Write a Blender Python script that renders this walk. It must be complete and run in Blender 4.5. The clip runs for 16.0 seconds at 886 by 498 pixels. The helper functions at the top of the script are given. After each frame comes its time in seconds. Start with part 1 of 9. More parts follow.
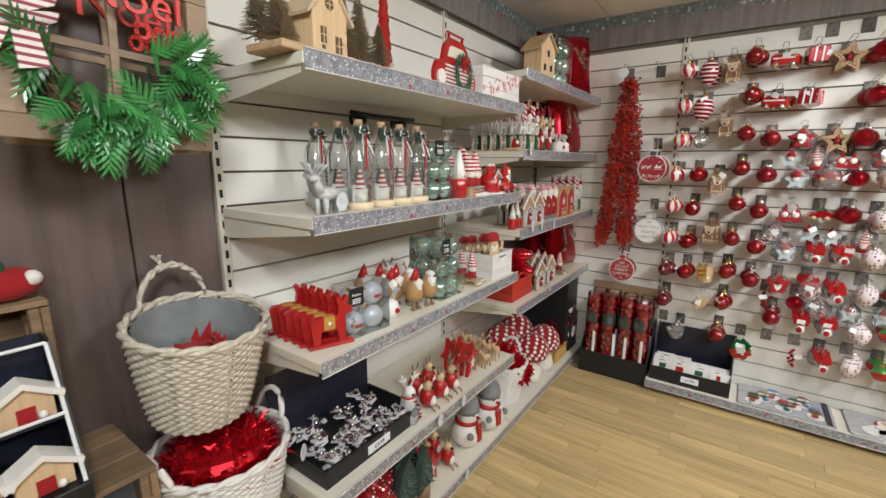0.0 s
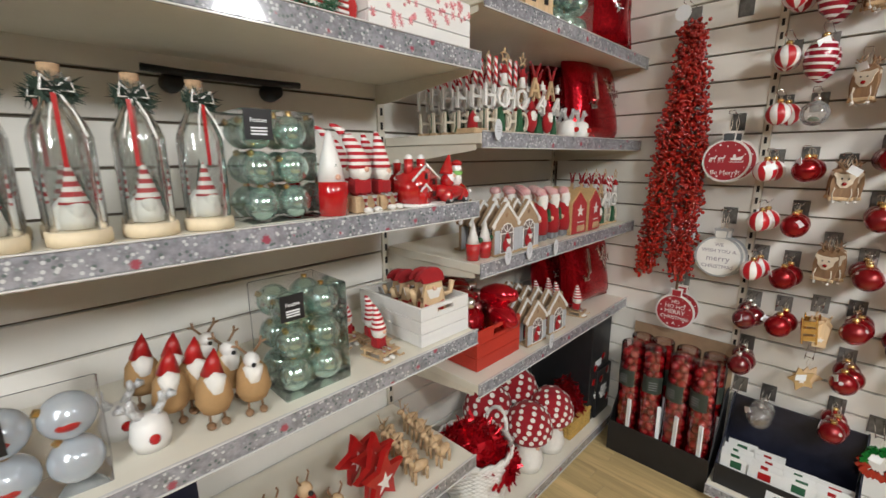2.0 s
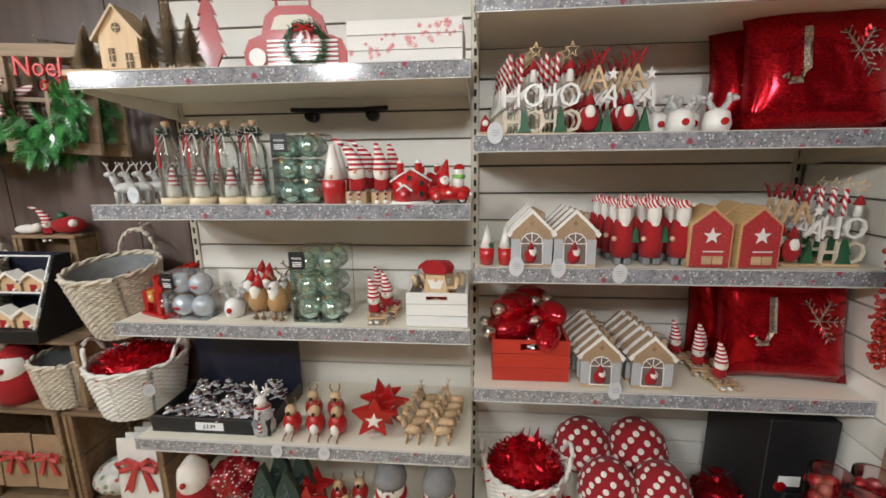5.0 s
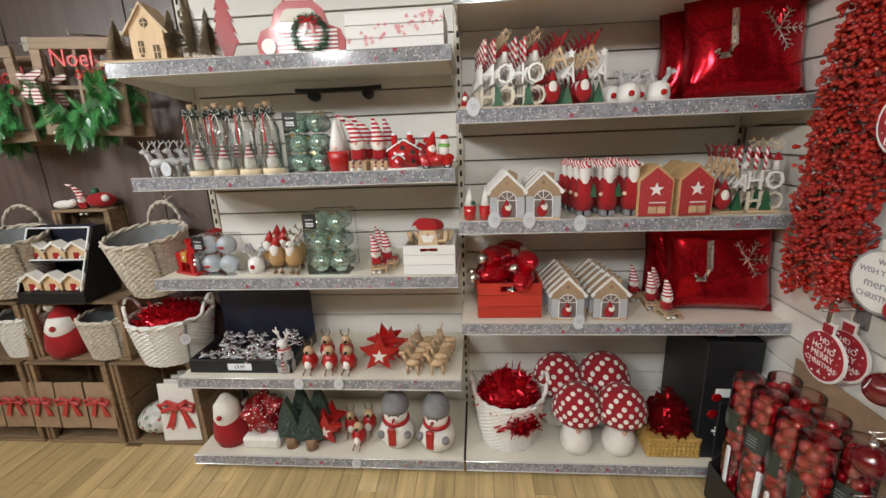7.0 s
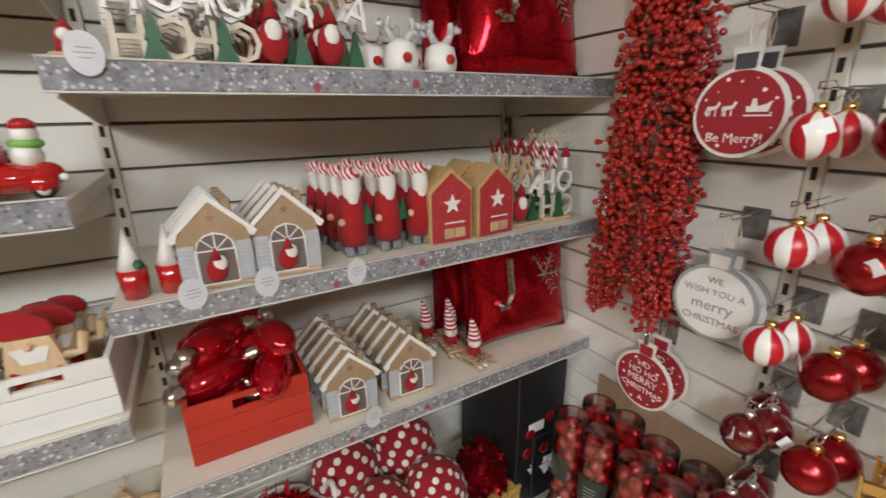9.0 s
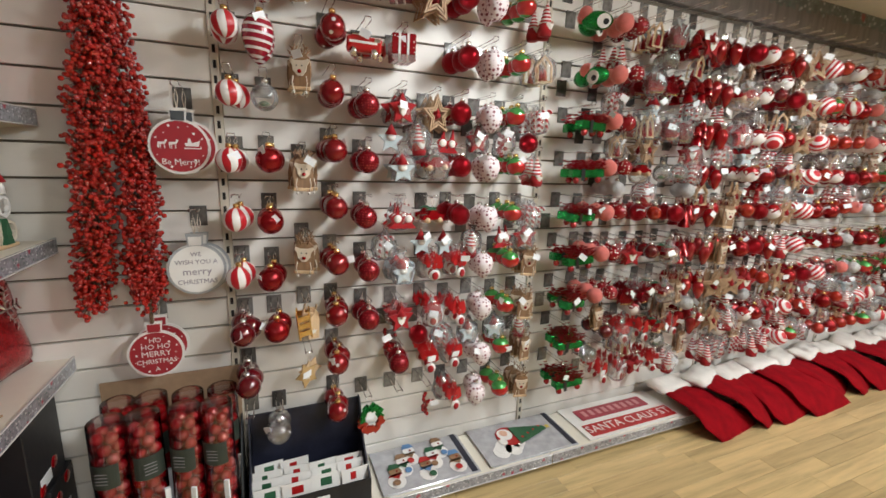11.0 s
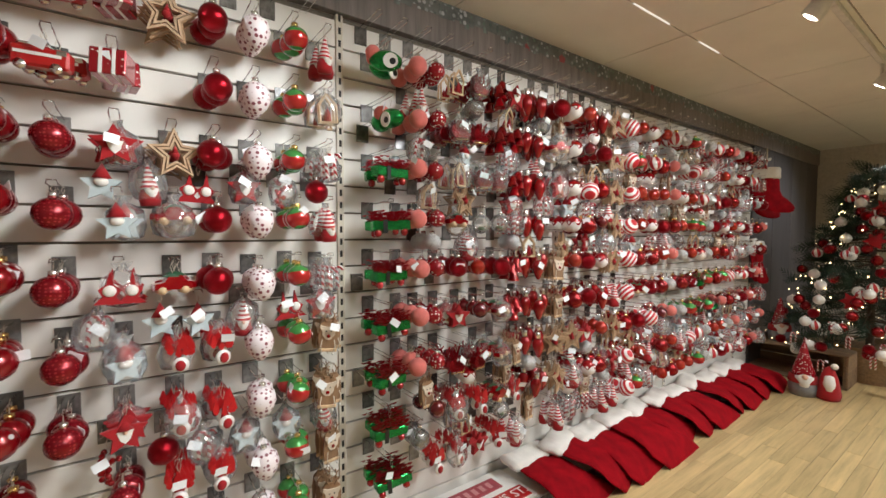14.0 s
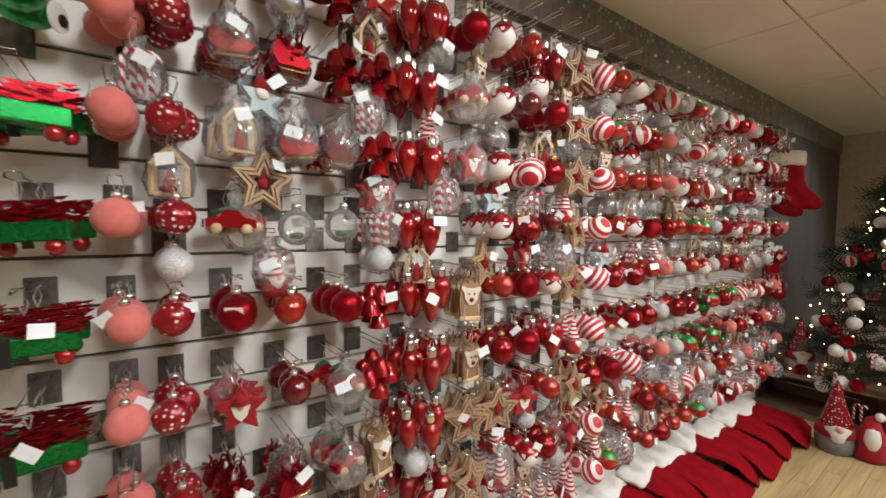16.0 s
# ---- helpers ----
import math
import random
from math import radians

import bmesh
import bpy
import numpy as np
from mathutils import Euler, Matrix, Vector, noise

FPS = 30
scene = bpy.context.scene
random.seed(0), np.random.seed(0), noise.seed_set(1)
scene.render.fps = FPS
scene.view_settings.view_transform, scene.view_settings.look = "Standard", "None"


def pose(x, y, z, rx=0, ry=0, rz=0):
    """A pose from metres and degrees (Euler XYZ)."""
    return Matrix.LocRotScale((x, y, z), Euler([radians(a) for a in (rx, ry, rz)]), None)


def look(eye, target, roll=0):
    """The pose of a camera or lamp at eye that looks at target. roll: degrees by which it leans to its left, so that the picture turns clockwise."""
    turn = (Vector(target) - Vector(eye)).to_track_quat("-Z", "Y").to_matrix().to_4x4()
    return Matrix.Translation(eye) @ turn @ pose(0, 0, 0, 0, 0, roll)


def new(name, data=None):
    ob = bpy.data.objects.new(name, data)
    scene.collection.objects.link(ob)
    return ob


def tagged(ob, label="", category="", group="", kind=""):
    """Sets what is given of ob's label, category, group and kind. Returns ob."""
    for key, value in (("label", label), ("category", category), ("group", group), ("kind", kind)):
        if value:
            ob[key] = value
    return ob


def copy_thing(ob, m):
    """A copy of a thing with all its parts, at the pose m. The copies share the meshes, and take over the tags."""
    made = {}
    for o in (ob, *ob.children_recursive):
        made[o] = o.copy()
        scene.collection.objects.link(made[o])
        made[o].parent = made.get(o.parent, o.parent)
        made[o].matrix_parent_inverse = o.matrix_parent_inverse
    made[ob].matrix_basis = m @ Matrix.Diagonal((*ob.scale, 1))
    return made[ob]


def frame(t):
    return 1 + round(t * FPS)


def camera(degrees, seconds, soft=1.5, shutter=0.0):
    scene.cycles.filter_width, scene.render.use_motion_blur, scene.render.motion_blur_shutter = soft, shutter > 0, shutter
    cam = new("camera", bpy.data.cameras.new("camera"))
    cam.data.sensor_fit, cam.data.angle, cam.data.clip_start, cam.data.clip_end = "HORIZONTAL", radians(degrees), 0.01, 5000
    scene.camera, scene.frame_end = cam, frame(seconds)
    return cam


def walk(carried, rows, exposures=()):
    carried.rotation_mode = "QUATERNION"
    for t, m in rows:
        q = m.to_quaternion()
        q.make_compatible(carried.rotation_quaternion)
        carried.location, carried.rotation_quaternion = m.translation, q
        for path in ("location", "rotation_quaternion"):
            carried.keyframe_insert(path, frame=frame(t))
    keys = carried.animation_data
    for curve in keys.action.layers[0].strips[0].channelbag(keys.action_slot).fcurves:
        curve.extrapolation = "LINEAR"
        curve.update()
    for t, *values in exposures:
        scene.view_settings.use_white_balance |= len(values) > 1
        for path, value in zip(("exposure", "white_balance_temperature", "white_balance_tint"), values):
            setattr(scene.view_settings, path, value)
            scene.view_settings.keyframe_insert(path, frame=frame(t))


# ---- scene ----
cam = camera(92.8, 16.0, soft=1.5, shutter=0.15)
PATH = [
    (0, (1.38, -1.95, 1.499), (0.248, -0.352, 1.093), 0.3),
    (0.5, (1.345, -1.72, 1.50), (0.170, -0.14, 1.150), 0.4),
    (1, (1.318, -1.454, 1.482), (0.073, 0.076, 1.15), 0.1),
    (1.5, (1.244, -1.21, 1.508), (-0.046, 0.275, 1.147), -0.5),
    (2, (1.282, -0.983, 1.484), (-0.087, 0.412, 1.057), -0.3),
    (2.5, (1.377, -0.713, 1.465), (0.042, 0.711, 1.031), 0.5),
    (3, (1.379, -0.467, 1.469), (0.069, 0.98, 1.031), 1.5),
    (3.5, (1.342, -0.203, 1.487), (-0.172, 1.055, 1.137), 0.7),
    (4, (1.362, 0.006, 1.493), (-0.444, 0.805, 1.177), 0.5),
    (4.5, (1.530, 0.100, 1.468), (-0.438, 0.306, 1.168), 0.1),
    (5, (1.761, 0.026, 1.488), (-0.188, -0.153, 1.075), -0.7),
    (5.2, (1.830, 0.004, 1.487), (-0.108, -0.208, 1.043), -0.9),
    (7.3, (2.024, 0.079, 1.474), (0.102, -0.085, 0.944), -2.6),
    (7.5, (1.963, 0.08, 1.482), (0.04, -0.092, 0.959), -3.1),
    (8, (1.72, 0.051, 1.482), (-0.207, 0.006, 0.948), -3.3),
    (8.5, (1.451, 0.121, 1.456), (-0.46, 0.423, 0.948), -2.7),
    (9, (1.331, 0.172, 1.468), (-0.316, 1.132, 0.863), -1.0),
    (9.5, (1.217, 0.134, 1.466), (0.206, 1.746, 0.852), 2.3),
    (10, (1.178, -0.007, 1.454), (0.981, 1.915, 0.938), 2.6),
    (10.2, (1.190, -0.120, 1.465), (1.262, 1.808, 0.950), 2.6),
    (12.3, (0.967, -0.695, 1.367), (2.09, 0.949, 1.179), -0.2),
    (12.5, (1.032, -0.671, 1.361), (2.177, 0.958, 1.172), 0.0),
    (13, (1.279, -0.6, 1.386), (2.455, 1.01, 1.228), 0.2),
    (13.5, (1.449, -0.529, 1.385), (2.635, 1.075, 1.248), 0.3),
    (14, (1.645, -0.412, 1.389), (2.817, 1.206, 1.303), 0.1),
    (14.5, (1.844, -0.273, 1.438), (2.975, 1.376, 1.388), -0.1),
    (15, (2.059, -0.138, 1.441), (3.128, 1.552, 1.41), -0.4),
    (15.5, (2.356, -0.077, 1.466), (3.439, 1.604, 1.41), 0.2),
    (16, (2.604, 0.03, 1.428), (3.788, 1.638, 1.316), 0.5),
]
walk(cam, [(t, look(eye, target, roll)) for t, eye, target, roll in PATH])

# ---- light: ceiling spots on a track, added unseen fill spots, faint ambient ----
world = bpy.data.worlds.new("world")
scene.world = world
world.use_nodes = True
world.node_tree.nodes["Background"].inputs[0].default_value = (1.0, 0.97, 0.92, 1)
world.node_tree.nodes["Background"].inputs[1].default_value = 0.012

CEIL, FASCIA = 2.46, 2.26        # ceiling height, underside of the fascia
BAY, YB = 1.25, 1.25             # bay length of the shelving, plane of the ornament wall
PITCH = 0.111                    # slat pitch


def spot(x, y, z, tx, ty, tz, watts, angle=95, blend=0.9, col=(0.955, 0.985, 0.993), size=0.15):
    lamp = bpy.data.lights.new("spot", "SPOT")
    lamp.energy, lamp.spot_size, lamp.spot_blend = watts, radians(angle), blend
    lamp.color, lamp.shadow_soft_size = col, size
    ob = new("spot_light", lamp)
    ob.matrix_world = look((x, y, z), (tx, ty, tz))
    return ob


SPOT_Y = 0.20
# only the heads at x 3.98 and 5.42 are known; others are added
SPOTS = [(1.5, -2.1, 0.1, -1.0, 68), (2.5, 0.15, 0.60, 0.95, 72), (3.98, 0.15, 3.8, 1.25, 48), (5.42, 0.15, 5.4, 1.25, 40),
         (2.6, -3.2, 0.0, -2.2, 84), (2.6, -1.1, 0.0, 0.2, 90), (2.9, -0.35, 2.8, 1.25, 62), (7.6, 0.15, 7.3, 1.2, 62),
         # unseen fills that brighten the floor and bounce onto the ceiling
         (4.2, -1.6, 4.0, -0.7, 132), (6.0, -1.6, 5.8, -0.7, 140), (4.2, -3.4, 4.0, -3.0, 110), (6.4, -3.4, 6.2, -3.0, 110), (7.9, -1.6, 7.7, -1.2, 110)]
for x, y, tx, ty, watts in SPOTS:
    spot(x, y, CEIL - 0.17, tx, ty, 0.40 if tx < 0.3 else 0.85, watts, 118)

# ---- materials ----
MATS = {}


def nodes_of(name):
    m = bpy.data.materials.new(name)
    m.use_nodes = True
    nt = m.node_tree
    return m, nt, nt.nodes, nt.links, nt.nodes["Principled BSDF"]


def tex_coord(nt, scale=(1, 1, 1), kind="Object", rot=(0, 0, 0)):
    tc = nt.nodes.new("ShaderNodeTexCoord")
    mp = nt.nodes.new("ShaderNodeMapping")
    mp.inputs["Scale"].default_value = scale
    mp.inputs["Rotation"].default_value = rot
    nt.links.new(tc.outputs[kind], mp.inputs["Vector"])
    return mp.outputs["Vector"]


def ramp(nt, fac, stops):
    r = nt.nodes.new("ShaderNodeValToRGB")
    el = r.color_ramp.elements
    while len(el) < len(stops):
        el.new(0.5)
    for e, (p, c) in zip(el, stops):
        e.position, e.color = p, (*c, 1)
    nt.links.new(fac, r.inputs[0])
    return r.outputs[0]


def noise_tex(nt, vec, scale, detail=4, rough=0.6):
    n = nt.nodes.new("ShaderNodeTexNoise")
    n.inputs["Scale"].default_value, n.inputs["Detail"].default_value, n.inputs["Roughness"].default_value = scale, detail, rough
    nt.links.new(vec, n.inputs["Vector"])
    return n.outputs["Fac"]


def bump(nt, height, strength, dist=0.002):
    b = nt.nodes.new("ShaderNodeBump")
    b.inputs["Strength"].default_value, b.inputs["Distance"].default_value = strength, dist
    nt.links.new(height, b.inputs["Height"])
    nt.links.new(b.outputs[0], nt.nodes["Principled BSDF"].inputs["Normal"])


def shade(c, k):
    return tuple(max(0.0, min(1.0, v * k)) for v in c)


def plain(name, col, rough=0.5, metal=0.0, vary=0.15, scale=25, relief=0.15, coat=0.0, stretch=(1, 1, 1), grain=220, per_object=0.0, sheen=0.0):
    """A surface with blotches, fine grain and relief."""
    if name in MATS:
        return MATS[name]
    m, nt, nd, lk, b = nodes_of(name)
    v = tex_coord(nt, stretch)
    f = noise_tex(nt, v, scale)
    c = ramp(nt, f, [(0.25, shade(col, 1 - vary)), (0.75, shade(col, 1 + vary))])
    if per_object:
        oi = nd.new("ShaderNodeObjectInfo")
        hs = nd.new("ShaderNodeHueSaturation")
        mr = nd.new("ShaderNodeMapRange")
        mr.inputs[3].default_value, mr.inputs[4].default_value = 1 - per_object, 1 + per_object
        lk.new(oi.outputs["Random"], mr.inputs[0])
        lk.new(mr.outputs[0], hs.inputs["Value"])
        lk.new(c, hs.inputs["Color"])
        c = hs.outputs[0]
    lk.new(c, b.inputs["Base Color"])
    b.inputs["Metallic"].default_value = metal
    rr = nd.new("ShaderNodeMapRange")
    rr.inputs[3].default_value, rr.inputs[4].default_value = max(0.02, rough - 0.08), min(1, rough + 0.08)
    lk.new(f, rr.inputs[0])
    lk.new(rr.outputs[0], b.inputs["Roughness"])
    b.inputs["Coat Weight"].default_value = coat
    b.inputs["Coat Roughness"].default_value = 0.08
    b.inputs["Sheen Weight"].default_value = sheen
    if relief:
        bump(nt, noise_tex(nt, v, grain, 3), relief)
    MATS[name] = m
    return m


def glitter(name, col, rough=0.28, scale=900, metal=0.9):
    """Glitter: tiny facets, each with its own tilt and tone."""
    if name in MATS:
        return MATS[name]
    m, nt, nd, lk, b = nodes_of(name)
    v = tex_coord(nt)
    vo = nd.new("ShaderNodeTexVoronoi")
    vo.inputs["Scale"].default_value = scale
    lk.new(v, vo.inputs["Vector"])
    sep = nd.new("ShaderNodeSeparateColor")
    lk.new(vo.outputs["Color"], sep.inputs[0])
    lk.new(ramp(nt, sep.outputs[0], [(0.1, shade(col, 0.55)), (0.9, shade(col, 1.25))]), b.inputs["Base Color"])
    b.inputs["Metallic"].default_value, b.inputs["Roughness"].default_value = metal, rough
    bump(nt, sep.outputs[1], 1.0, 0.004 * 900 / scale)
    MATS[name] = m
    return m


def stripes(name, cols, axis="Z", scale=10, kind="BANDS", distort=0.0, rough=0.25, coat=0.5, rot=(0, 0, 0), metal=0.0, hard=0.5):
    """Painted bands round or across a thing."""
    if name in MATS:
        return MATS[name]
    m, nt, nd, lk, b = nodes_of(name)
    v = tex_coord(nt, rot=rot)
    w = nd.new("ShaderNodeTexWave")
    w.wave_type, w.bands_direction = "BANDS", axis
    w.inputs["Scale"].default_value, w.inputs["Distortion"].default_value = scale, distort
    w.inputs["Detail Scale"].default_value = 3
    lk.new(v, w.inputs["Vector"])
    lk.new(ramp(nt, w.outputs["Fac"], [(hard - 0.03, cols[0]), (hard + 0.03, cols[1])]), b.inputs["Base Color"])
    b.inputs["Roughness"].default_value, b.inputs["Metallic"].default_value, b.inputs["Coat Weight"].default_value = rough, metal, coat
    bump(nt, noise_tex(nt, v, 400, 2), 0.15)
    MATS[name] = m
    return m


def swirl(name, cols, turns=5, twist=2.5, rough=0.3, coat=0.4):
    """Bands that wind round the upright axis, as on a sugar-cane bauble."""
    if name in MATS:
        return MATS[name]
    m, nt, nd, lk, b = nodes_of(name)
    tc = nd.new("ShaderNodeTexCoord")
    sx = nd.new("ShaderNodeSeparateXYZ")
    lk.new(tc.outputs["Object"], sx.inputs[0])
    at = nd.new("ShaderNodeMath")
    at.operation = "ARCTAN2"
    lk.new(sx.outputs[1], at.inputs[0])
    lk.new(sx.outputs[0], at.inputs[1])
    k = nd.new("ShaderNodeMath")
    k.operation = "MULTIPLY"
    k.inputs[1].default_value = turns
    lk.new(at.outputs[0], k.inputs[0])
    z = nd.new("ShaderNodeMath")
    z.operation = "MULTIPLY_ADD"
    z.inputs[1].default_value = twist * 40
    lk.new(sx.outputs[2], z.inputs[0])
    lk.new(k.outputs[0], z.inputs[2])
    s = nd.new("ShaderNodeMath")
    s.operation = "SINE"
    lk.new(z.outputs[0], s.inputs[0])
    mr = nd.new("ShaderNodeMapRange")
    mr.inputs[1].default_value = -1
    lk.new(s.outputs[0], mr.inputs[0])
    lk.new(ramp(nt, mr.outputs[0], [(0.47, cols[0]), (0.53, cols[1])]), b.inputs["Base Color"])
    b.inputs["Roughness"].default_value, b.inputs["Coat Weight"].default_value = rough, coat
    bump(nt, noise_tex(nt, tc.outputs["Object"], 500, 2), 0.3)
    MATS[name] = m
    return m


def dots(name, base, dot, scale=40, size=0.3, rough=0.4, coat=0.2, metal=0.0, randomness=0.25, kind="Object"):
    """Spots scattered over a plain ground."""
    if name in MATS:
        return MATS[name]
    m, nt, nd, lk, b = nodes_of(name)
    v = tex_coord(nt, kind=kind)
    vo = nd.new("ShaderNodeTexVoronoi")
    vo.inputs["Scale"].default_value, vo.inputs["Randomness"].default_value = scale, randomness
    lk.new(v, vo.inputs["Vector"])
    lk.new(ramp(nt, vo.outputs["Distance"], [(size - 0.03, dot), (size + 0.03, base)]), b.inputs["Base Color"])
    b.inputs["Roughness"].default_value, b.inputs["Coat Weight"].default_value, b.inputs["Metallic"].default_value = rough, coat, metal
    bump(nt, noise_tex(nt, v, 300, 3), 0.2)
    MATS[name] = m
    return m


def printed(name, ground, spots, scale, rough=0.3, coat=0.3, big=None):
    """A printed Christmas pattern: leaves, berries and stars as scattered cells on a ground."""
    m, nt, nd, lk, b = nodes_of(name)
    v = tex_coord(nt)
    vo = nd.new("ShaderNodeTexVoronoi")
    vo.inputs["Scale"].default_value = scale
    lk.new(v, vo.inputs["Vector"])
    sep = nd.new("ShaderNodeSeparateColor")
    lk.new(vo.outputs["Color"], sep.inputs[0])
    n = len(spots)
    cr = nd.new("ShaderNodeValToRGB")
    cr.color_ramp.interpolation = "CONSTANT"
    el = cr.color_ramp.elements
    while len(el) < n:
        el.new(0.5)
    for i, (e, c) in enumerate(zip(el, spots)):
        e.position, e.color = i / n, (*c, 1)
    lk.new(sep.outputs[0], cr.inputs[0])
    mask = ramp(nt, vo.outputs["Distance"], [(0.33, (1, 1, 1)), (0.42, (0, 0, 0))])
    g = ramp(nt, noise_tex(nt, v, scale * 0.35, 5), [(0.35, shade(ground, 0.75)), (0.65, shade(ground, 1.3))])
    mx = nd.new("ShaderNodeMix")
    mx.data_type = "RGBA"
    lk.new(mask, mx.inputs[0])
    lk.new(g, mx.inputs[6])
    lk.new(cr.outputs[0], mx.inputs[7])
    last = mx.outputs[2]
    if big:
        v2 = nd.new("ShaderNodeTexVoronoi")
        v2.inputs["Scale"].default_value = big[0]
        lk.new(v, v2.inputs["Vector"])
        wob = nd.new("ShaderNodeMath")
        wob.operation = "MULTIPLY_ADD"
        wob.inputs[1].default_value = 0.28
        lk.new(noise_tex(nt, v, scale * 1.3, 2), wob.inputs[0])
        lk.new(v2.outputs["Distance"], wob.inputs[2])
        k2 = ramp(nt, wob.outputs[0], [(0.27, (1, 1, 1)), (0.33, (0, 0, 0))])
        m3 = nd.new("ShaderNodeMix")
        m3.data_type = "RGBA"
        lk.new(k2, m3.inputs[0])
        lk.new(last, m3.inputs[6])
        m3.inputs[7].default_value = (*big[1], 1)
        last = m3.outputs[2]
    lk.new(last, b.inputs["Base Color"])
    b.inputs["Roughness"].default_value, b.inputs["Coat Weight"].default_value = rough, coat
    MATS[name] = m
    return m


def wood(name, col, axis=0, rough=0.45, coat=0.0, vary=0.3, ring=9, per_object=0.12, fine=1.0):
    """Wood with long grain along one axis, each board with its own tone."""
    if name in MATS:
        return MATS[name]
    m, nt, nd, lk, b = nodes_of(name)
    st = [ring * fine] * 3
    st[axis] = ring * 0.07 * fine
    v0 = tex_coord(nt, st)
    oi = nd.new("ShaderNodeObjectInfo")
    ad = nd.new("ShaderNodeVectorMath")
    ad.operation = "MULTIPLY_ADD"
    ad.inputs[1].default_value = (37, 53, 71)
    lk.new(oi.outputs["Random"], ad.inputs[0])
    lk.new(v0, ad.inputs[2])
    v = ad.outputs[0]
    f = noise_tex(nt, v, 2.2, 7, 0.65)
    c = ramp(nt, f, [(0.28, shade(col, 1 - vary)), (0.5, col), (0.72, shade(col, 1 + vary * 0.7))])
    hs = nd.new("ShaderNodeHueSaturation")
    mr = nd.new("ShaderNodeMapRange")
    mr.inputs[3].default_value, mr.inputs[4].default_value = 1 - per_object, 1 + per_object
    lk.new(oi.outputs["Random"], mr.inputs[0])
    lk.new(mr.outputs[0], hs.inputs["Value"])
    lk.new(c, hs.inputs["Color"])
    lk.new(hs.outputs[0], b.inputs["Base Color"])
    b.inputs["Roughness"].default_value, b.inputs["Coat Weight"].default_value = rough, coat
    bump(nt, noise_tex(nt, v, 9, 4), 0.2, 0.001)
    MATS[name] = m
    return m


def clear(name, col=(1, 1, 1), rough=0.03, alpha=0.22, milk=0.0):
    """Thin clear plastic or glass: mostly see-through with a gloss."""
    if name in MATS:
        return MATS[name]
    m, nt, nd, lk, b = nodes_of(name)
    tr = nd.new("ShaderNodeBsdfTransparent")
    tr.inputs[0].default_value = (*col, 1)
    gl = nd.new("ShaderNodeBsdfGlossy")
    gl.inputs["Roughness"].default_value = rough
    fr = nd.new("ShaderNodeFresnel")
    fr.inputs[0].default_value = 1.45
    ml = nd.new("ShaderNodeMath")
    ml.operation = "MULTIPLY_ADD"
    ml.inputs[1].default_value, ml.inputs[2].default_value = 0.9, alpha * 0.25
    lk.new(fr.outputs[0], ml.inputs[0])
    mx = nd.new("ShaderNodeMixShader")
    lk.new(ml.outputs[0], mx.inputs[0])
    lk.new(tr.outputs[0], mx.inputs[1])
    lk.new(gl.outputs[0], mx.inputs[2])
    last = mx.outputs[0]
    if milk:
        df = nd.new("ShaderNodeBsdfDiffuse")
        df.inputs[0].default_value = (0.75, 0.75, 0.74, 1)
        m2 = nd.new("ShaderNodeMixShader")
        nz = ramp(nt, noise_tex(nt, tex_coord(nt), 45, 4), [(0.35, (milk * 0.4,) * 3), (0.7, (min(1, milk * 1.6),) * 3)])
        lk.new(nz, m2.inputs[0])
        lk.new(last, m2.inputs[1])
        lk.new(df.outputs[0], m2.inputs[2])
        last = m2.outputs[0]
    lk.new(last, nd["Material Output"].inputs[0])
    MATS[name] = m
    return m


RED = (0.45, 0.012, 0.018)
CREAM = plain("cream laminate", (0.74, 0.70, 0.60), 0.45, vary=0.06, scale=6, relief=0.05)
SLAT = plain("slatwall laminate", (0.79, 0.765, 0.71), 0.42, vary=0.05, scale=4, relief=0.04, per_object=0.04)
# backing coloured dark so the shade inside grooves and joints is in the paint
GROOVE_SHADE = plain("groove shadow board", (0.20, 0.17, 0.13), 0.7, vary=0.1)
METALW = plain("cream powder-coated steel", (0.70, 0.65, 0.55), 0.4, vary=0.05)
SLOT = plain("slot dark", (0.02, 0.018, 0.015), 0.8)
CHROME = plain("chrome wire", (0.75, 0.74, 0.72), 0.18, metal=1.0, vary=0.05, relief=0)
BLACK = plain("black card", (0.012, 0.012, 0.014), 0.45, vary=0.3)
STRIP = printed("printed shelf strip", (0.25, 0.25, 0.28), [(0.50, 0.51, 0.53), (0.15, 0.19, 0.19), (0.30, 0.32, 0.36), (0.33, 0.34, 0.37), (0.12, 0.15, 0.15), (0.55, 0.56, 0.58), (0.22, 0.25, 0.26)], 125, rough=0.14, coat=0.9, big=(19, (0.34, 0.07, 0.10)))
FASCIA_WOOD = wood("grey-brown timber print", (0.20, 0.175, 0.165), axis=2, rough=0.5, vary=0.4, ring=16)
FASCIA_GARLAND = printed("printed garland", (0.14, 0.155, 0.15), [(0.14, 0.20, 0.17), (0.20, 0.26, 0.23), (0.48, 0.50, 0.52), (0.10, 0.13, 0.12), (0.30, 0.33, 0.33)], 38, rough=0.4, coat=0.1, big=(6, (0.36, 0.06, 0.07)))
CEILM = plain("ceiling tile", (0.80, 0.77, 0.70), 0.85, vary=0.05, scale=3, relief=0.35, grain=160)
CEILSEAM = plain("ceiling seam", (0.34, 0.30, 0.25), 0.8, vary=0.1)
OAK = wood("oak vinyl plank", (0.56, 0.415, 0.200), axis=0, rough=0.33, coat=0.15, vary=0.34, ring=12, per_object=0.16)
PANEL = wood("brown timber-print panel", (0.135, 0.098, 0.088), axis=2, rough=0.38, coat=0.2, vary=0.30, ring=9, per_object=0.08)
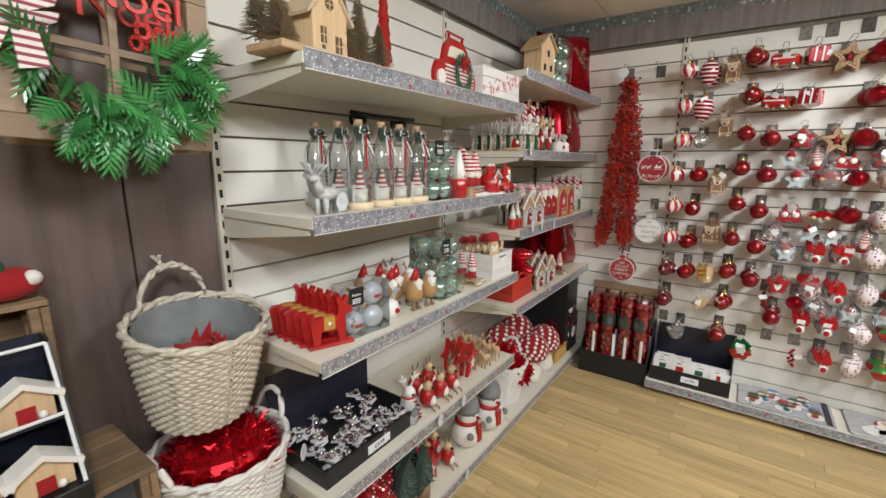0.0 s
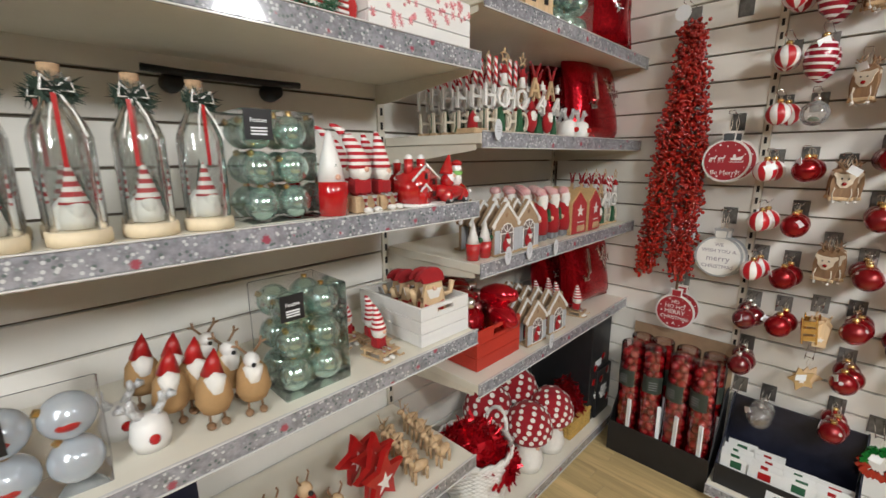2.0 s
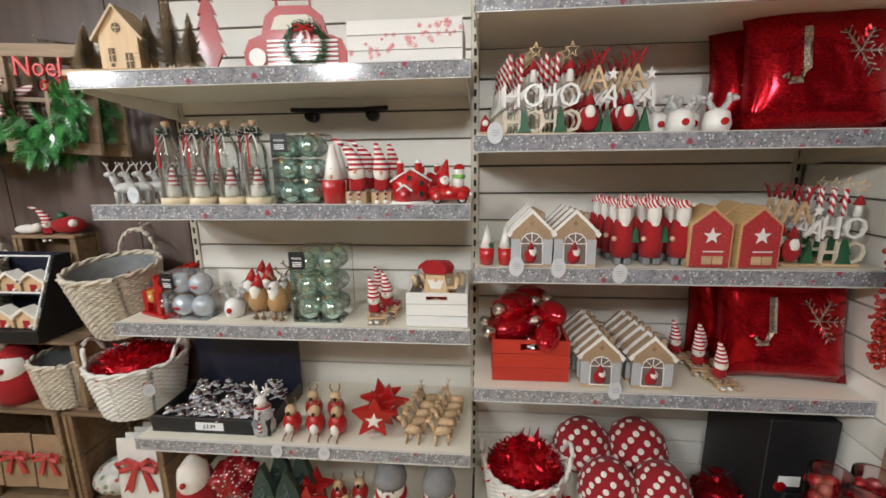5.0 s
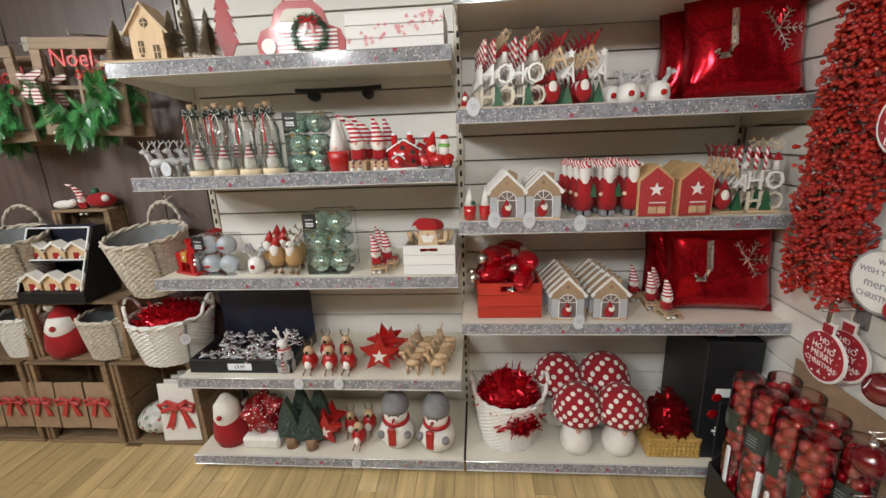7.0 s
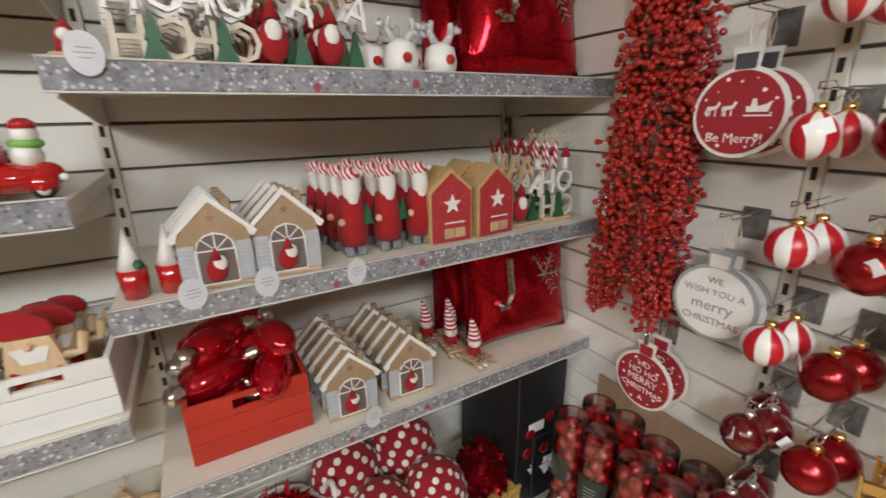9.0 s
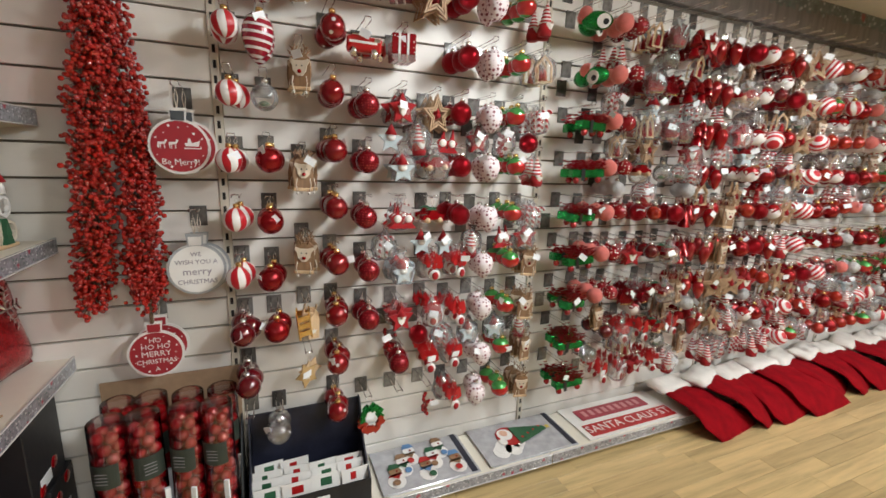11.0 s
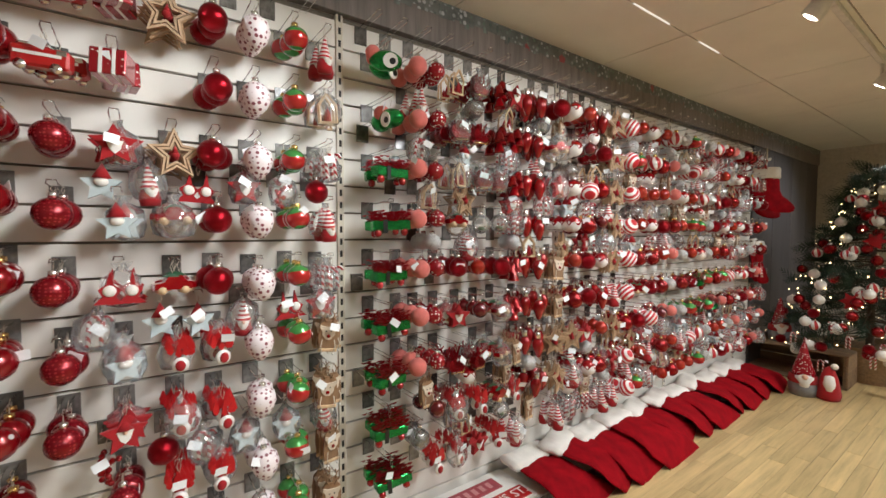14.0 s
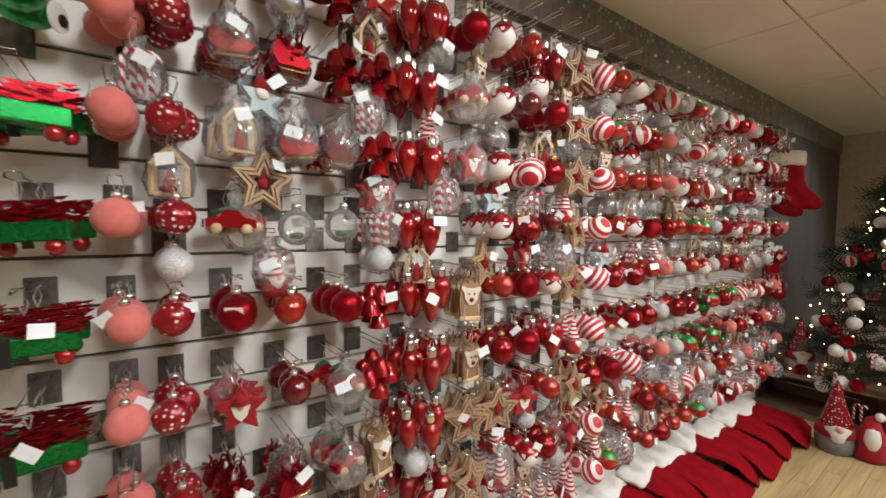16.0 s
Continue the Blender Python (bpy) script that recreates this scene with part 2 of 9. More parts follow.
GREYPANEL = wood("dark grey timber-print panel", (0.085, 0.08, 0.085), axis=2, rough=0.45, vary=0.3, ring=9)
CRATE = wood("weathered crate wood", (0.30, 0.19, 0.10), axis=0, rough=0.7, vary=0.4, ring=22, per_object=0.25)
WHITEP = plain("white painted card", (0.80, 0.79, 0.76), 0.5, vary=0.04)


# ---- mesh helpers ----
def bm_box(bm, lo, hi, bevel=0.0):
    r = bmesh.ops.create_cube(bm, size=1.0)
    lo, hi = Vector(lo), Vector(hi)
    for v in r["verts"]:
        v.co = Vector(((lo[i] + hi[i]) / 2 + v.co[i] * (hi[i] - lo[i]) for i in range(3)))
    if bevel:
        es = list({e for v in r["verts"] for e in v.link_edges})
        bmesh.ops.bevel(bm, geom=es, offset=bevel, segments=1, affect="EDGES")
    return bm


def box(lo, hi, bevel=0.0):
    return bm_box(bmesh.new(), lo, hi, bevel)


def bm_tube(bm, points, r, seg=6, r1=None, cap=True):
    """A round rod along a line of points, tapering from r to r1."""
    pts = [Vector(p) for p in points]
    r1 = r if r1 is None else r1
    rings = []
    for i, p in enumerate(pts):
        d = (pts[min(i + 1, len(pts) - 1)] - pts[max(i - 1, 0)]).normalized()
        a = d.orthogonal().normalized() if abs(d.z) < 0.95 else Vector((1, 0, 0))
        a = (a - d * a.dot(d)).normalized()
        b = d.cross(a)
        rad = r + (r1 - r) * i / max(1, len(pts) - 1)
        rings.append([bm.verts.new(p + rad * (math.cos(t) * a + math.sin(t) * b)) for t in (2 * math.pi * k / seg for k in range(seg))])
    for A, B in zip(rings, rings[1:]):
        for k in range(seg):
            bm.faces.new((A[k], A[(k + 1) % seg], B[(k + 1) % seg], B[k]))
    if cap:
        bm.faces.new(rings[0][::-1])
        bm.faces.new(rings[-1])
    return bm


def tube(points, r, seg=6, r1=None):
    return bm_tube(bmesh.new(), points, r, seg, r1)


def bm_lathe(bm, prof, seg=20, at=(0, 0, 0), wob=0.0):
    """A turned shape: (radius, height) pairs round the upright axis."""
    at = Vector(at)
    rings = []
    for r, z in prof:
        if r < 1e-5:
            rings.append([bm.verts.new(at + Vector((0, 0, z)))])
        else:
            rings.append([bm.verts.new(at + Vector(((r + wob * math.sin(3 * t + z * 40)) * math.cos(t), (r + wob * math.sin(3 * t + z * 40)) * math.sin(t), z))) for t in (2 * math.pi * k / seg for k in range(seg))])
    for A, B in zip(rings, rings[1:]):
        for k in range(seg):
            a = (A[k % len(A)], A[(k + 1) % len(A)], B[(k + 1) % len(B)], B[k % len(B)])
            u = list(dict.fromkeys(a))
            if len(u) > 2:
                try:
                    bm.faces.new(u)
                except ValueError:
                    pass
    return bm


def lathe(prof, seg=20, at=(0, 0, 0), wob=0.0):
    return bm_lathe(bmesh.new(), prof, seg, at, wob)


def ball_prof(r, z=0.0, n=9, squash=1.0):
    return [(r * math.sin(math.pi * i / n), z - r * squash * math.cos(math.pi * i / n)) for i in range(n + 1)]


def bm_ball(bm, c, r, seg=14, squash=(1, 1, 1)):
    out = bmesh.ops.create_uvsphere(bm, u_segments=seg, v_segments=max(6, seg * 2 // 3), radius=r)
    for v in out["verts"]:
        v.co = Vector((v.co[i] * squash[i] + c[i] for i in range(3)))
    return bm


def ball(c, r, seg=14, squash=(1, 1, 1)):
    return bm_ball(bmesh.new(), c, r, seg, squash)


def bm_slab(bm, outline, depth, plane="yz", at=(0, 0, 0)):
    """A flat cut-out of some thickness; outline in the plane's two axes, thickness along the third."""
    a, b = "xyz".index(plane[0]), "xyz".index(plane[1])
    c = 3 - a - b
    lo, hi = [], []
    for u, w in outline:
        p = Vector(at)
        p[a] += u
        p[b] += w
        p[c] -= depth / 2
        lo.append(bm.verts.new(p))
        q = p.copy()
        q[c] += depth
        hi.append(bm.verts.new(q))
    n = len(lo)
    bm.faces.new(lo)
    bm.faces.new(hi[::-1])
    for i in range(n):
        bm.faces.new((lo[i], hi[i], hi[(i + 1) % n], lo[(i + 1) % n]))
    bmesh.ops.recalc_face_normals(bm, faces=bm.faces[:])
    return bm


def slab(outline, depth, plane="yz", at=(0, 0, 0)):
    return bm_slab(bmesh.new(), outline, depth, plane, at)


def star_outline(r, inner=0.42, n=5, turn=90):
    return [((r if i % 2 == 0 else r * inner) * math.cos(radians(turn) + math.pi * i / n), (r if i % 2 == 0 else r * inner) * math.sin(radians(turn) + math.pi * i / n)) for i in range(2 * n)]


def ring_outline(r, n=20):
    return [(r * math.cos(2 * math.pi * i / n), r * math.sin(2 * math.pi * i / n)) for i in range(n)]


def to_mesh(name, bm, material, smooth=False):
    me = bpy.data.meshes.new(name)
    bmesh.ops.recalc_face_normals(bm, faces=bm.faces[:])
    bm.to_mesh(me)
    bm.free()
    me.materials.append(material)
    if smooth:
        me.polygons.foreach_set("use_smooth", [True] * len(me.polygons))
    return me


def part(name, bm, material, parent, label="", smooth=False):
    """One mesh under a thing or a part, in the thing's own axes."""
    ob = new(name, to_mesh(name, bm, material, smooth))
    ob.parent = parent
    return tagged(ob, label)


def thing(name, label, category, group="", kind=""):
    return tagged(new(name), label, category, group, kind)


def solid(name, bm, material, label, category, group="", kind="", smooth=False):
    return tagged(new(name, to_mesh(name, bm, material, smooth)), label, category, group, kind)


def piece(name, mesh, parent, at=(0, 0, 0)):
    ob = new(name, mesh)
    ob.parent = parent
    ob.location = at
    return ob


def put(ob, x, y, z, rz=0, rx=0, ry=0, s=1.0):
    ob.matrix_world = pose(x, y, z, rx, ry, rz) @ Matrix.Scale(s, 4)
    return ob


def words(name, body, size, material, parent, m, depth=0.0006):
    """Lettering, turned into a mesh, under a thing. Text lies in its local xy plane."""
    cu = bpy.data.curves.new(name, "FONT")
    cu.body, cu.size, cu.extrude, cu.align_x, cu.align_y = body, size, depth, "CENTER", "CENTER"
    cu.resolution_u = 2
    tmp = bpy.data.objects.new(name, cu)
    me = bpy.data.meshes.new_from_object(tmp)
    bpy.data.objects.remove(tmp)
    me.materials.clear()
    me.materials.append(material)
    ob = new(name, me)
    ob.parent = parent
    ob.matrix_basis = m
    return ob


# ---- the shell ----
X1, Y0 = 9.0, -4.5
wall_a = solid("wall_west", box((-0.16, Y0, 0), (-0.02, YB + 0.16, CEIL)), plain("painted plaster", (0.55, 0.50, 0.43), 0.8), "plain painted wall behind the shelving", "wall", kind="structure")
wall_b = solid("wall_north", box((-0.02, YB + 0.02, 0), (X1, YB + 0.16, CEIL)), plain("painted plaster"  , (0.55, 0.50, 0.43)), "plain painted wall behind the ornaments", "wall", kind="structure")
solid("wall_east", box((X1, Y0, 0), (X1 + 0.14, YB + 0.16, CEIL)), MATS["painted plaster"], "plain painted end wall", "wall", kind="structure")
solid("wall_south", box((-0.16, Y0 - 0.14, 0), (X1 + 0.14, Y0, CEIL)), MATS["painted plaster"], "plain painted rear wall", "wall", kind="structure")
floor = solid("floor", box((-0.16, Y0, -0.1), (X1, YB + 0.16, -0.006)), plain("floor screed", (0.16, 0.10, 0.05), 0.7), "pale oak plank floor with a satin sheen", "floor", kind="structure")
ceiling_bm = box((-0.16, Y0, CEIL + 0.012), (X1, YB + 0.16, CEIL + 0.1))
solid("ceiling_grid", ceiling_bm, CEILSEAM, "dark seams between the ceiling tiles", "ceiling", kind="structure")
bm = bmesh.new()
for i in range(-1, 8):
    for j in range(-8, 3):
        x0, y0 = 1.2 * i + 0.5, 0.6 * j + 0.11
        lo = (max(x0 + 0.004, -0.15), max(y0 + 0.004, Y0), CEIL)
        hi = (min(x0 + 1.196, X1), min(y0 + 0.596, YB + 0.15), CEIL + 0.012)
        if hi[0] - lo[0] > 0.02 and hi[1] - lo[1] > 0.02:
            bm_box(bm, lo, hi)
solid("ceiling", bm, CEILM, "cream mineral ceiling tiles with narrow seams", "ceiling", kind="structure")


def slat_wall(name, parent, axis, u0, u1, z0, z1):
    """Grooved display boards: one board a slat, with a dark groove between."""
    n = int((z1 - z0) / PITCH) + 1
    mesh = None
    for i in range(n):
        lo, hi = z0 + i * PITCH + 0.004, min(z1, z0 + (i + 1) * PITCH - 0.004)
        if hi - lo < 0.02:
            continue
        if mesh is None or hi - lo < PITCH - 0.01:
            b = box((-0.018, u0, 0), (0.0, u1, hi - lo), 0.0012) if axis == "y" else box((u0, 0, 0), (u1, 0.018, hi - lo), 0.0012)
            mesh = to_mesh("slat", b, SLAT)
        piece("slat", mesh, parent, (0, 0, lo) if axis == "y" else (0, YB, lo))


# backings carry the painted groove shade; the slats in front are cream
back_a = solid("slatwall_west", box((-0.02, -BAY, 0.0), (-0.0165, YB, FASCIA)), GROOVE_SHADE, "cream slatwall board behind the shelves", "wall panel", kind="structure")
back_b = solid("slatwall_north", box((0.0, YB + 0.0165, 0.0), (6.75, YB + 0.02, FASCIA)), GROOVE_SHADE, "cream slatwall board behind the ornaments", "wall panel", kind="structure")
for u0, u1 in ((-BAY + 0.016, -0.016), (0.016, YB - 0.001)):
    slat_wall("slat", back_a, "y", u0, u1, 0.019, FASCIA)
UPB = [0.975, 2.325, 3.675, 5.025, 6.375]
edges = [0.002] + UPB + [6.75]
for u0, u1 in zip(edges, edges[1:]):
    slat_wall("slat", back_b, "x", u0 + 0.016, u1 - 0.016, 0.019, FASCIA)


def upright(x, y, axis):
    """A slotted steel upright between two slat panels."""
    h = FASCIA - 0.002
    up = solid("upright", box((-0.015, -0.012, 0.0), (0.015, 0.012, h), 0.002) if axis == "x" else box((-0.012, -0.015, 0.0), (0.012, 0.015, h), 0.002), METALW, "cream slotted steel shelving upright on the wall", "upright", "slotted uprights", "structure")
    b = bmesh.new()
    for k in range(int(h / 0.05)):
        z = 0.03 + k * 0.05
        if axis == "x":
            bm_box(b, (-0.005, -0.0135, z), (0.005, -0.0115, z + 0.026))
        else:
            bm_box(b, (0.0115, -0.005, z), (0.0135, 0.005, z + 0.026))
    part("slots", b, SLOT, up, "dark punched slots")
    up.location = (x, y, 0.001)


for y in (-BAY, 0.0, YB - 0.02):
    upright(-0.004, y, "y")
for x in UPB:
    upright(x, YB + 0.004, "x")


def fascia(name, lo, hi, axis):
    ob = solid(name, box(lo, hi, 0.002), FASCIA_WOOD, "grey timber-print fascia board with a printed festive garland", "fascia", kind="structure")
    l2, h2 = list(lo), list(hi)
    mid = lo[2] + 0.55 * (hi[2] - lo[2])
    b = bmesh.new()
    rnd = random.Random(len(name))
    u0, u1 = (lo[1], hi[1]) if axis == "y" else (lo[0], hi[0])
    n = int((u1 - u0) / 0.03)
    for k in range(n):                      # an uneven printed band of sprigs, hanging from the top edge
        a = u0 + (u1 - u0) * k / n
        drop = 0.055 + 0.035 * rnd.random()
        if axis == "y":
            bm_box(b, (hi[0], a, hi[2] - drop), (hi[0] + 0.001, a + (u1 - u0) / n - 0.0005, hi[2] - 0.004))
        else:
            bm_box(b, (a, lo[1] - 0.001, hi[2] - drop), (a + (u1 - u0) / n - 0.0005, lo[1], hi[2] - 0.004))
    part("garland_print", b, FASCIA_GARLAND, ob, "printed frosted garland with baubles")
    return ob


fascia("trim_west", (-0.019, Y0 + 0.01, FASCIA), (0.02, YB - 0.03, CEIL - 0.001), "y")
fascia("trim_north", (-0.019, YB - 0.025, FASCIA), (X1, YB + 0.015, CEIL - 0.001), "x")


# ---- shelves ----
SHELF_D = 0.468


def shelf(y0, y1, zs, depth=SHELF_D, axis="y", group="shelves"):
    """A cream shelf on steel brackets with a printed ticket strip; zs is the strip's lower edge."""
    s = thing("shelf", "cream laminate shelf with a printed festive ticket strip", "shelf", group)
    L = y1 - y0
    part("board", box((0.012, 0.003, 0.010), (depth - 0.004, L - 0.003, 0.040), 0.002), CREAM, s)
    part("ticket_strip", box((depth - 0.0035, 0.003, 0.0), (depth + 0.002, L - 0.003, 0.044), 0.0015), STRIP, s, "printed strip of frosted leaves and red flowers under clear plastic")
    lip = bmesh.new()
    bm_box(lip, (depth - 0.0035, 0.003, 0.0445), (depth + 0.004, L - 0.003, 0.0475), 0.0008)
    bm_box(lip, (depth - 0.0035, 0.003, -0.004), (depth + 0.004, L - 0.003, -0.0005), 0.0008)
    part("strip_edge", lip, plain("clear plastic lip", (0.62, 0.61, 0.60), 0.15, coat=0.6, vary=0.05), s, "glossy plastic lip")
    for yy in (0.012, L - 0.016):
        part("bracket", slab([(0.0, 0.008), (0.0, -0.055), (0.06, -0.055), (depth - 0.03, -0.008), (depth - 0.03, 0.008)], 0.004, "xz", (0.0, yy, 0.0)), METALW, s)
    if axis == "y":
        put(s, 0.008, y0, zs)
    else:
        put(s, y0, YB - 0.008, zs, -90)
    return s


A_Z = [1.721, 1.310, 0.900, 0.442, 0.040]
B_Z = [1.890, 1.512, 1.112, 0.698, 0.040]
for z in A_Z:
    shelf(-BAY - 0.01, -0.002, z)
for z in B_Z:
    shelf(0.002, YB - 0.005, z)
BASE_D = 0.300
for x0, x1 in ((0.985, 2.325), (2.325, 3.675), (3.675, 5.025), (5.025, 6.375)):
    shelf(x0, x1, 0.040, BASE_D, "x", "base shelves")
solid("plinth", box((0.02, -BAY, 0.0), (SHELF_D - 0.09, YB - 0.01, 0.036)), plain("dark plinth", (0.06, 0.05, 0.045), 0.6), "dark recessed plinth under the base shelves", "plinth", kind="structure")
solid("plinth", box((0.99, YB - BASE_D + 0.07, 0.0), (6.37, YB - 0.01, 0.036)), MATS["dark plinth"], "dark recessed plinth under the base shelf", "plinth", kind="structure")

# ---- brown panel wall beside the shelves ----
edge = -BAY - 0.022
panel = solid("panel_wall", box((-0.02, Y0, 0), (-0.012, edge, FASCIA)), GROOVE_SHADE, "brown timber-print wall panels with narrow joints", "wall panel", kind="structure")
y = edge
k = 0
while y > Y0 + 0.05:
    w = 0.238 if k == 0 else 0.62
    y2 = max(Y0, y - w)
    part("panel", box((-0.012, y2 + 0.003, 0.002), (0.004, y - 0.003, FASCIA), 0.001), PANEL, panel)
    y, k = y2, k + 1
gp = solid("panel_wall_grey", box((6.76, YB + 0.005, 0), (X1, YB + 0.02, FASCIA)), GREYPANEL, "dark grey timber-print wall panel beyond the ornaments", "wall panel", kind="structure")
for x in np.arange(6.76, X1, 0.6):
    part("panel", box((float(x) + 0.003, YB - 0.008, 0.002), (min(float(x) + 0.597, X1), YB + 0.005, FASCIA), 0.001), GREYPANEL, gp)


# ---- figures: one mesh in several materials ----
def fig_mesh(name, pieces):
    me = bpy.data.meshes.new(name)
    verts, faces, mats, idx, smooth = [], [], [], [], []
    for bm, mat, sm in pieces:
        bmesh.ops.recalc_face_normals(bm, faces=bm.faces[:])
        if mat not in mats:
            mats.append(mat)
        base = len(verts)
        bm.verts.index_update()
        verts += [tuple(v.co) for v in bm.verts]
        for f in bm.faces:
            faces.append([base + v.index for v in f.verts])
            idx.append(mats.index(mat))
            smooth.append(sm)
        bm.free()
    me.from_pydata(verts, [], faces)
    for m in mats:
        me.materials.append(m)
    me.polygons.foreach_set("material_index", idx)
    me.polygons.foreach_set("use_smooth", smooth)
    me.update()
    return me


def fig(name, pieces, label, category, group=""):
    return tagged(new(name, fig_mesh(name, pieces)), label, category, group)


def moved(bm, m):
    bmesh.ops.transform(bm, matrix=m, verts=bm.verts[:])
    return bm


# paints
M_RED = plain("matte red lacquer", (0.27, 0.004, 0.008), 0.20, metal=0.65, vary=0.12, coat=0.3, per_object=0.15)
M_REDM = plain("red enamel", (0.42, 0.012, 0.012), 0.3, vary=0.15, coat=0.3)
M_REDG = plain("gloss red lacquer", (0.33, 0.004, 0.008), 0.10, metal=0.35, vary=0.1, coat=0.9, relief=0.02, per_object=0.15)
M_DARK = plain("dark red glass", (0.13, 0.004, 0.008), 0.06, metal=0.2, vary=0.2, coat=1.0, relief=0)
M_GLIT = glitter("red glitter", (0.40, 0.010, 0.02))
M_TEX = dots("red embossed", (0.22, 0.004, 0.010), (0.40, 0.03, 0.04), 105, 0.34, 0.25, 0.3, 0.5)
M_DOT = dots("red with white spots", (0.24, 0.004, 0.008), (0.85, 0.80, 0.78), 24, 0.16, 0.2, 0.6, 0.45, 0.9)
M_SPECK = dots("red with small white dots", (0.30, 0.006, 0.014), (0.85, 0.8, 0.78), 60, 0.24, 0.22, 0.5, 0.3, 0.35)
M_WDOT = dots("white with dark holly dots", (0.80, 0.72, 0.73), (0.22, 0.05, 0.07), 62, 0.36, 0.45, 0.1)
M_SWIRL = swirl("red and white cane swirl", ((0.50, 0.01, 0.02), (0.85, 0.82, 0.80)), 5, 0.55)
M_BAND = stripes("red with silver bands", ((0.28, 0.005, 0.022), (0.82, 0.76, 0.76)), "Z", 14.0, rough=0.25, hard=0.72)
M_BAND2 = stripes("red and white slant bands", ((0.55, 0.02, 0.03), (0.85, 0.80, 0.78)), "DIAGONAL", 16.0, rough=0.45, coat=0.1, hard=0.55)
M_RG = stripes("red with a green and gold band", ((0.48, 0.02, 0.02), (0.06, 0.30, 0.07)), "Z", 3.9, distort=1.5, rough=0.2, coat=0.8, metal=0.4, hard=0.62)
M_PINK = plain("coral flock", (0.66, 0.17, 0.145), 0.9, vary=0.16, relief=0.4, grain=500, sheen=0.2)
M_WHITE = plain("white ceramic", (0.80, 0.78, 0.75), 0.35, vary=0.05, coat=0.2, relief=0.05)
M_WGLIT = glitter("white glitter", (0.80, 0.80, 0.80), 0.5, 700, 0.1)
M_SGLIT = glitter("silver glitter", (0.6, 0.6, 0.6), 0.25)
M_GGLIT = glitter("green tinsel foil", (0.03, 0.38, 0.09), 0.25, 500)
M_ORANGE = plain("orange-red lacquer", (0.40, 0.022, 0.010), 0.15, metal=0.4, coat=0.8, vary=0.1)
M_WOODL = wood("pale plywood", (0.62, 0.44, 0.26), axis=2, rough=0.6, ring=30, vary=0.2)
M_WOODD = wood("brown wood", (0.26, 0.15, 0.08), axis=2, rough=0.6, ring=30, vary=0.3)
M_GOLD = plain("gold cap", (0.80, 0.55, 0.22), 0.22, metal=1.0, vary=0.05, relief=0)
M_SILV = plain("silver cap", (0.78, 0.77, 0.75), 0.2, metal=1.0, vary=0.05, relief=0)
M_FELT = plain("red felt", (0.34, 0.008, 0.012), 0.95, vary=0.15, relief=0.5, grain=400, sheen=0.08)
M_WFELT = plain("white plush", (0.80, 0.77, 0.72), 0.95, vary=0.08, relief=0.8, grain=260, sheen=0.08)
M_GREEN = plain("green paint", (0.022, 0.10, 0.045), 0.5, vary=0.25)
M_SKIN = plain("peach paint", (0.70, 0.42, 0.30), 0.6, vary=0.05)
M_BLK = plain("black paint", (0.01, 0.01, 0.01), 0.35)
M_GREY = plain("grey felt", (0.22, 0.22, 0.23), 0.9, relief=0.5, vary=0.2)
M_TAG = plain("white price label", (0.82, 0.84, 0.86), 0.4, vary=0.05)
M_CLEAR = clear("clear plastic")
M_MILK = clear("milky cellophane", milk=0.13, alpha=0.35)
M_HAZE = clear("hazy clear ball", milk=0.16, alpha=0.3)
M_PLATE = plain("smoked ticket plate", (0.17, 0.165, 0.155), 0.12, vary=0.5, scale=40, coat=0.6, per_object=0.55)
M_STRING = plain("cotton string", (0.65, 0.58, 0.48), 0.9)


def cap_bm(z, r=0.011):
    b = lathe([(0, z - 0.004), (r, z - 0.004), (r, z + 0.010), (r * 0.5, z + 0.012), (0, z + 0.012)], 10)
    return b


def loop_bm(z0, z1=0.0, w=0.006):
    return tube([(0, 0, z0), (w, 0, (z0 + z1) / 2), (0.0015, 0, z1), (-w, 0, (z0 + z1) / 2), (0, 0, z0 + 0.001)], 0.0009, 4)


def gnome_bits(s=1.0, z=0.0, hat=M_FELT, body=M_FELT, beard=M_WFELT):
    """A standing gnome: body, beard, nose, tall hat."""
    return [(lathe([(0, z), (0.040 * s, z), (0.046 * s, z + 0.03 * s), (0.036 * s, z + 0.075 * s), (0, z + 0.09 * s)], 14), body, True),
            (moved(lathe([(0, z + 0.020 * s), (0.018 * s, z + 0.035 * s), (0.030 * s, z + 0.075 * s), (0, z + 0.088 * s)], 10), Matrix.Translation((0.026 * s, 0, 0))), beard, True),
            (ball((0.050 * s, 0, z + 0.078 * s), 0.010 * s, 8), M_SKIN, True),
            (lathe([(0, z + 0.080 * s), (0.040 * s, z + 0.078 * s), (0.036 * s, z + 0.090 * s), (0.020 * s, z + 0.14 * s), (0.008 * s, z + 0.19 * s), (0, z + 0.205 * s)], 12, wob=0.001), hat, True)]


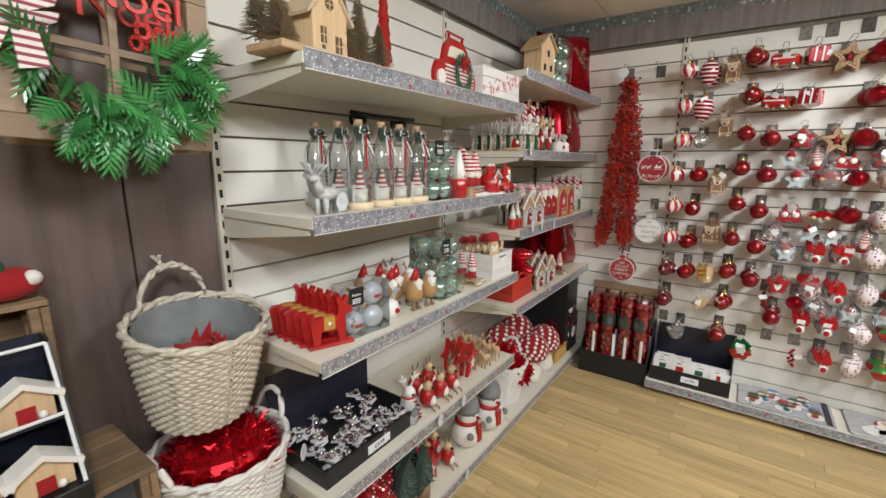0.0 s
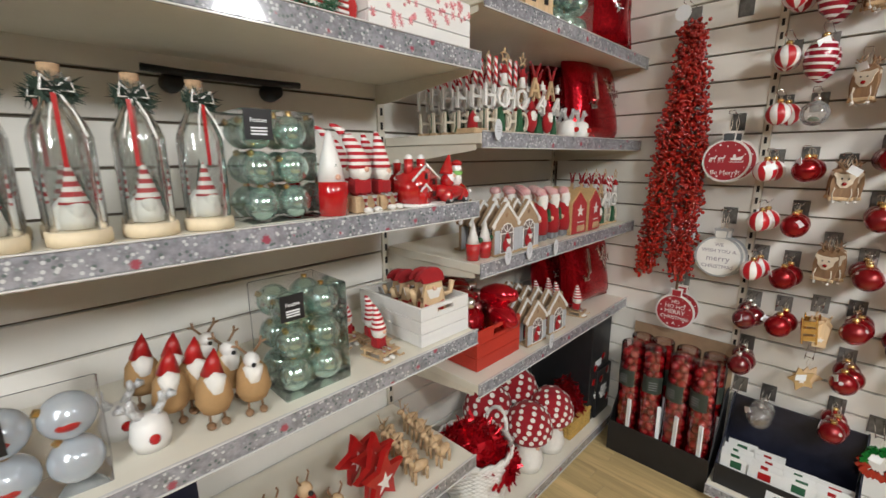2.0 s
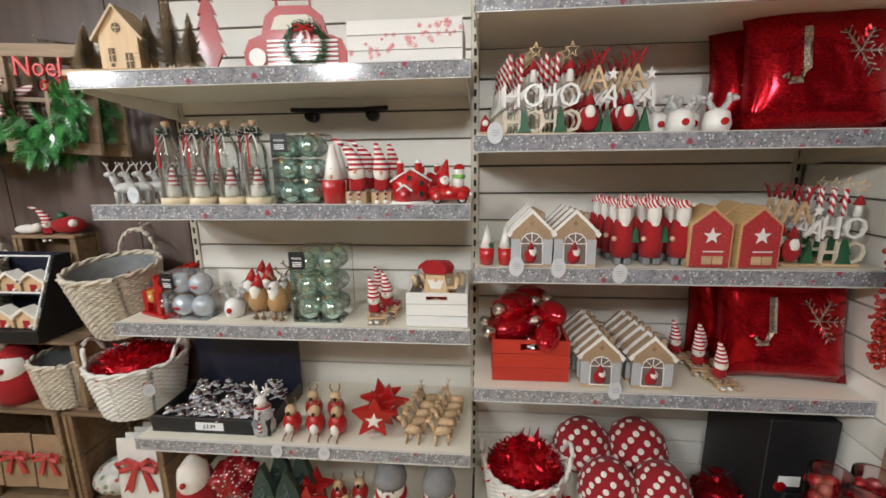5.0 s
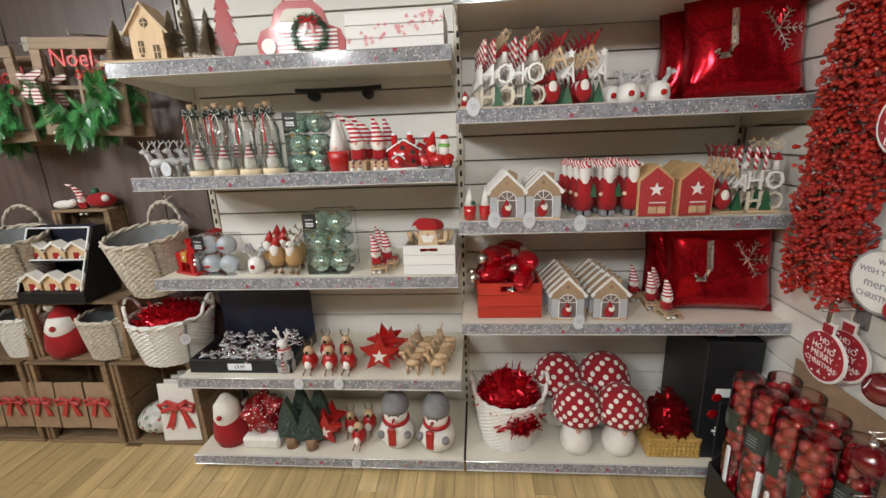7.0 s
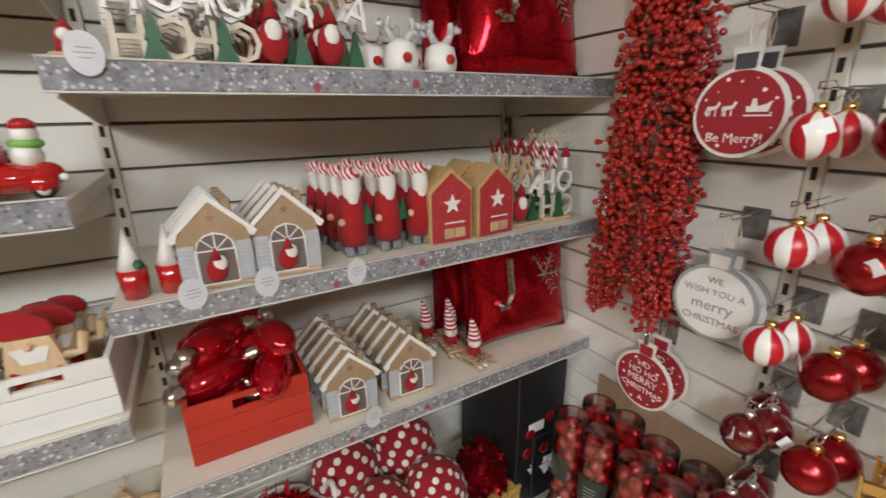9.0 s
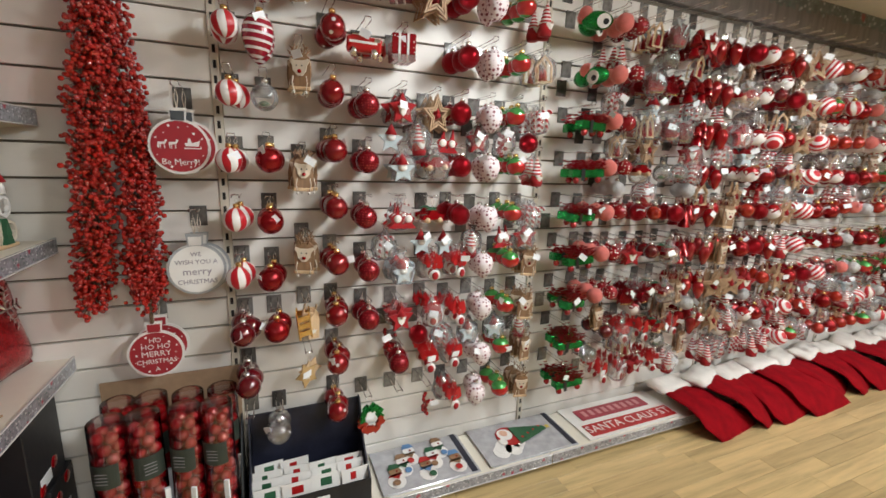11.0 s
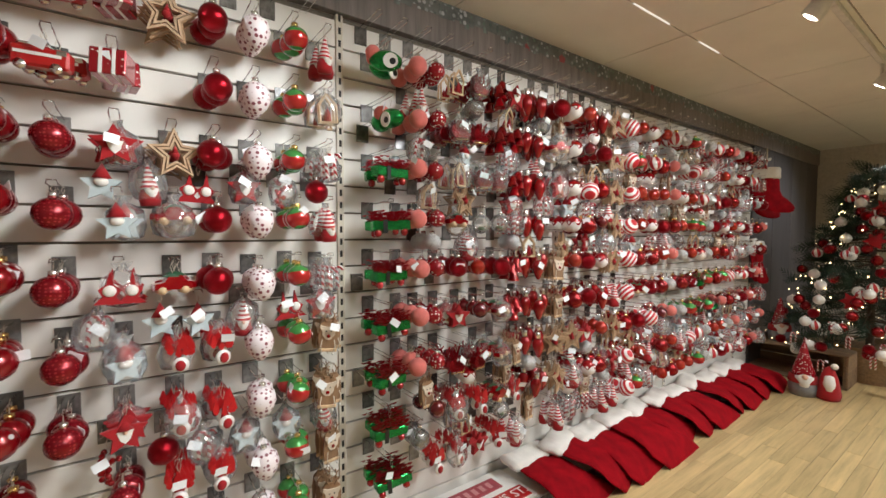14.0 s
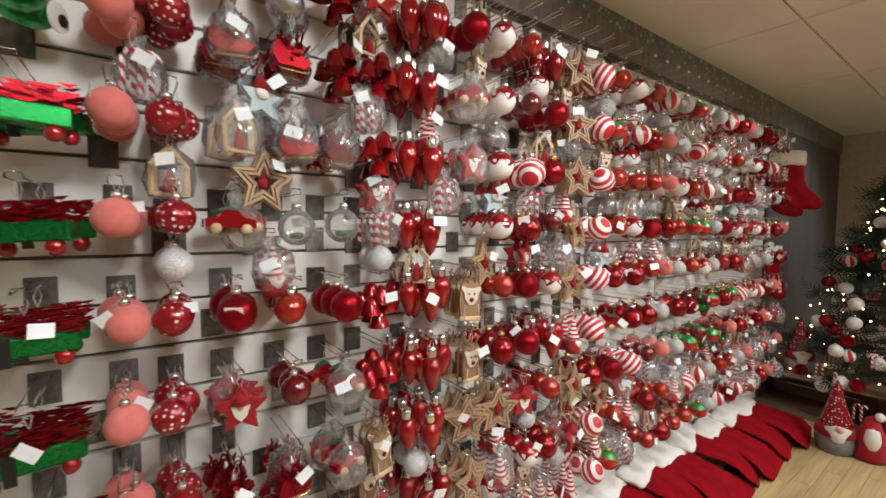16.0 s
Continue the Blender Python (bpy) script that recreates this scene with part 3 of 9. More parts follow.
def deer_bits(s, mat, nose=None):
    """A standing deer with antlers, facing +x."""
    leg = [tube([(x * s, y * s, 0), (x * s, y * s, 0.045 * s)], 0.0045 * s, 6, 0.007 * s) for x in (-0.024, 0.024) for y in (-0.010, 0.010)]
    body = ball((0, 0, 0.056 * s), 0.022 * s, 12, (1.65, 0.8, 0.8))
    neck = tube([(0.026 * s, 0, 0.060 * s), (0.040 * s, 0, 0.095 * s)], 0.011 * s, 8, 0.008 * s)
    head = ball((0.046 * s, 0, 0.100 * s), 0.011 * s, 10, (1.5, 0.9, 0.9))
    out = [(b, mat, True) for b in leg + [body, neck, head]]
    for sy in (-1, 1):
        out.append((tube([(0.040 * s, sy * 0.006 * s, 0.108 * s), (0.036 * s, sy * 0.016 * s, 0.126 * s), (0.042 * s, sy * 0.020 * s, 0.142 * s)], 0.0028 * s, 5, 0.0015 * s), mat, True))
        out.append((tube([(0.036 * s, sy * 0.016 * s, 0.126 * s), (0.026 * s, sy * 0.022 * s, 0.138 * s)], 0.0024 * s, 5, 0.0012 * s), mat, True))
    if nose:
        out.append((ball((0.062 * s, 0, 0.100 * s), 0.005 * s, 8), nose, True))
    return out


def bow_bits(s, mat):
    """A flat bow with two loops and two tails, facing -y."""
    b = bmesh.new()
    for sx in (-1, 1):
        bm_tube(b, [(0, 0, 0), (sx * 0.022 * s, -0.006 * s, 0.014 * s), (sx * 0.040 * s, -0.004 * s, 0.006 * s), (sx * 0.036 * s, -0.003 * s, -0.010 * s), (0, 0, 0)], 0.006 * s, 6)
        bm_slab(b, [(sx * 0.002 * s, 0), (sx * 0.010 * s, 0), (sx * 0.034 * s, -0.055 * s), (sx * 0.024 * s, -0.050 * s), (sx * 0.018 * s, -0.058 * s)], 0.003 * s, "xz")
    bm_ball(b, (0, -0.004 * s, 0), 0.009 * s, 8)
    return [(b, mat, False)]


# ---- kinds of hanging ornament: body pieces (hung from the origin), cap height or None, label, gap along the prong, how many ----
def hung_ball(r, mat, drop=0.035, squash=1.0, cap=M_GOLD, seg=18):
    return [(lathe(ball_prof(r, -drop - r * squash, 10, squash), seg), mat, True)], -drop + 0.002


def k_swirl():
    return hung_ball(0.041, M_SWIRL)


def k_big():
    return [(lathe([(0, -0.178), (0.014, -0.172), (0.036, -0.150), (0.047, -0.115), (0.048, -0.085), (0.038, -0.055), (0.016, -0.037), (0, -0.034)], 20), M_BAND, True)], -0.032


def k_clear():
    return [(lathe(ball_prof(0.044, -0.08), 16), M_HAZE, True), (ball((0, 0, -0.10), 0.018, 8, (1, 1, 0.5)), M_GREEN, True)], -0.034


def k_red():
    return hung_ball(0.044, M_RED)


def k_dots():
    return hung_ball(0.043, M_DOT)


def k_dark():
    return hung_ball(0.043, M_DARK)


def k_tex():
    return hung_ball(0.043, M_TEX)


def k_glit():
    return hung_ball(0.042, M_GLIT)


def k_speck():
    return hung_ball(0.043, M_SPECK)


def k_silver():
    return hung_ball(0.045, M_SGLIT)


def k_white():
    return hung_ball(0.036, M_WGLIT)


def k_pink():
    return hung_ball(0.045, M_PINK)


def k_orange():
    return hung_ball(0.036, M_ORANGE)


def k_band2():
    return hung_ball(0.047, M_BAND2)


def k_wdot():
    return [(lathe([(0, -0.145), (0.012, -0.142), (0.034, -0.118), (0.046, -0.085), (0.040, -0.055), (0.020, -0.038), (0, -0.035)], 18), M_WDOT, True)], -0.033


def k_rg():
    return hung_ball(0.042, M_RG, squash=0.92)


def k_drip():
    ps, c = hung_ball(0.040, M_WHITE)
    drip = lathe([(0, -0.0335), (0.022, -0.038), (0.0345, -0.052), (0.0412, -0.068), (0.0405, -0.069)], 18)
    for i, v in enumerate(drip.verts):
        if v.co.z < -0.06:
            v.co.z += 0.012 * math.sin(5 * math.atan2(v.co.y, v.co.x))
    return ps + [(drip, M_REDG, True)], c


def k_bulb():
    out = []
    for i, (dx, dy, dz) in enumerate(((0, 0, 0), (0.05, 0.035, 0.02), (-0.05, 0.04, 0.015), (0.025, 0.075, 0.03), (-0.03, 0.085, 0.02))):
        m = Matrix.Translation((dx, dy, dz - 0.02))
        out.append((moved(lathe([(0, -0.135), (0.012, -0.122), (0.026, -0.085), (0.028, -0.06), (0.018, -0.036), (0, -0.034)], 12), m), M_REDG, True))
        out.append((moved(lathe([(0, -0.036), (0.015, -0.036), (0.013, -0.028), (0.015, -0.022), (0.013, -0.014), (0.014, -0.006), (0, -0.004)], 12), m), M_SILV, True))
    return out, None


def k_truck():
    b = box((-0.060, -0.022, -0.105), (0.060, 0.022, -0.055), 0.006)
    w = bmesh.new()
    for x in (-0.036, 0.036):
        for y in (-0.023, 0.023):
            bm_tube(w, [(x, y - 0.004, -0.105), (x, y + 0.004, -0.105)], 0.013, 10)
    return [(b, M_REDM, False), (box((-0.05, -0.024, -0.078), (0.045, 0.024, -0.070)), M_WHITE, False), (box((-0.045, -0.018, -0.055), (0.02, 0.018, -0.046), 0.003), M_SILV, False), (box((0.035, -0.0235, -0.07), (0.055, 0.0235, -0.058)), M_SILV, False), (w, M_SILV, True)], -0.05


def k_gift():
    r = bmesh.new()
    for x in (-0.015, 0.015):
        bm_box(r, (x - 0.004, -0.0375, -0.106), (x + 0.004, 0.0375, -0.0335))
    return [(box((-0.042, -0.036, -0.105), (0.042, 0.036, -0.034), 0.003), M_SPECK, False), (r, M_WHITE, False)], -0.03


def k_wstar():
    b = bmesh.new()
    for R in (0.078, 0.054):
        o, i = star_outline(R, 0.48), star_outline(R - 0.014, 0.46)
        n = len(o)
        vs = [[bm_v for bm_v in (b.verts.new((p[0], y, p[1] - 0.09)) for p in q)] for q in (o, i) for y in (-0.004, 0.004)]
        for k in range(n):
            j = (k + 1) % n
            for A, B in ((vs[0], vs[2]), (vs[2], vs[3]), (vs[3], vs[1]), (vs[1], vs[0])):
                b.faces.new((A[k], A[j], B[j], B[k]))
    return [(b, plain("toasted star wood", (0.40, 0.26, 0.15), 0.6, vary=0.25), False), (ball((0, 0, -0.092), 0.012, 8), M_FELT, True), (lathe([(0, -0.062), (0.010, -0.085), (0, -0.086)], 8), M_FELT, True)], None


def k_santastar():
    return [(slab(star_outline(0.058, 0.5), 0.014, "xz", (0, 0, -0.085)), M_FELT, False), (lathe([(0, -0.035), (0.022, -0.072), (0, -0.074)], 10), M_FELT, True), (slab([(-0.02, -0.075), (0.02, -0.075), (0.012, -0.1), (0, -0.112), (-0.012, -0.1)], 0.020, "xz"), M_WFELT, False), (ball((0, -0.012, -0.078), 0.006, 8), M_SKIN, True)], None


def k_vstar():
    return [(slab(star_outline(0.050, 0.5), 0.012, "xz", (0, 0, -0.095)), plain("ice-blue felt", (0.48, 0.56, 0.58), 0.8), False), (lathe([(0, -0.03), (0.024, -0.075), (0, -0.077)], 10), M_FELT, True), (ball((0, -0.008, -0.085), 0.018, 8, (1, 0.6, 0.8)), M_WFELT, True)], None


def k_trees():
    out = []
    for dx in (-0.024, 0.026):
        out.append((slab([(dx - 0.036, -0.125), (dx - 0.014, -0.105), (dx - 0.026, -0.085), (dx - 0.008, -0.07), (dx, -0.03), (dx + 0.008, -0.07), (dx + 0.026, -0.085), (dx + 0.014, -0.105), (dx + 0.036, -0.125)], 0.010, "xz", (0, dx * 0.4, 0)), M_FELT, False))
        out.append((ball((dx, dx * 0.4 - 0.006, -0.088), 0.016, 8, (1, 0.5, 1)), M_WFELT, True))
    return out, None


def k_reindeer():
    """A flat kraft reindeer with a cream face, cord legs and hoof beads."""
    cream = plain("cream painted wood", (0.66, 0.56, 0.44), 0.6, vary=0.08)
    body = slab([(-0.030, -0.150), (0.030, -0.150), (0.036, -0.100), (0.032, -0.055), (0.018, -0.042), (-0.018, -0.042), (-0.032, -0.055), (-0.036, -0.100)], 0.008, "xz")
    face = slab([(-0.008, -0.112), (0.008, -0.112), (0.022, -0.096), (0.024, -0.080), (0.034, -0.066), (0.030, -0.058), (0.014, -0.064), (-0.014, -0.064), (-0.030, -0.058), (-0.034, -0.066), (-0.024, -0.080), (-0.022, -0.096)], 0.005, "xz", (0, -0.007, 0))
    out = [(body, M_WOODD, False), (face, cream, False), (ball((0, -0.012, -0.098), 0.0075, 8, (1, 0.6, 0.9)), M_REDG, True), (box((-0.034, -0.009, -0.158), (0.034, -0.003, -0.146), 0.002), M_WOODL, False)]
    for s in (-1, 1):
        out.append((ball((s * 0.009, -0.011, -0.080), 0.0028, 6), M_BLK, True))
        out.append((tube([(s * 0.010, -0.006, -0.048), (s * 0.020, -0.006, -0.030), (s * 0.014, -0.006, -0.014)], 0.0028, 5), M_WOODD, True))
        out.append((tube([(s * 0.020, -0.006, -0.030), (s * 0.030, -0.006, -0.022)], 0.0022, 5), M_WOODD, True))
        out.append((tube([(s * 0.022, -0.012, -0.112), (s * 0.026, -0.014, -0.136), (s * 0.020, -0.013, -0.160)], 0.0016, 4), M_STRING, True))
        out.append((ball((s * 0.020, -0.013, -0.164), 0.005, 6), M_WHITE, True))
    return out, None


def k_sledge():
    out = []
    for dx, mat in ((-0.026, M_GOLD), (0.022, M_WOODL)):
        m = Matrix.Translation((dx, dx * 0.5, 0)) @ Matrix.Rotation(radians(8 if dx > 0 else -8), 4, "Y")
        b = bmesh.new()
        for x in (-0.022, 0.022):
            bm_box(b, (x - 0.003, -0.006, -0.150), (x + 0.003, 0.006, -0.045), 0.001)
        for k in range(3):
            bm_box(b, (-0.021, -0.004, -0.138 + k * 0.030), (0.021, 0.004, -0.118 + k * 0.030))
        out.append((moved(b, m), mat, False))
    out.append((slab([(0.004, -0.155), (0.046, -0.155), (0.046, -0.075), (0.025, -0.055), (0.004, -0.075)], 0.005, "xz", (0, -0.012, 0)), M_WOODL, False))
    out.append((slab(star_outline(0.012, 0.4), 0.003, "xz", (0.025, -0.016, -0.125)), M_WHITE, False))
    return out, None


def k_goldstars():
    out = []
    for i in range(3):
        out.append((moved(slab(star_outline(0.050, 0.55), 0.006, "xz"), Matrix.Translation((-0.015 + 0.015 * i, 0.018 * i, -0.09)) @ Matrix.Rotation(radians(20 * i - 15), 4, "Y") @ Matrix.Rotation(radians(15), 4, "Z")), M_WOODL if i else plain("gilt wood", (0.55, 0.38, 0.18), 0.4, metal=0.4), False))
    out.append((slab(star_outline(0.014, 0.4), 0.003, "xz", (-0.015, -0.006, -0.095)), M_WHITE, False))
    return out, None


def k_bowbag():
    rn = random.Random(4)
    b = bmesh.new()
    for i in range(26):
        a, e = rn.random() * 6.28, rn.random()
        bm_slab(b, [(-0.010, 0), (0, 0.026), (0.010, 0), (0, -0.010)], 0.002, "xz", (0.032 * math.cos(a), 0.018 * math.sin(a), -0.045 - 0.04 * e))
    return [(b, plain("red satin", (0.50, 0.012, 0.016), 0.3, metal=0.2, sheen=0.06), False), (ball((0, -0.018, -0.112), 0.024, 10, (1, 0.5, 1)), M_WHITE, True), (ball((0, -0.028, -0.112), 0.014, 8, (1, 0.4, 1.2)), M_FELT, True)], None


def k_parcel():
    rn = random.Random(9)
    b, g = bmesh.new(), bmesh.new()
    for i in range(90):
        c = (rn.uniform(-0.075, 0.075), rn.uniform(-0.03, 0.03), rn.uniform(-0.075, -0.035))
        bm_slab(b, [(-0.014, 0.002), (0.014, 0.004), (0.002, -0.004)], 0.002, "xz", c)
    bm_box(g, (-0.075, -0.026, -0.110), (0.075, 0.026, -0.072), 0.004)
    return [(b, M_GLIT, False), (g, M_GGLIT, False), (ball((-0.055, -0.015, -0.122), 0.016, 8), M_REDG, True), (ball((0.05, -0.015, -0.120), 0.016, 8), M_REDG, True), (box((-0.035, -0.030, -0.122), (-0.018, -0.027, -0.07)), M_BLK, False)], None


def k_greenparcel():
    return [(ball((0, 0, -0.085), 0.05, 14, (1.3, 0.8, 0.75)), M_GGLIT, True), (slab(ring_outline(0.028, 14), 0.004, "xz", (0.02, -0.042, -0.095)), M_WHITE, False), (slab(ring_outline(0.012, 10), 0.005, "xz", (0.028, -0.044, -0.098)), M_BLK, False), (ball((-0.05, 0, -0.06), 0.03, 10), M_PINK, True)], None


def k_house():
    b = bmesh.new()
    for p, q in (((-0.03, -0.13), (-0.03, -0.07)), ((0.03, -0.13), (0.03, -0.07)), ((-0.034, -0.13), (0.034, -0.13)), ((-0.034, -0.072), (0, -0.03)), ((0.034, -0.072), (0, -0.03))):
        bm_tube(b, [(p[0], 0, p[1]), (q[0], 0, q[1])], 0.005, 4)
    return [(b, M_WOODL, False), (lathe([(0, -0.128), (0.012, -0.126), (0.009, -0.10), (0, -0.075)], 8), M_FELT, True), (ball((0, 0, -0.1), 0.008, 8), M_WFELT, True)], None


def k_bell():
    out = []
    for i, (dx, dz) in enumerate(((0, 0), (0.032, -0.03), (-0.034, -0.025), (0.004, -0.07))):
        out.append((moved(lathe([(0.030, -0.082), (0.026, -0.072), (0.018, -0.045), (0.006, -0.034), (0, -0.033)], 12), Matrix.Translation((dx, 0.02 * (i % 2), dz))), M_REDG if i % 2 else M_RED, True))
    return out, None


def k_sleigh():
    out = [(slab([(-0.075, -0.075), (-0.05, -0.095), (0.05, -0.095), (0.08, -0.075), (0.05, -0.07), (0.03, -0.05), (-0.02, -0.06), (-0.045, -0.04), (-0.065, -0.045)], 0.03, "xz"), M_GLIT, False), (ball((0.0, 0, -0.055), 0.020, 10, (1, 0.8, 1.4)), M_FELT, True), (ball((0.0, -0.014, -0.04), 0.009, 8), M_WFELT, True)]
    rn = random.Random(4)
    sp = bmesh.new()
    for i in range(70):                       # tinsel strands round the figure
        c = Vector((rn.uniform(-0.055, 0.045), rn.uniform(-0.012, 0.012), rn.uniform(-0.085, -0.035)))
        d = Vector((rn.gauss(0, 1), rn.gauss(0, 0.7), rn.gauss(0.5, 1))).normalized() * rn.uniform(0.022, 0.048)
        bm_tube(sp, [c, c + d], 0.0042, 3)
    out.append((sp, M_GLIT, False))
    out.append((tube([(-0.05, -0.012, -0.103), (0.06, -0.012, -0.103), (0.078, -0.012, -0.09)], 0.003, 5), M_GOLD, True))
    return [(moved(b, Matrix.Translation((0, 0, -0.03)) @ Matrix.Diagonal((0.60, 0.9, 0.95, 1))), m, k) for b, m, k in out], None


def k_car():
    w = bmesh.new()
    for x in (-0.03, 0.03):
        bm_tube(w, [(x, -0.02, -0.09), (x, 0.02, -0.09)], 0.011, 10)
    return [(slab([(-0.05, -0.088), (0.05, -0.088), (0.05, -0.07), (0.025, -0.065), (0.012, -0.05), (-0.015, -0.05), (-0.025, -0.066), (-0.05, -0.07)], 0.03, "xz"), M_REDG, False), (w, M_WOODL, True), (slab([(-0.03, -0.05), (0.02, -0.05), (0.0, -0.04)], 0.01, "xz"), M_GREEN, False)], None


def k_wreath():
    rn = random.Random(3)
    b, r = bmesh.new(), bmesh.new()
    for i in range(46):
        a = 2 * math.pi * i / 46
        c = (0.042 * math.cos(a) + rn.uniform(-0.008, 0.008), rn.uniform(-0.01, 0.01), -0.10 + 0.05 * math.sin(a) + rn.uniform(-0.008, 0.008))
        (bm_ball if False else bm_slab)(b if math.sin(a) > -0.1 else r, [(-0.013, 0), (0, 0.014), (0.013, 0), (0, -0.014)], 0.010, "xz", c)
    return [(b, M_GGLIT, False), (r, M_ORANGE, False)], None


def k_candy():
    out = []
    for dx in (-0.014, 0.016):
        out.append((tube([(dx, 0, -0.13), (dx, 0, -0.06), (dx + 0.006, 0, -0.045), (dx + 0.018, 0, -0.045), (dx + 0.022, 0, -0.058)], 0.006, 8), stripes("cane stripes", ((0.5, 0.01, 0.02), (0.85, 0.82, 0.8)), "DIAGONAL", 25, rough=0.3), True))
    return out, None


def k_gnome():
    return [(moved(b, Matrix.Translation((0, 0, -0.155)) @ Matrix.Rotation(radians(-90), 4, "Z") @ Matrix.Scale(0.62, 4)), m, s) for b, m, s in gnome_bits(hat=stripes("striped knit", ((0.5, 0.02, 0.03), (0.8, 0.76, 0.72)), "Z", 22, rough=0.9, coat=0))], None


def k_bead():
    rn = random.Random(8)
    b = bmesh.new()
    for i in range(16):
        bm_ball(b, (rn.uniform(-0.022, 0.022), rn.uniform(-0.02, 0.02), -0.05 - i * 0.006), 0.009, 8)
    return [(b, M_REDG, True)], None


KINDS = {
    "S": (k_swirl, "red and white swirl bauble", 0.075, 2), "B": (k_big, "large red bauble with silver bands", 0.09, 2), "C": (k_clear, "clear bauble with a green scene inside", 0.08, 1),
    "R": (k_red, "matte red glass bauble", 0.07, 2), "D": (k_dots, "red bauble with white spots", 0.062, 2), "K": (k_dark, "dark red glass bauble", 0.06, 2), "N": (k_reindeer, "brown wooden reindeer ornament with red nose", 0.035, 3),
    "L": (k_sledge, "pair of pale wooden sledge ornaments", 0.06, 2), "G": (k_goldstars, "bunch of wooden stars with a white star", 0.09, 1), "T": (k_tex, "embossed red bauble", 0.06, 2), "F": (k_truck, "red glass fire engine ornament", 0.058, 2),
    "X": (k_gift, "red gift box ornament with white ribbon", 0.08, 2), "W": (k_wstar, "double wooden star with a small gnome", 0.03, 4), "A": (k_santastar, "red felt star with a bearded gnome", 0.04, 3), "V": (k_vstar, "ice-blue felt star with a gnome", 0.04, 3),
    "H": (k_trees, "pair of red felt tree gnomes", 0.05, 2), "I": (k_wdot, "white drop bauble with dark dots", 0.07, 2), "J": (k_rg, "red bauble with a green and gold band", 0.06, 3), "Q": (k_glit, "red glitter bauble", 0.062, 2),
    "Y": (k_bowbag, "red satin bow ornament with a round gnome", 0.06, 2), "Z": (k_parcel, "red tinsel and green foil train ornament", 0.09, 1), "g": (k_greenparcel, "green glitter gift bauble", 0.08, 1), "O": (k_pink, "coral flocked bauble", 0.075, 2),
    "E": (k_speck, "red bauble with small white dots", 0.065, 2), "U": (k_bulb, "cluster of red light-bulb ornaments", 0.1, 1), "M": (k_house, "open wooden house ornament with a gnome", 0.04, 3), "1": (k_sleigh, "red glitter sleigh ornament", 0.07, 2),
    "2": (k_bell, "cluster of red tin bells", 0.08, 1), "3": (k_drip, "white bauble with a red icing top", 0.055, 3), "4": (k_band2, "red and white slanted stripe bauble", 0.06, 2), "5": (k_orange, "orange-red glass bauble", 0.055, 3), "6": (k_white, "white glitter bauble", 0.06, 2),
    "7": (k_candy, "pair of candy cane ornaments", 0.03, 4), "8": (k_wreath, "green and amber tinsel wreath ornament", 0.06, 1), "9": (k_silver, "silver glitter bauble", 0.07, 2), "0": (k_car, "small red car ornament with a tree", 0.05, 2), "n": (k_gnome, "small gnome ornament with striped hat", 0.05, 2), "q": (k_bead, "string of red beads", 0.05, 1),
}
NAMES = dict(zip("SBCRDKNLGTFXWAVHIJQYZgOEUM12345678 90nq", "swirl_bauble banded_bauble clear_bauble red_bauble spotted_bauble dark_bauble reindeer_ornament sledge_ornament star_bunch embossed_bauble fire_engine_ornament gift_ornament wooden_star_ornament felt_star_ornament ice_star_ornament tree_gnome_ornament drop_bauble green_band_bauble glitter_bauble bow_ornament train_ornament green_bauble coral_bauble dotted_bauble bulb_ornament house_ornament sleigh_ornament bell_ornament iced_bauble striped_bauble orange_bauble white_bauble cane_ornament wreath_ornament unused silver_bauble car_ornament gnome_ornament bead_ornament".split()))
MASTER = {}
TAGMESH = to_mesh("price_tag", slab([(-0.019, -0.013), (0.019, -0.013), (0.019, 0.013), (-0.019, 0.013)], 0.0012, "xz"), M_TAG)


def ornament(kind):
    """The shared meshes of one kind of ornament."""
    if kind not in MASTER:
        fn, label, gap, n = KINDS[kind]
        bits, capz = fn()
        body = fig_mesh("ornament", bits)
        if capz is None:
            cap = fig_mesh("hanging_loop", [(loop_bm(-0.04), M_STRING, True)])
        else:
            cap = fig_mesh("cap", [(cap_bm(capz), M_GOLD if kind in "SBDRJ" else M_SILV, True), (loop_bm(capz + 0.01), M_STRING, True)])
        MASTER[kind] = (body, cap)
    return MASTER[kind]


def make_hook(length):
    b = bmesh.new()
    for dx in (-0.012, 0.012):
        bm_tube(b, [(dx, 0, 0.006), (dx, -length, 0.006)], 0.0018, 5)
    bm_tube(b, [(-0.012, -length, 0.006), (-0.010, -length - 0.006, 0.016), (0.010, -length - 0.006, 0.016), (0.012, -length, 0.006)], 0.0018, 5)
    hook_me = to_mesh("display_hook", b, CHROME, True)
    plate = bmesh.new()
    bm_box(plate, (-0.027, -0.005, -0.058), (0.027, -0.0005, 0.014), 0.001)
    return hook_me, to_mesh("back_plate", plate, M_PLATE)


HOOKS = {0.17: make_hook(0.17), 0.13: make_hook(0.13), 0.21: make_hook(0.21)}
rb = random.Random(21)


FAR_HOOKS = []


def hook(x, z, length=0.17):
    hm, pm = HOOKS[length]
    if x > 4.5:
        FAR_HOOKS.append((x, z, length))
        return None
    ob = tagged(new("display_hook", hm), "chrome double-wire display hook on the slatwall", "hook", "display hooks")
    ob.location = (x, YB, z)
    if rb.random() < 0.85:
        piece("back_plate", pm, ob)
    return ob


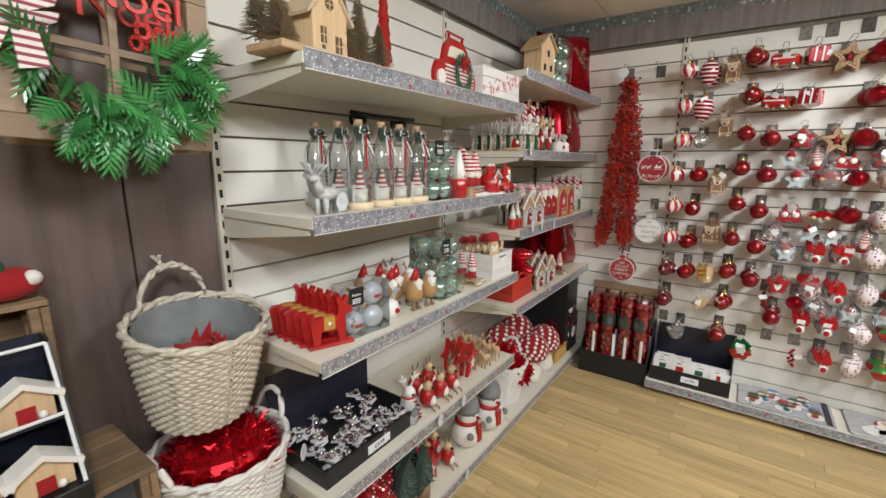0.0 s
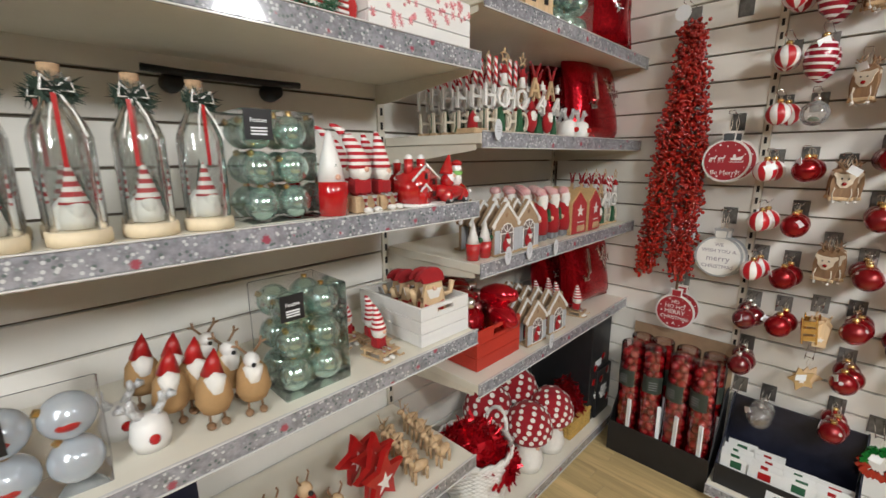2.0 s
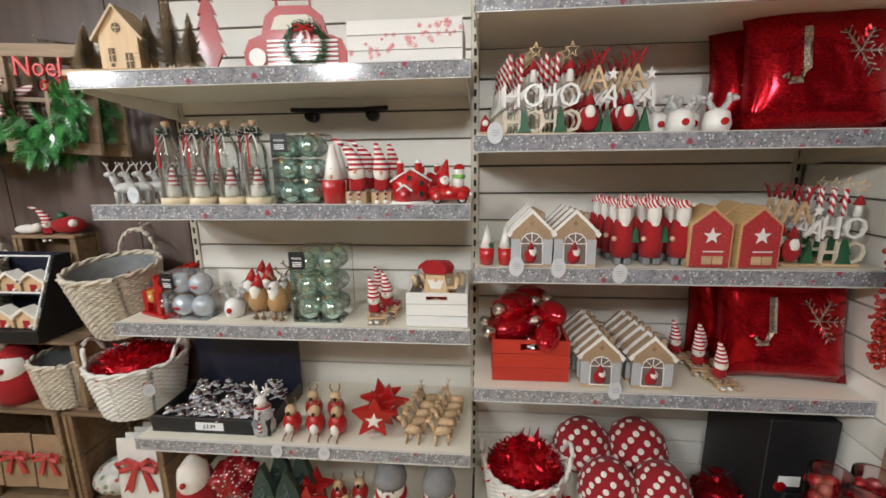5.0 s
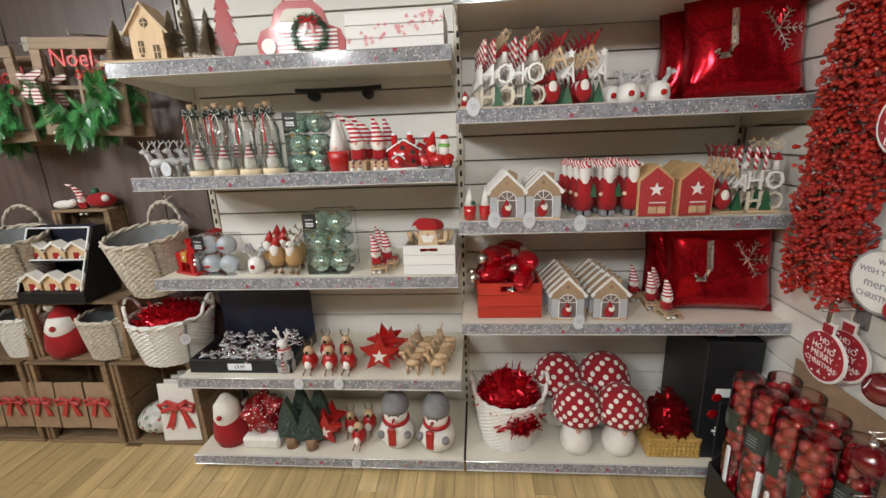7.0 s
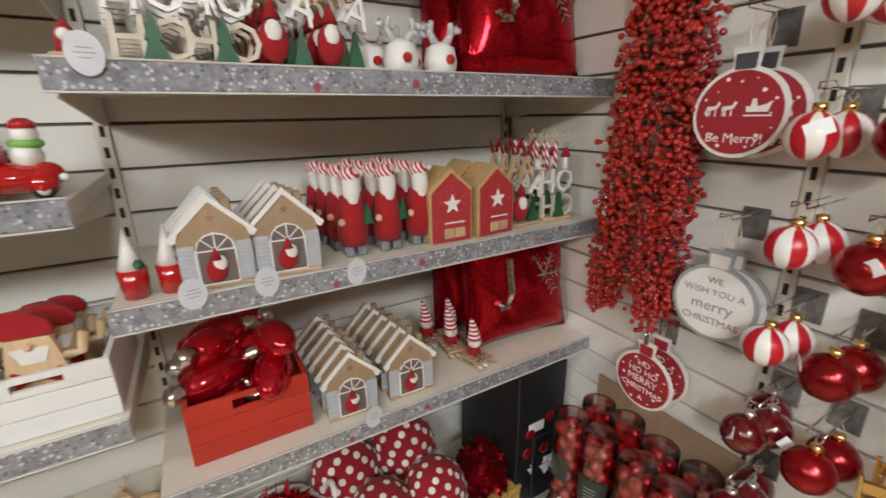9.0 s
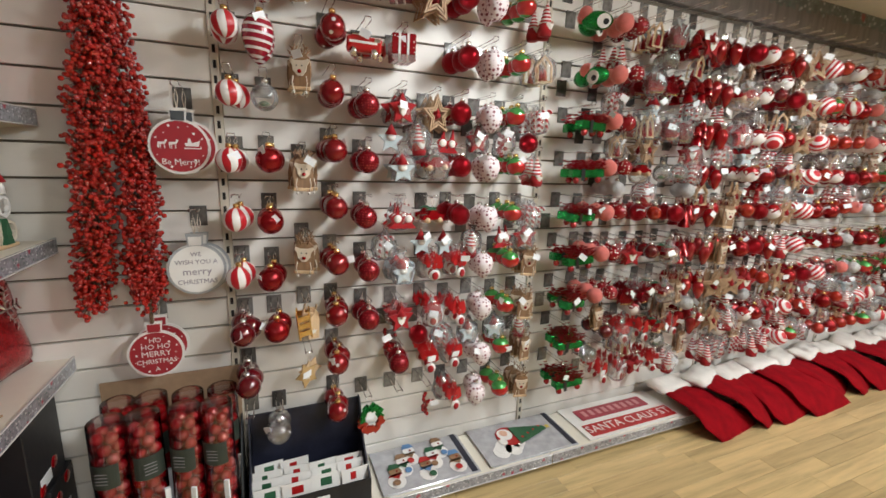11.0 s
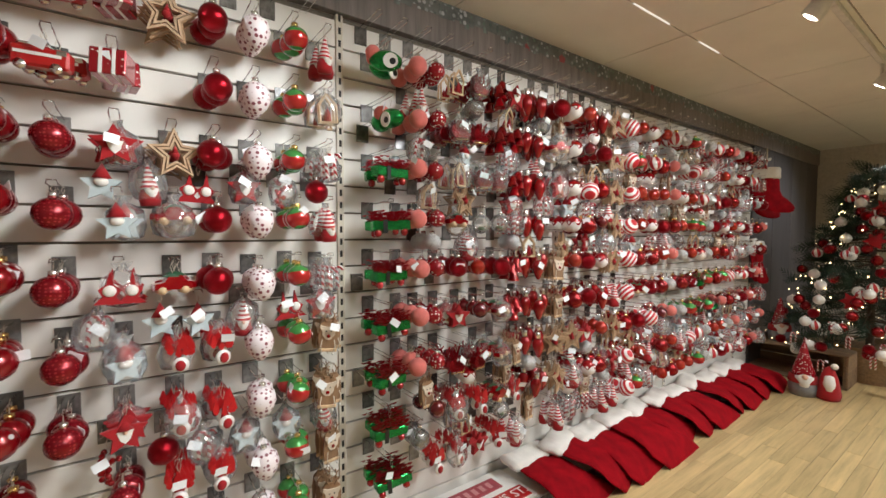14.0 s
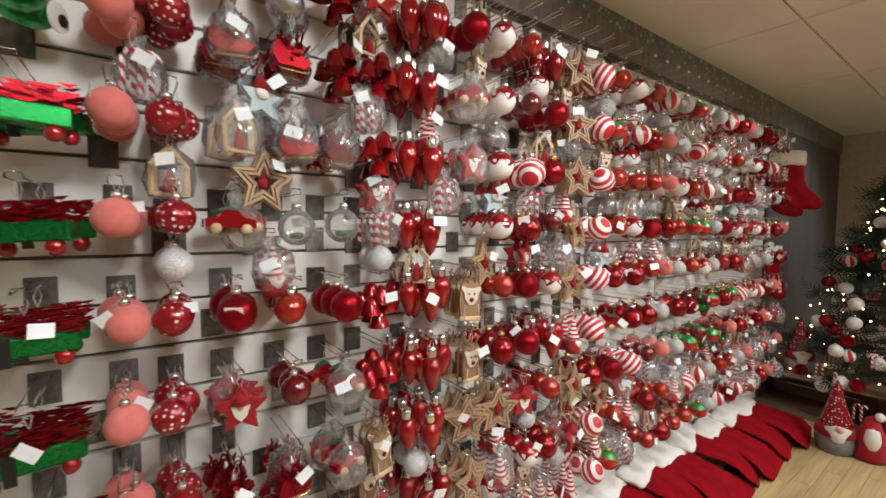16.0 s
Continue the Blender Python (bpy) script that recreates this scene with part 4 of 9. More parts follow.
BAG = fig_mesh("clear_bag", [(lathe([(0.004, -0.012), (0.012, -0.03), (0.046, -0.055), (0.052, -0.10), (0.040, -0.135), (0.010, -0.142)], 9, wob=0.004), M_MILK, True), (slab([(-0.03, -0.012), (0.03, -0.008), (0.012, -0.035), (-0.012, -0.035)], 0.004, "xz"), M_MILK, False)])


def hang(kind, x, z, n=None, length=0.17):
    body, cap = ornament(kind)
    fn, label, gap, count = KINDS[kind]
    n = n or count
    hook(x, z, length)
    for i in range(n):
        y = YB - length + 0.010 + i * gap
        if y > YB - 0.035:
            break
        ob = tagged(new(NAMES.get(kind, "ornament"), body), label if len(label.split()) > 7 else label + " on a display hook", "ornament", NAMES.get(kind, "ornament").replace("_", " ") + "s")
        round_one = kind in "SRDKTQEOIJ9635C4g"
        ob.matrix_world = pose(x + rb.uniform(-0.008, 0.008) + 0.010 * (i % 2), y, z + 0.006, rb.uniform(-6, 6), rb.uniform(-5, 5), rb.uniform(0, 360) if round_one else rb.uniform(-22, 22)) @ Matrix.Scale(1.0 if x < 2.3 else (0.86 if kind in "OEK" else 1.0 if x < 3.2 else 1.08), 4)
        piece("cap" if cap.name.startswith("cap") else "hanging_loop", cap, ob)
        if kind in "AVHYn70q1M" and rb.random() < 0.34:
            bg_ = piece("clear_bag", BAG, ob)
            bg_.rotation_euler = (0, 0, rb.random() * 6)
            bg_.visible_shadow = False
        if i == 0 and rb.random() < (0.6 if x < 2.3 else 0.6):
            t = piece("price_tag", TAGMESH, ob)
            t.matrix_basis = pose(rb.uniform(-0.03, 0.03), -0.035, -0.045 - 0.03 * rb.random(), rb.uniform(-20, 20), rb.uniform(-40, 40), rb.uniform(-30, 30))


ROW0, ROWP = 2.114, 0.205           # height of the top row of hooks, step between rows
COLUMNS = [(1.020, "SSSSSSKK."), (1.125, "BBCRRRR.9"), (1.345, "DDDDDDDDD"), (1.468, "FFTTTTT.8"), (1.600, "XXAVHVAT."), (1.735, "W.W00YYYq"), (1.850, "QQQQQYYYY"), (1.970, "IIIIIIIII"), (2.098, "JJJJJJJJJ"), (2.215, "nM7n7NNNN"),
           (2.445, "ggZZZZZZZ"), (2.580, "OOOOOOO.."), (2.672, "EEEEEEEKY"), (2.785, "M1M0QA1YY"), (2.915, "111C5K1YA"), (3.035, "221CQ000Y"), (3.150, "A22722NYn"), (3.310, "UUUUUUUU."), (3.470, "Q0A.NNWWn"), (3.600, "33335RWn7"), (3.730, "5K4RQQA37")]
for z, kind in ((2.115, "N"), (1.815, "N"), (1.475, "N"), (1.175, "N"), (0.915, "L"), (0.705, "G")):
    hang(kind, 1.238, z, KINDS[kind][3] + (1 if kind == "N" else 0), 0.17)
for x, rows in COLUMNS:
    for r, kind in enumerate(rows):
        if kind != ".":
            hang(kind, x, ROW0 + (0.035 if kind == "D" else 0) - r * ROWP + rb.uniform(-0.006, 0.006), KINDS[kind][3] + (1 if kind not in "CGFX89q" else 0), 0.17 if x < 2.3 else 0.21)
        elif rb.random() < 0.5:
            hook(x, ROW0 - r * ROWP)
FAR = ["UQRK3U5Rn", "WWWWWnWAn", "444444R44", "5J55R0Q5J", "3S53RQ4n7", "5R5Q5RKR5", "SOORO6O5R", "66356R6n5", "J45J5QJ45", "73SJ3ZZSJ", "66666JJ66", "S7AQ5RZ5S", "R5Q3RJO5Q", "O6R5A4R6S", "6363637O7", "QQ7Q7SQ7n", "RSQ76QO5R", "7A6R7OA7O", "A7QOR7AO7"]
for k, rows in enumerate(FAR):
    x = 3.86 + 0.142 * k
    for r, kind in enumerate(rows):
        hang(kind, x + rb.uniform(-0.01, 0.01), ROW0 - r * ROWP + rb.uniform(-0.006, 0.006), 4, 0.21)
x = 2.42
while x < 6.3:                        # a row of empty hooks under the fascia
    hook(x, 2.222, 0.17)
    x += 0.115
for x in (1.55, 1.66, 1.80, 1.92, 2.05, 2.18):
    hook(x, 2.222, 0.13)
for i in range(30):                   # spare short hooks between the rows
    for r in (0, 3, 5):
        hook(2.40 + 0.130 * i + rb.uniform(-0.03, 0.03), ROW0 - ROWP * (1 + (i + r) % 8) - 0.098 + rb.uniform(-0.01, 0.01), 0.13)
ODD = "VnHAqQ7V"                     # a few more pieces on the first bays
for i in range(18):
    hang(ODD[i % 8], 1.56 + 0.125 * (i % 6) + rb.uniform(-0.02, 0.02), ROW0 - ROWP * (2.5 + 2 * (i // 6)) + rb.uniform(-0.012, 0.012), 1, 0.13)
EXTRA = "n7M6N9VWn3M7A6NC"            # small odd pieces hung between the main rows
for i in range(96):
    x = 2.66 + 0.225 * (i % 16) + rb.uniform(-0.06, 0.06)
    hang(EXTRA[(i * 5 + i // 16) % 16], x, ROW0 - ROWP * (0.5 + (i // 16) + (2 if i // 16 > 3 else 0)) + rb.uniform(-0.012, 0.012), 2 if i % 3 else 3, 0.17)

b = bmesh.new()
for x, z, length in FAR_HOOKS:
    for dx in (-0.012, 0.012):
        bm_tube(b, [(x + dx, YB, z + 0.006), (x + dx, YB - length, z + 0.006)], 0.0018, 4)
    bm_box(b, (x - 0.012, YB - length - 0.003, z + 0.006), (x + 0.012, YB - length, z + 0.016))
solid("display_hooks_far", b, CHROME, "chrome display hooks on the far slatwall bays", "hook", kind="stuff")


# ---- things on the shelves ----
TOPA = [z + 0.0405 for z in A_Z]
TOPB = [z + 0.0405 for z in B_Z]
M_STRIPEK = stripes("red and white knit", ((0.45, 0.02, 0.03), (0.82, 0.78, 0.74)), "Z", 20, rough=0.9, coat=0)
M_KRAFT = plain("kraft card", (0.36, 0.245, 0.15), 0.7, vary=0.15)
M_GLASS = clear("bottle glass", (0.92, 0.95, 0.94), 0.03, 0.45, milk=0.05)
M_CORK = plain("cork", (0.40, 0.26, 0.15), 0.85, vary=0.3, scale=120)
M_GBAUB = plain("sea-green glass bauble", (0.48, 0.66, 0.59), 0.10, metal=0.8, coat=1.0, vary=0.25, relief=0, per_object=0.2)
M_PEARL = plain("pearl white bauble", (0.56, 0.61, 0.66), 0.16, metal=0.35, coat=0.8, vary=0.06)
M_REDP = plain("red paint", (0.40, 0.010, 0.010), 0.35, vary=0.12, coat=0.3)
M_CER = plain("red gloss ceramic", (0.45, 0.006, 0.008), 0.08, vary=0.1, coat=1.0, relief=0.02)
M_BRIST = plain("champagne bristle", (0.60, 0.52, 0.40), 0.8, vary=0.35)
M_BRISTG = plain("dark green bristle", (0.035, 0.06, 0.045), 0.8, vary=0.35)
M_SEQ = glitter("red sequins", (0.52, 0.008, 0.018), 0.16, 260, 0.85)
M_SEQS = glitter("silver sequins", (0.80, 0.78, 0.76), 0.14, 200, 1.0)
M_VELV = plain("red velvet", (0.30, 0.006, 0.014), 0.6, vary=0.25, sheen=0.1, scale=8)
M_TAN = plain("tan felt", (0.42, 0.25, 0.11), 0.9, vary=0.15, relief=0.4)
M_NATURAL = wood("light cut-out wood", (0.55, 0.38, 0.22), axis=1, rough=0.6, ring=30, vary=0.25)
M_WHITEWASH = wood("white painted boards", (0.78, 0.77, 0.75), axis=1, rough=0.5, ring=14, vary=0.05, per_object=0.03)
M_PRINTBLACK = plain("dark navy card", (0.016, 0.018, 0.035), 0.4, vary=0.3)


M_OVAL = plain("pale ticket card", (0.62, 0.64, 0.68), 0.35, vary=0.06)
M_FAINT = plain("faint ticket print", (0.34, 0.35, 0.38), 0.5)


def oval_tag(parent, m):
    """A round white hanging price tag."""
    t = part("price_tag", moved(slab(ring_outline(0.024, 20), 0.0012, "yz"), Matrix.Diagonal((1, 0.86, 1.12, 1))), M_OVAL, parent, "oval white price tag")
    t.matrix_basis = m
    b = bmesh.new()
    for k, w in enumerate((0.024, 0.030, 0.018)):
        bm_box(b, (0.0008, -w / 2.6, 0.006 - k * 0.006), (0.0011, w / 2.6, 0.0076 - k * 0.006))
    w = part("print", b, M_FAINT, t)
    return t


def brush_tree(h, r, mat, rn, n=420):
    """A bottle-brush tree: a twisted stem and many stiff bristles."""
    b = tube([(0, 0, 0), (0, 0, h)], 0.003, 5)
    for i in range(n):
        f = rn.random() ** 0.8
        z = 0.12 * h + f * 0.86 * h
        rad = r * (1 - f) * rn.uniform(0.75, 1.1) + 0.003
        a = rn.random() * 6.283
        d = Vector((math.cos(a), math.sin(a), -0.15))
        s = Vector((-math.sin(a), math.cos(a), 0)) * 0.0030
        p = Vector((0, 0, z))
        vs = [b.verts.new(p - s), b.verts.new(p + s), b.verts.new(p + d * rad + s * 0.5), b.verts.new(p + d * rad - s * 0.5)]
        b.faces.new(vs)
    return b


def gable(w, h, d, eave, at=(0, 0, 0), plane="yz"):
    return slab([(-w / 2, 0), (w / 2, 0), (w / 2, eave), (0, h), (-w / 2, eave)], d, plane, at)


# top shelf: plywood village, red tree, car plaque, white tray
rn = random.Random(12)
v = thing("village_scene", "plywood village house with frosted bottle-brush trees on a wooden base", "decoration")
part("base", box((-0.07, -0.21, 0), (0.07, 0.21, 0.020), 0.003), M_NATURAL, v)
hs = part("house", gable(0.125, 0.185, 0.09, 0.105, (0.0, -0.03, 0.020)), M_WOODL, v, "plywood gabled house")
rf = bmesh.new()
for s in (-1, 1):
    bm_slab(rf, [(-0.03, 0.212), (-0.03, 0.204), (-0.03 + s * 0.080, 0.104), (-0.03 + s * 0.084, 0.111)], 0.110, "yz")
part("roof", rf, plain("pale birch", (0.60, 0.47, 0.32), 0.6), v)
wn = bmesh.new()
for (a, b, c, d) in ((-0.065, 0.045, -0.045, 0.085), (-0.012, 0.022, 0.012, 0.070), (-0.062, 0.03, -0.05, 0.04)):
    bm_box(wn, (0.045, a, b), (0.0465, c, d))
bm_slab(wn, [(p[0] - 0.03, p[1] + 0.145) for p in ring_outline(0.015, 12)], 0.0015, "yz", (0.0458, 0, 0))
part("window", wn, plain("window dark wood", (0.12, 0.08, 0.04), 0.7), v)
mu = bmesh.new()
for (y, z) in ((-0.055, 0.065), (0.0, 0.046), (-0.03, 0.145)):
    bm_box(mu, (0.0466, y - 0.0012, z - 0.022), (0.048, y + 0.0012, z + 0.022))
    bm_box(mu, (0.0466, y - 0.011, z - 0.0012), (0.048, y + 0.011, z + 0.0012))
part("window_bars", mu, M_WOODL, v)
for (y, x, h) in ((-0.17, 0.01, 0.12), (-0.12, -0.04, 0.17), (0.05, 0.02, 0.15), (0.085, -0.03, 0.23), (0.12, 0.01, 0.19), (0.165, -0.02, 0.16), (-0.195, -0.03, 0.14), (0.19, 0.03, 0.12)):
    t = part("bottle_brush_tree", brush_tree(h * 1.15, 0.052, M_BRIST, rn, 800), M_BRIST, v, "frosted champagne bottle-brush tree")
    t.location = (x, y, 0.020)
put(v, 0.37, -1.095, TOPA[0] + 0.001, 4)
tr = [(0, 0.27)]
for i in range(5):
    z = 0.27 - (i + 1) * 0.040
    tr += [(0.022 + i * 0.006, z - 0.006), (0.010 + i * 0.006, z + 0.002)]
prof = tr[1:] + [(0.014, 0.03), (0.012, 0.0)]
outline = [tr[0]] + prof + [(-a, b) for a, b in reversed(prof)]
put(solid("red_wooden_tree", slab(outline, 0.014, "yz"), M_REDP, "red painted wooden tree cut-out standing on the shelf", "decoration"), 0.36, -0.85, TOPA[0] + 0.001, 15)
# car plaque
c = thing("car_plaque", "red wooden car-front sign with a green wreath on the grille", "decoration")
part("body", slab([(-0.155, 0), (0.15, 0), (0.155, 0.05), (0.14, 0.085), (0.10, 0.10), (0.085, 0.15), (0.05, 0.178), (-0.05, 0.178), (-0.085, 0.15), (-0.10, 0.10), (-0.14, 0.085), (-0.158, 0.05)], 0.014, "yz"), M_REDP, c)
part("windscreen", slab([(-0.07, 0.112), (0.07, 0.112), (0.055, 0.145), (0.04, 0.152), (-0.04, 0.152), (-0.055, 0.145)], 0.004, "yz", (0.008, 0, 0)), CREAM, c)
for k in range(6):
    part("grille_slat", box((0.007, -0.085, 0.012 + k * 0.013), (0.012, 0.13, 0.019 + k * 0.013), 0.001), M_WHITE, c)
part("headlight", slab(ring_outline(0.026, 16), 0.008, "yz", (0.010, -0.115, 0.035)), M_WHITE, c, "round white headlight")
rn = random.Random(3)
wr = bmesh.new()
for i in range(900):
    a = rn.random() * 6.283
    p = Vector((0.016 + rn.uniform(-0.004, 0.008), 0.035 + 0.056 * math.cos(a) + rn.gauss(0, 0.007), 0.066 + 0.056 * math.sin(a) + rn.gauss(0, 0.007)))
    d = Vector((rn.uniform(-0.3, 0.6), rn.gauss(0, 1), rn.gauss(0, 1))).normalized() * 0.012
    w = d.orthogonal().normalized() * 0.0016
    wr.faces.new([wr.verts.new(p - w), wr.verts.new(p + w), wr.verts.new(p + d)])
part("wreath", wr, M_GREEN, c, "small green wreath")
part("bow", moved(bow_bits(0.75, None)[0][0], Matrix.Translation((0.026, 0.035, 0.11)) @ Matrix.Rotation(radians(90), 4, "Z")), M_REDP, c, "red bow")
for yy in (-0.05, 0.05):
    part("rack_post", box((-0.004, yy - 0.003, 0.176), (0.004, yy + 0.003, 0.194)), M_REDP, c)
part("roof_rack", box((-0.004, -0.062, 0.194), (0.004, 0.062, 0.200), 0.001), M_REDP, c)
put(c, 0.43, -0.535, TOPA[0] + 0.001, 4)
# white trays with snowflakes
M_FLAKE = dots("white boards with pink flakes", (0.80, 0.79, 0.77), (0.70, 0.22, 0.26), 42, 0.20, 0.5, 0, 0, 0.9)


def tray(name, L, D, H, mat, label, cut=True, printed_face=False):
    """An open wooden box of boards with a hand hole."""
    t = thing(name, label, "storage box")
    n = 3
    for k in range(n):
        z0, z1 = H * k / n + 0.001, H * (k + 1) / n - 0.001
        if k == n - 1 and cut:
            for a, b in ((-L / 2, -0.035), (0.035, L / 2)):
                part("board", box((D - 0.010, a, z0), (D, b, z1), 0.001), mat, t)
            part("board", box((D - 0.010, -0.035, z0), (D, 0.035, z0 + 0.012), 0.001), mat, t)
            part("board", box((D - 0.010, -0.035, z1 - 0.012), (D, 0.035, z1), 0.001), mat, t)
        else:
            part("board", box((D - 0.010, -L / 2, z0), (D, L / 2, z1), 0.001), mat, t)
        for s in (-1, 1):
            part("board", box((0.010, s * L / 2 - (0.010 if s > 0 else 0), z0), (D - 0.0105, s * L / 2 + (0.010 if s < 0 else 0), z1), 0.001), mat, t)
        part("board", box((0, -L / 2, z0), (0.010, L / 2, z1), 0.001), mat, t)
    part("bottom", box((0.010, -L / 2 + 0.01, 0.001), (D - 0.010, L / 2 - 0.01, 0.007)), mat, t)
    return t


w = tray("white_tray", 0.34, 0.24, 0.125, M_WHITEWASH, "white wooden tray box with pink snowflake print", False)
fl = bmesh.new()
rn = random.Random(6)
for i in range(46):
    f = rn.random()
    y, z, r = 0.165 - f * 0.33, 0.02 + (1 - f) * 0.09 + rn.gauss(0, 0.014), rn.uniform(0.004, 0.011)
    if not 0.012 < z < 0.115:
        continue
    for a in (0, 60, 120):
        ca, sa = math.cos(radians(a)) * r, math.sin(radians(a)) * r
        bm_tube(fl, [(0.2408, y - ca, z - sa), (0.2408, y + ca, z + sa)], 0.0011, 4)
part("snowflake_print", fl, plain("pink print", (0.72, 0.25, 0.28), 0.6), w, "pink snowflakes")
put(w, 0.215, -0.20, TOPA[0] + 0.001)

# dark bar fixed to the boards under the top shelf
bar = thing("wall_bar", "dark metal bar on two round feet under the shelf", "bar")
part("rail", tube([(0.062, -0.195, 0), (0.068, -0.10, -0.004), (0.068, 0.10, -0.004), (0.062, 0.195, 0)], 0.009, 8), M_BLK, bar, "", True)
for yy in (-0.125, 0.125):
    part("foot", moved(lathe([(0, 0), (0.024, 0), (0.026, 0.016), (0.020, 0.060), (0, 0.062)], 14), Matrix.Translation((0.0, yy, -0.022)) @ Matrix.Rotation(radians(90), 4, "Y")), M_BLK, bar, "round black foot", True)
put(bar, 0.001, -0.535, 1.690)

# second shelf of the first bay
deer = fig("deer_figurine", [(moved(b, Matrix.Diagonal((1.05, 1.5, 1, 1))), m, k) for b, m, k in deer_bits(0.92, M_WGLIT)], "white glittered standing reindeer figurine", "figurine", "white reindeer row")
for i in range(7):
    o = deer if i == 0 else copy_thing(deer, Matrix())
    put(o, 0.425 - 0.034 * i, -1.165 + 0.022 * i, TOPA[1] + 0.001, -80 + 4 * (i % 3), s=1.10)
oval = thing("shelf_price_tag", "oval white price tag hung on a figurine", "price tag")
oval_tag(oval, Matrix())
put(oval, 0.445, -1.13, TOPA[1] + 0.035)


def bottle(label="clear glass bottle with a gnome scene, cork and ribbon", back=False):
    b = thing("gnome_bottle", label, "bottle", "gnome bottles")
    part("base", lathe([(0, 0), (0.042, 0), (0.043, 0.012), (0.042, 0.022), (0, 0.022)], 20), plain("cream cut wood", (0.70, 0.58, 0.40), 0.6), b, smooth=True)
    part("glass", lathe([(0.038, 0.022), (0.039, 0.03), (0.039, 0.165), (0.034, 0.185), (0.018, 0.215), (0.014, 0.235), (0.015, 0.255), (0.016, 0.258)], 20), M_GLASS, b, "clear glass bottle", True)
    part("cork", lathe([(0, 0.245), (0.0125, 0.245), (0.0135, 0.270), (0, 0.272)], 12), M_CORK, b, smooth=True)
    bits = gnome_bits(0.50, 0.024, M_STRIPEK, M_WFELT)
    part("gnome", bits[0][0], M_WFELT, b, "", True)
    part("beard", bits[1][0], M_WFELT, b, "", True)
    bits[2][0].free()
    part("striped_hat", bits[3][0], M_STRIPEK, b, "striped hat", True)
    rb_ = bmesh.new()
    for s in (-1, 1):
        bm_tube(rb_, [(0.016, 0, 0.235), (0.026, s * 0.016, 0.250), (0.026, s * 0.020, 0.230), (0.018, 0, 0.232)], 0.0018, 5)
        bm_tube(rb_, [(0.018, 0, 0.233), (0.032, s * 0.014, 0.20), (0.042, s * 0.022, 0.165)], 0.0018, 5)
    part("twine_bow", rb_, M_WHITE, b, "white twine bow")
    part("small_house", gable(0.034, 0.050, 0.016, 0.030, (-0.012, -0.012, 0.024)), M_WHITE, b, "white paper house")
    for yy, hh in ((0.016, 0.085), (0.002, 0.110)):
        part("small_tree", lathe([(0, 0), (0.003, 0.0), (0.003, 0.012), (0.014, 0.013), (0.007, hh * 0.5), (0.010, hh * 0.5), (0, hh)], 9, (-0.016, yy, 0.024)), M_BRISTG, b, "dark green paper tree")
    sp = bmesh.new()
    rr = random.Random(2)
    for i in range(110):
        p = Vector((0.012 + rr.uniform(-0.01, 0.01), rr.uniform(-0.022, 0.022), 0.232 + rr.uniform(-0.012, 0.014)))
        d = Vector((0.4, rr.gauss(0, 1), rr.gauss(0, 1))).normalized() * 0.022
        w_ = d.orthogonal().normalized() * 0.003
        sp.faces.new([sp.verts.new(p - w_), sp.verts.new(p + w_), sp.verts.new(p + d)])
    part("sprig", sp, M_BRISTG, b, "dark green sprig")
    part("ribbon", box((0.0395, -0.012, 0.12), (0.041, -0.006, 0.225)), M_REDP, b, "red ribbon")
    return b


b0 = bottle()
for i, (x, y, r) in enumerate(((0.40, -1.015, 0), (0.40, -0.915, 8), (0.39, -0.815, -6), (0.39, -0.720, 12), (0.30, -1.01, 20), (0.30, -0.915, -14), (0.29, -0.80, 5), (0.20, -1.02, 0))):
    o = b0 if i == 0 else copy_thing(b0, Matrix())
    put(o, x, y, TOPA[1] + 0.001, r)


def bauble_box(label, cols=2, rows=3, r=0.036, mat=M_GBAUB, two_deep=True, tag_mat=BLACK):
    """A clear gift box of baubles with a black label."""
    t = thing("bauble_box", label, "bauble box")
    W, H, D = cols * r * 2.06, rows * r * 2.06, r * 4.1 if two_deep else r * 2.1
    m = to_mesh("bauble", lathe(ball_prof(r, 0, 10), 18), mat, True)
    cm = to_mesh("bauble_cap", lathe([(0, r - 0.002), (0.007, r - 0.002), (0.007, r + 0.007), (0, r + 0.008)], 8), M_GOLD)
    for d in range(2 if two_deep else 1):
        for i in range(cols):
            for j in range(rows):
                o = piece("bauble", m, t, (r + d * 2.04 * r, (i - (cols - 1) / 2) * 2.06 * r, r * 1.03 + j * 2.06 * r))
                o.rotation_euler = (0.5 * ((i + j) % 3), 0.4 * (j % 2), 0)
                piece("bauble_cap", cm, o)
    sh = bmesh.new()
    bm_box(sh, (-0.002, -W / 2 - 0.003, 0), (D + 0.002, W / 2 + 0.003, H + 0.004), 0.003)
    ob = part("clear_sleeve", sh, M_CLEAR, t, "clear plastic sleeve")
    ob.visible_shadow = False
    lb = part("label", box((D + 0.003, -W / 2, H - 0.055), (D + 0.0045, -W / 2 + 0.055, H + 0.004)), tag_mat, t, "black printed label")
    words("label_text", "Festive", 0.012, M_TAG, lb, pose(D + 0.005, -W / 2 + 0.028, H - 0.018, 90, 0, 90))
    pr = bmesh.new()
    for k in range(3):
        bm_box(pr, (D + 0.0046, -W / 2 + 0.012, H - 0.034 - k * 0.006), (D + 0.005, -W / 2 + 0.044, H - 0.031 - k * 0.006))
    part("label_print", pr, M_TAG, lb)
    return t


put(bauble_box("clear box of sea-green glass baubles with a black label"), 0.27, -0.575, TOPA[1] + 0.001)
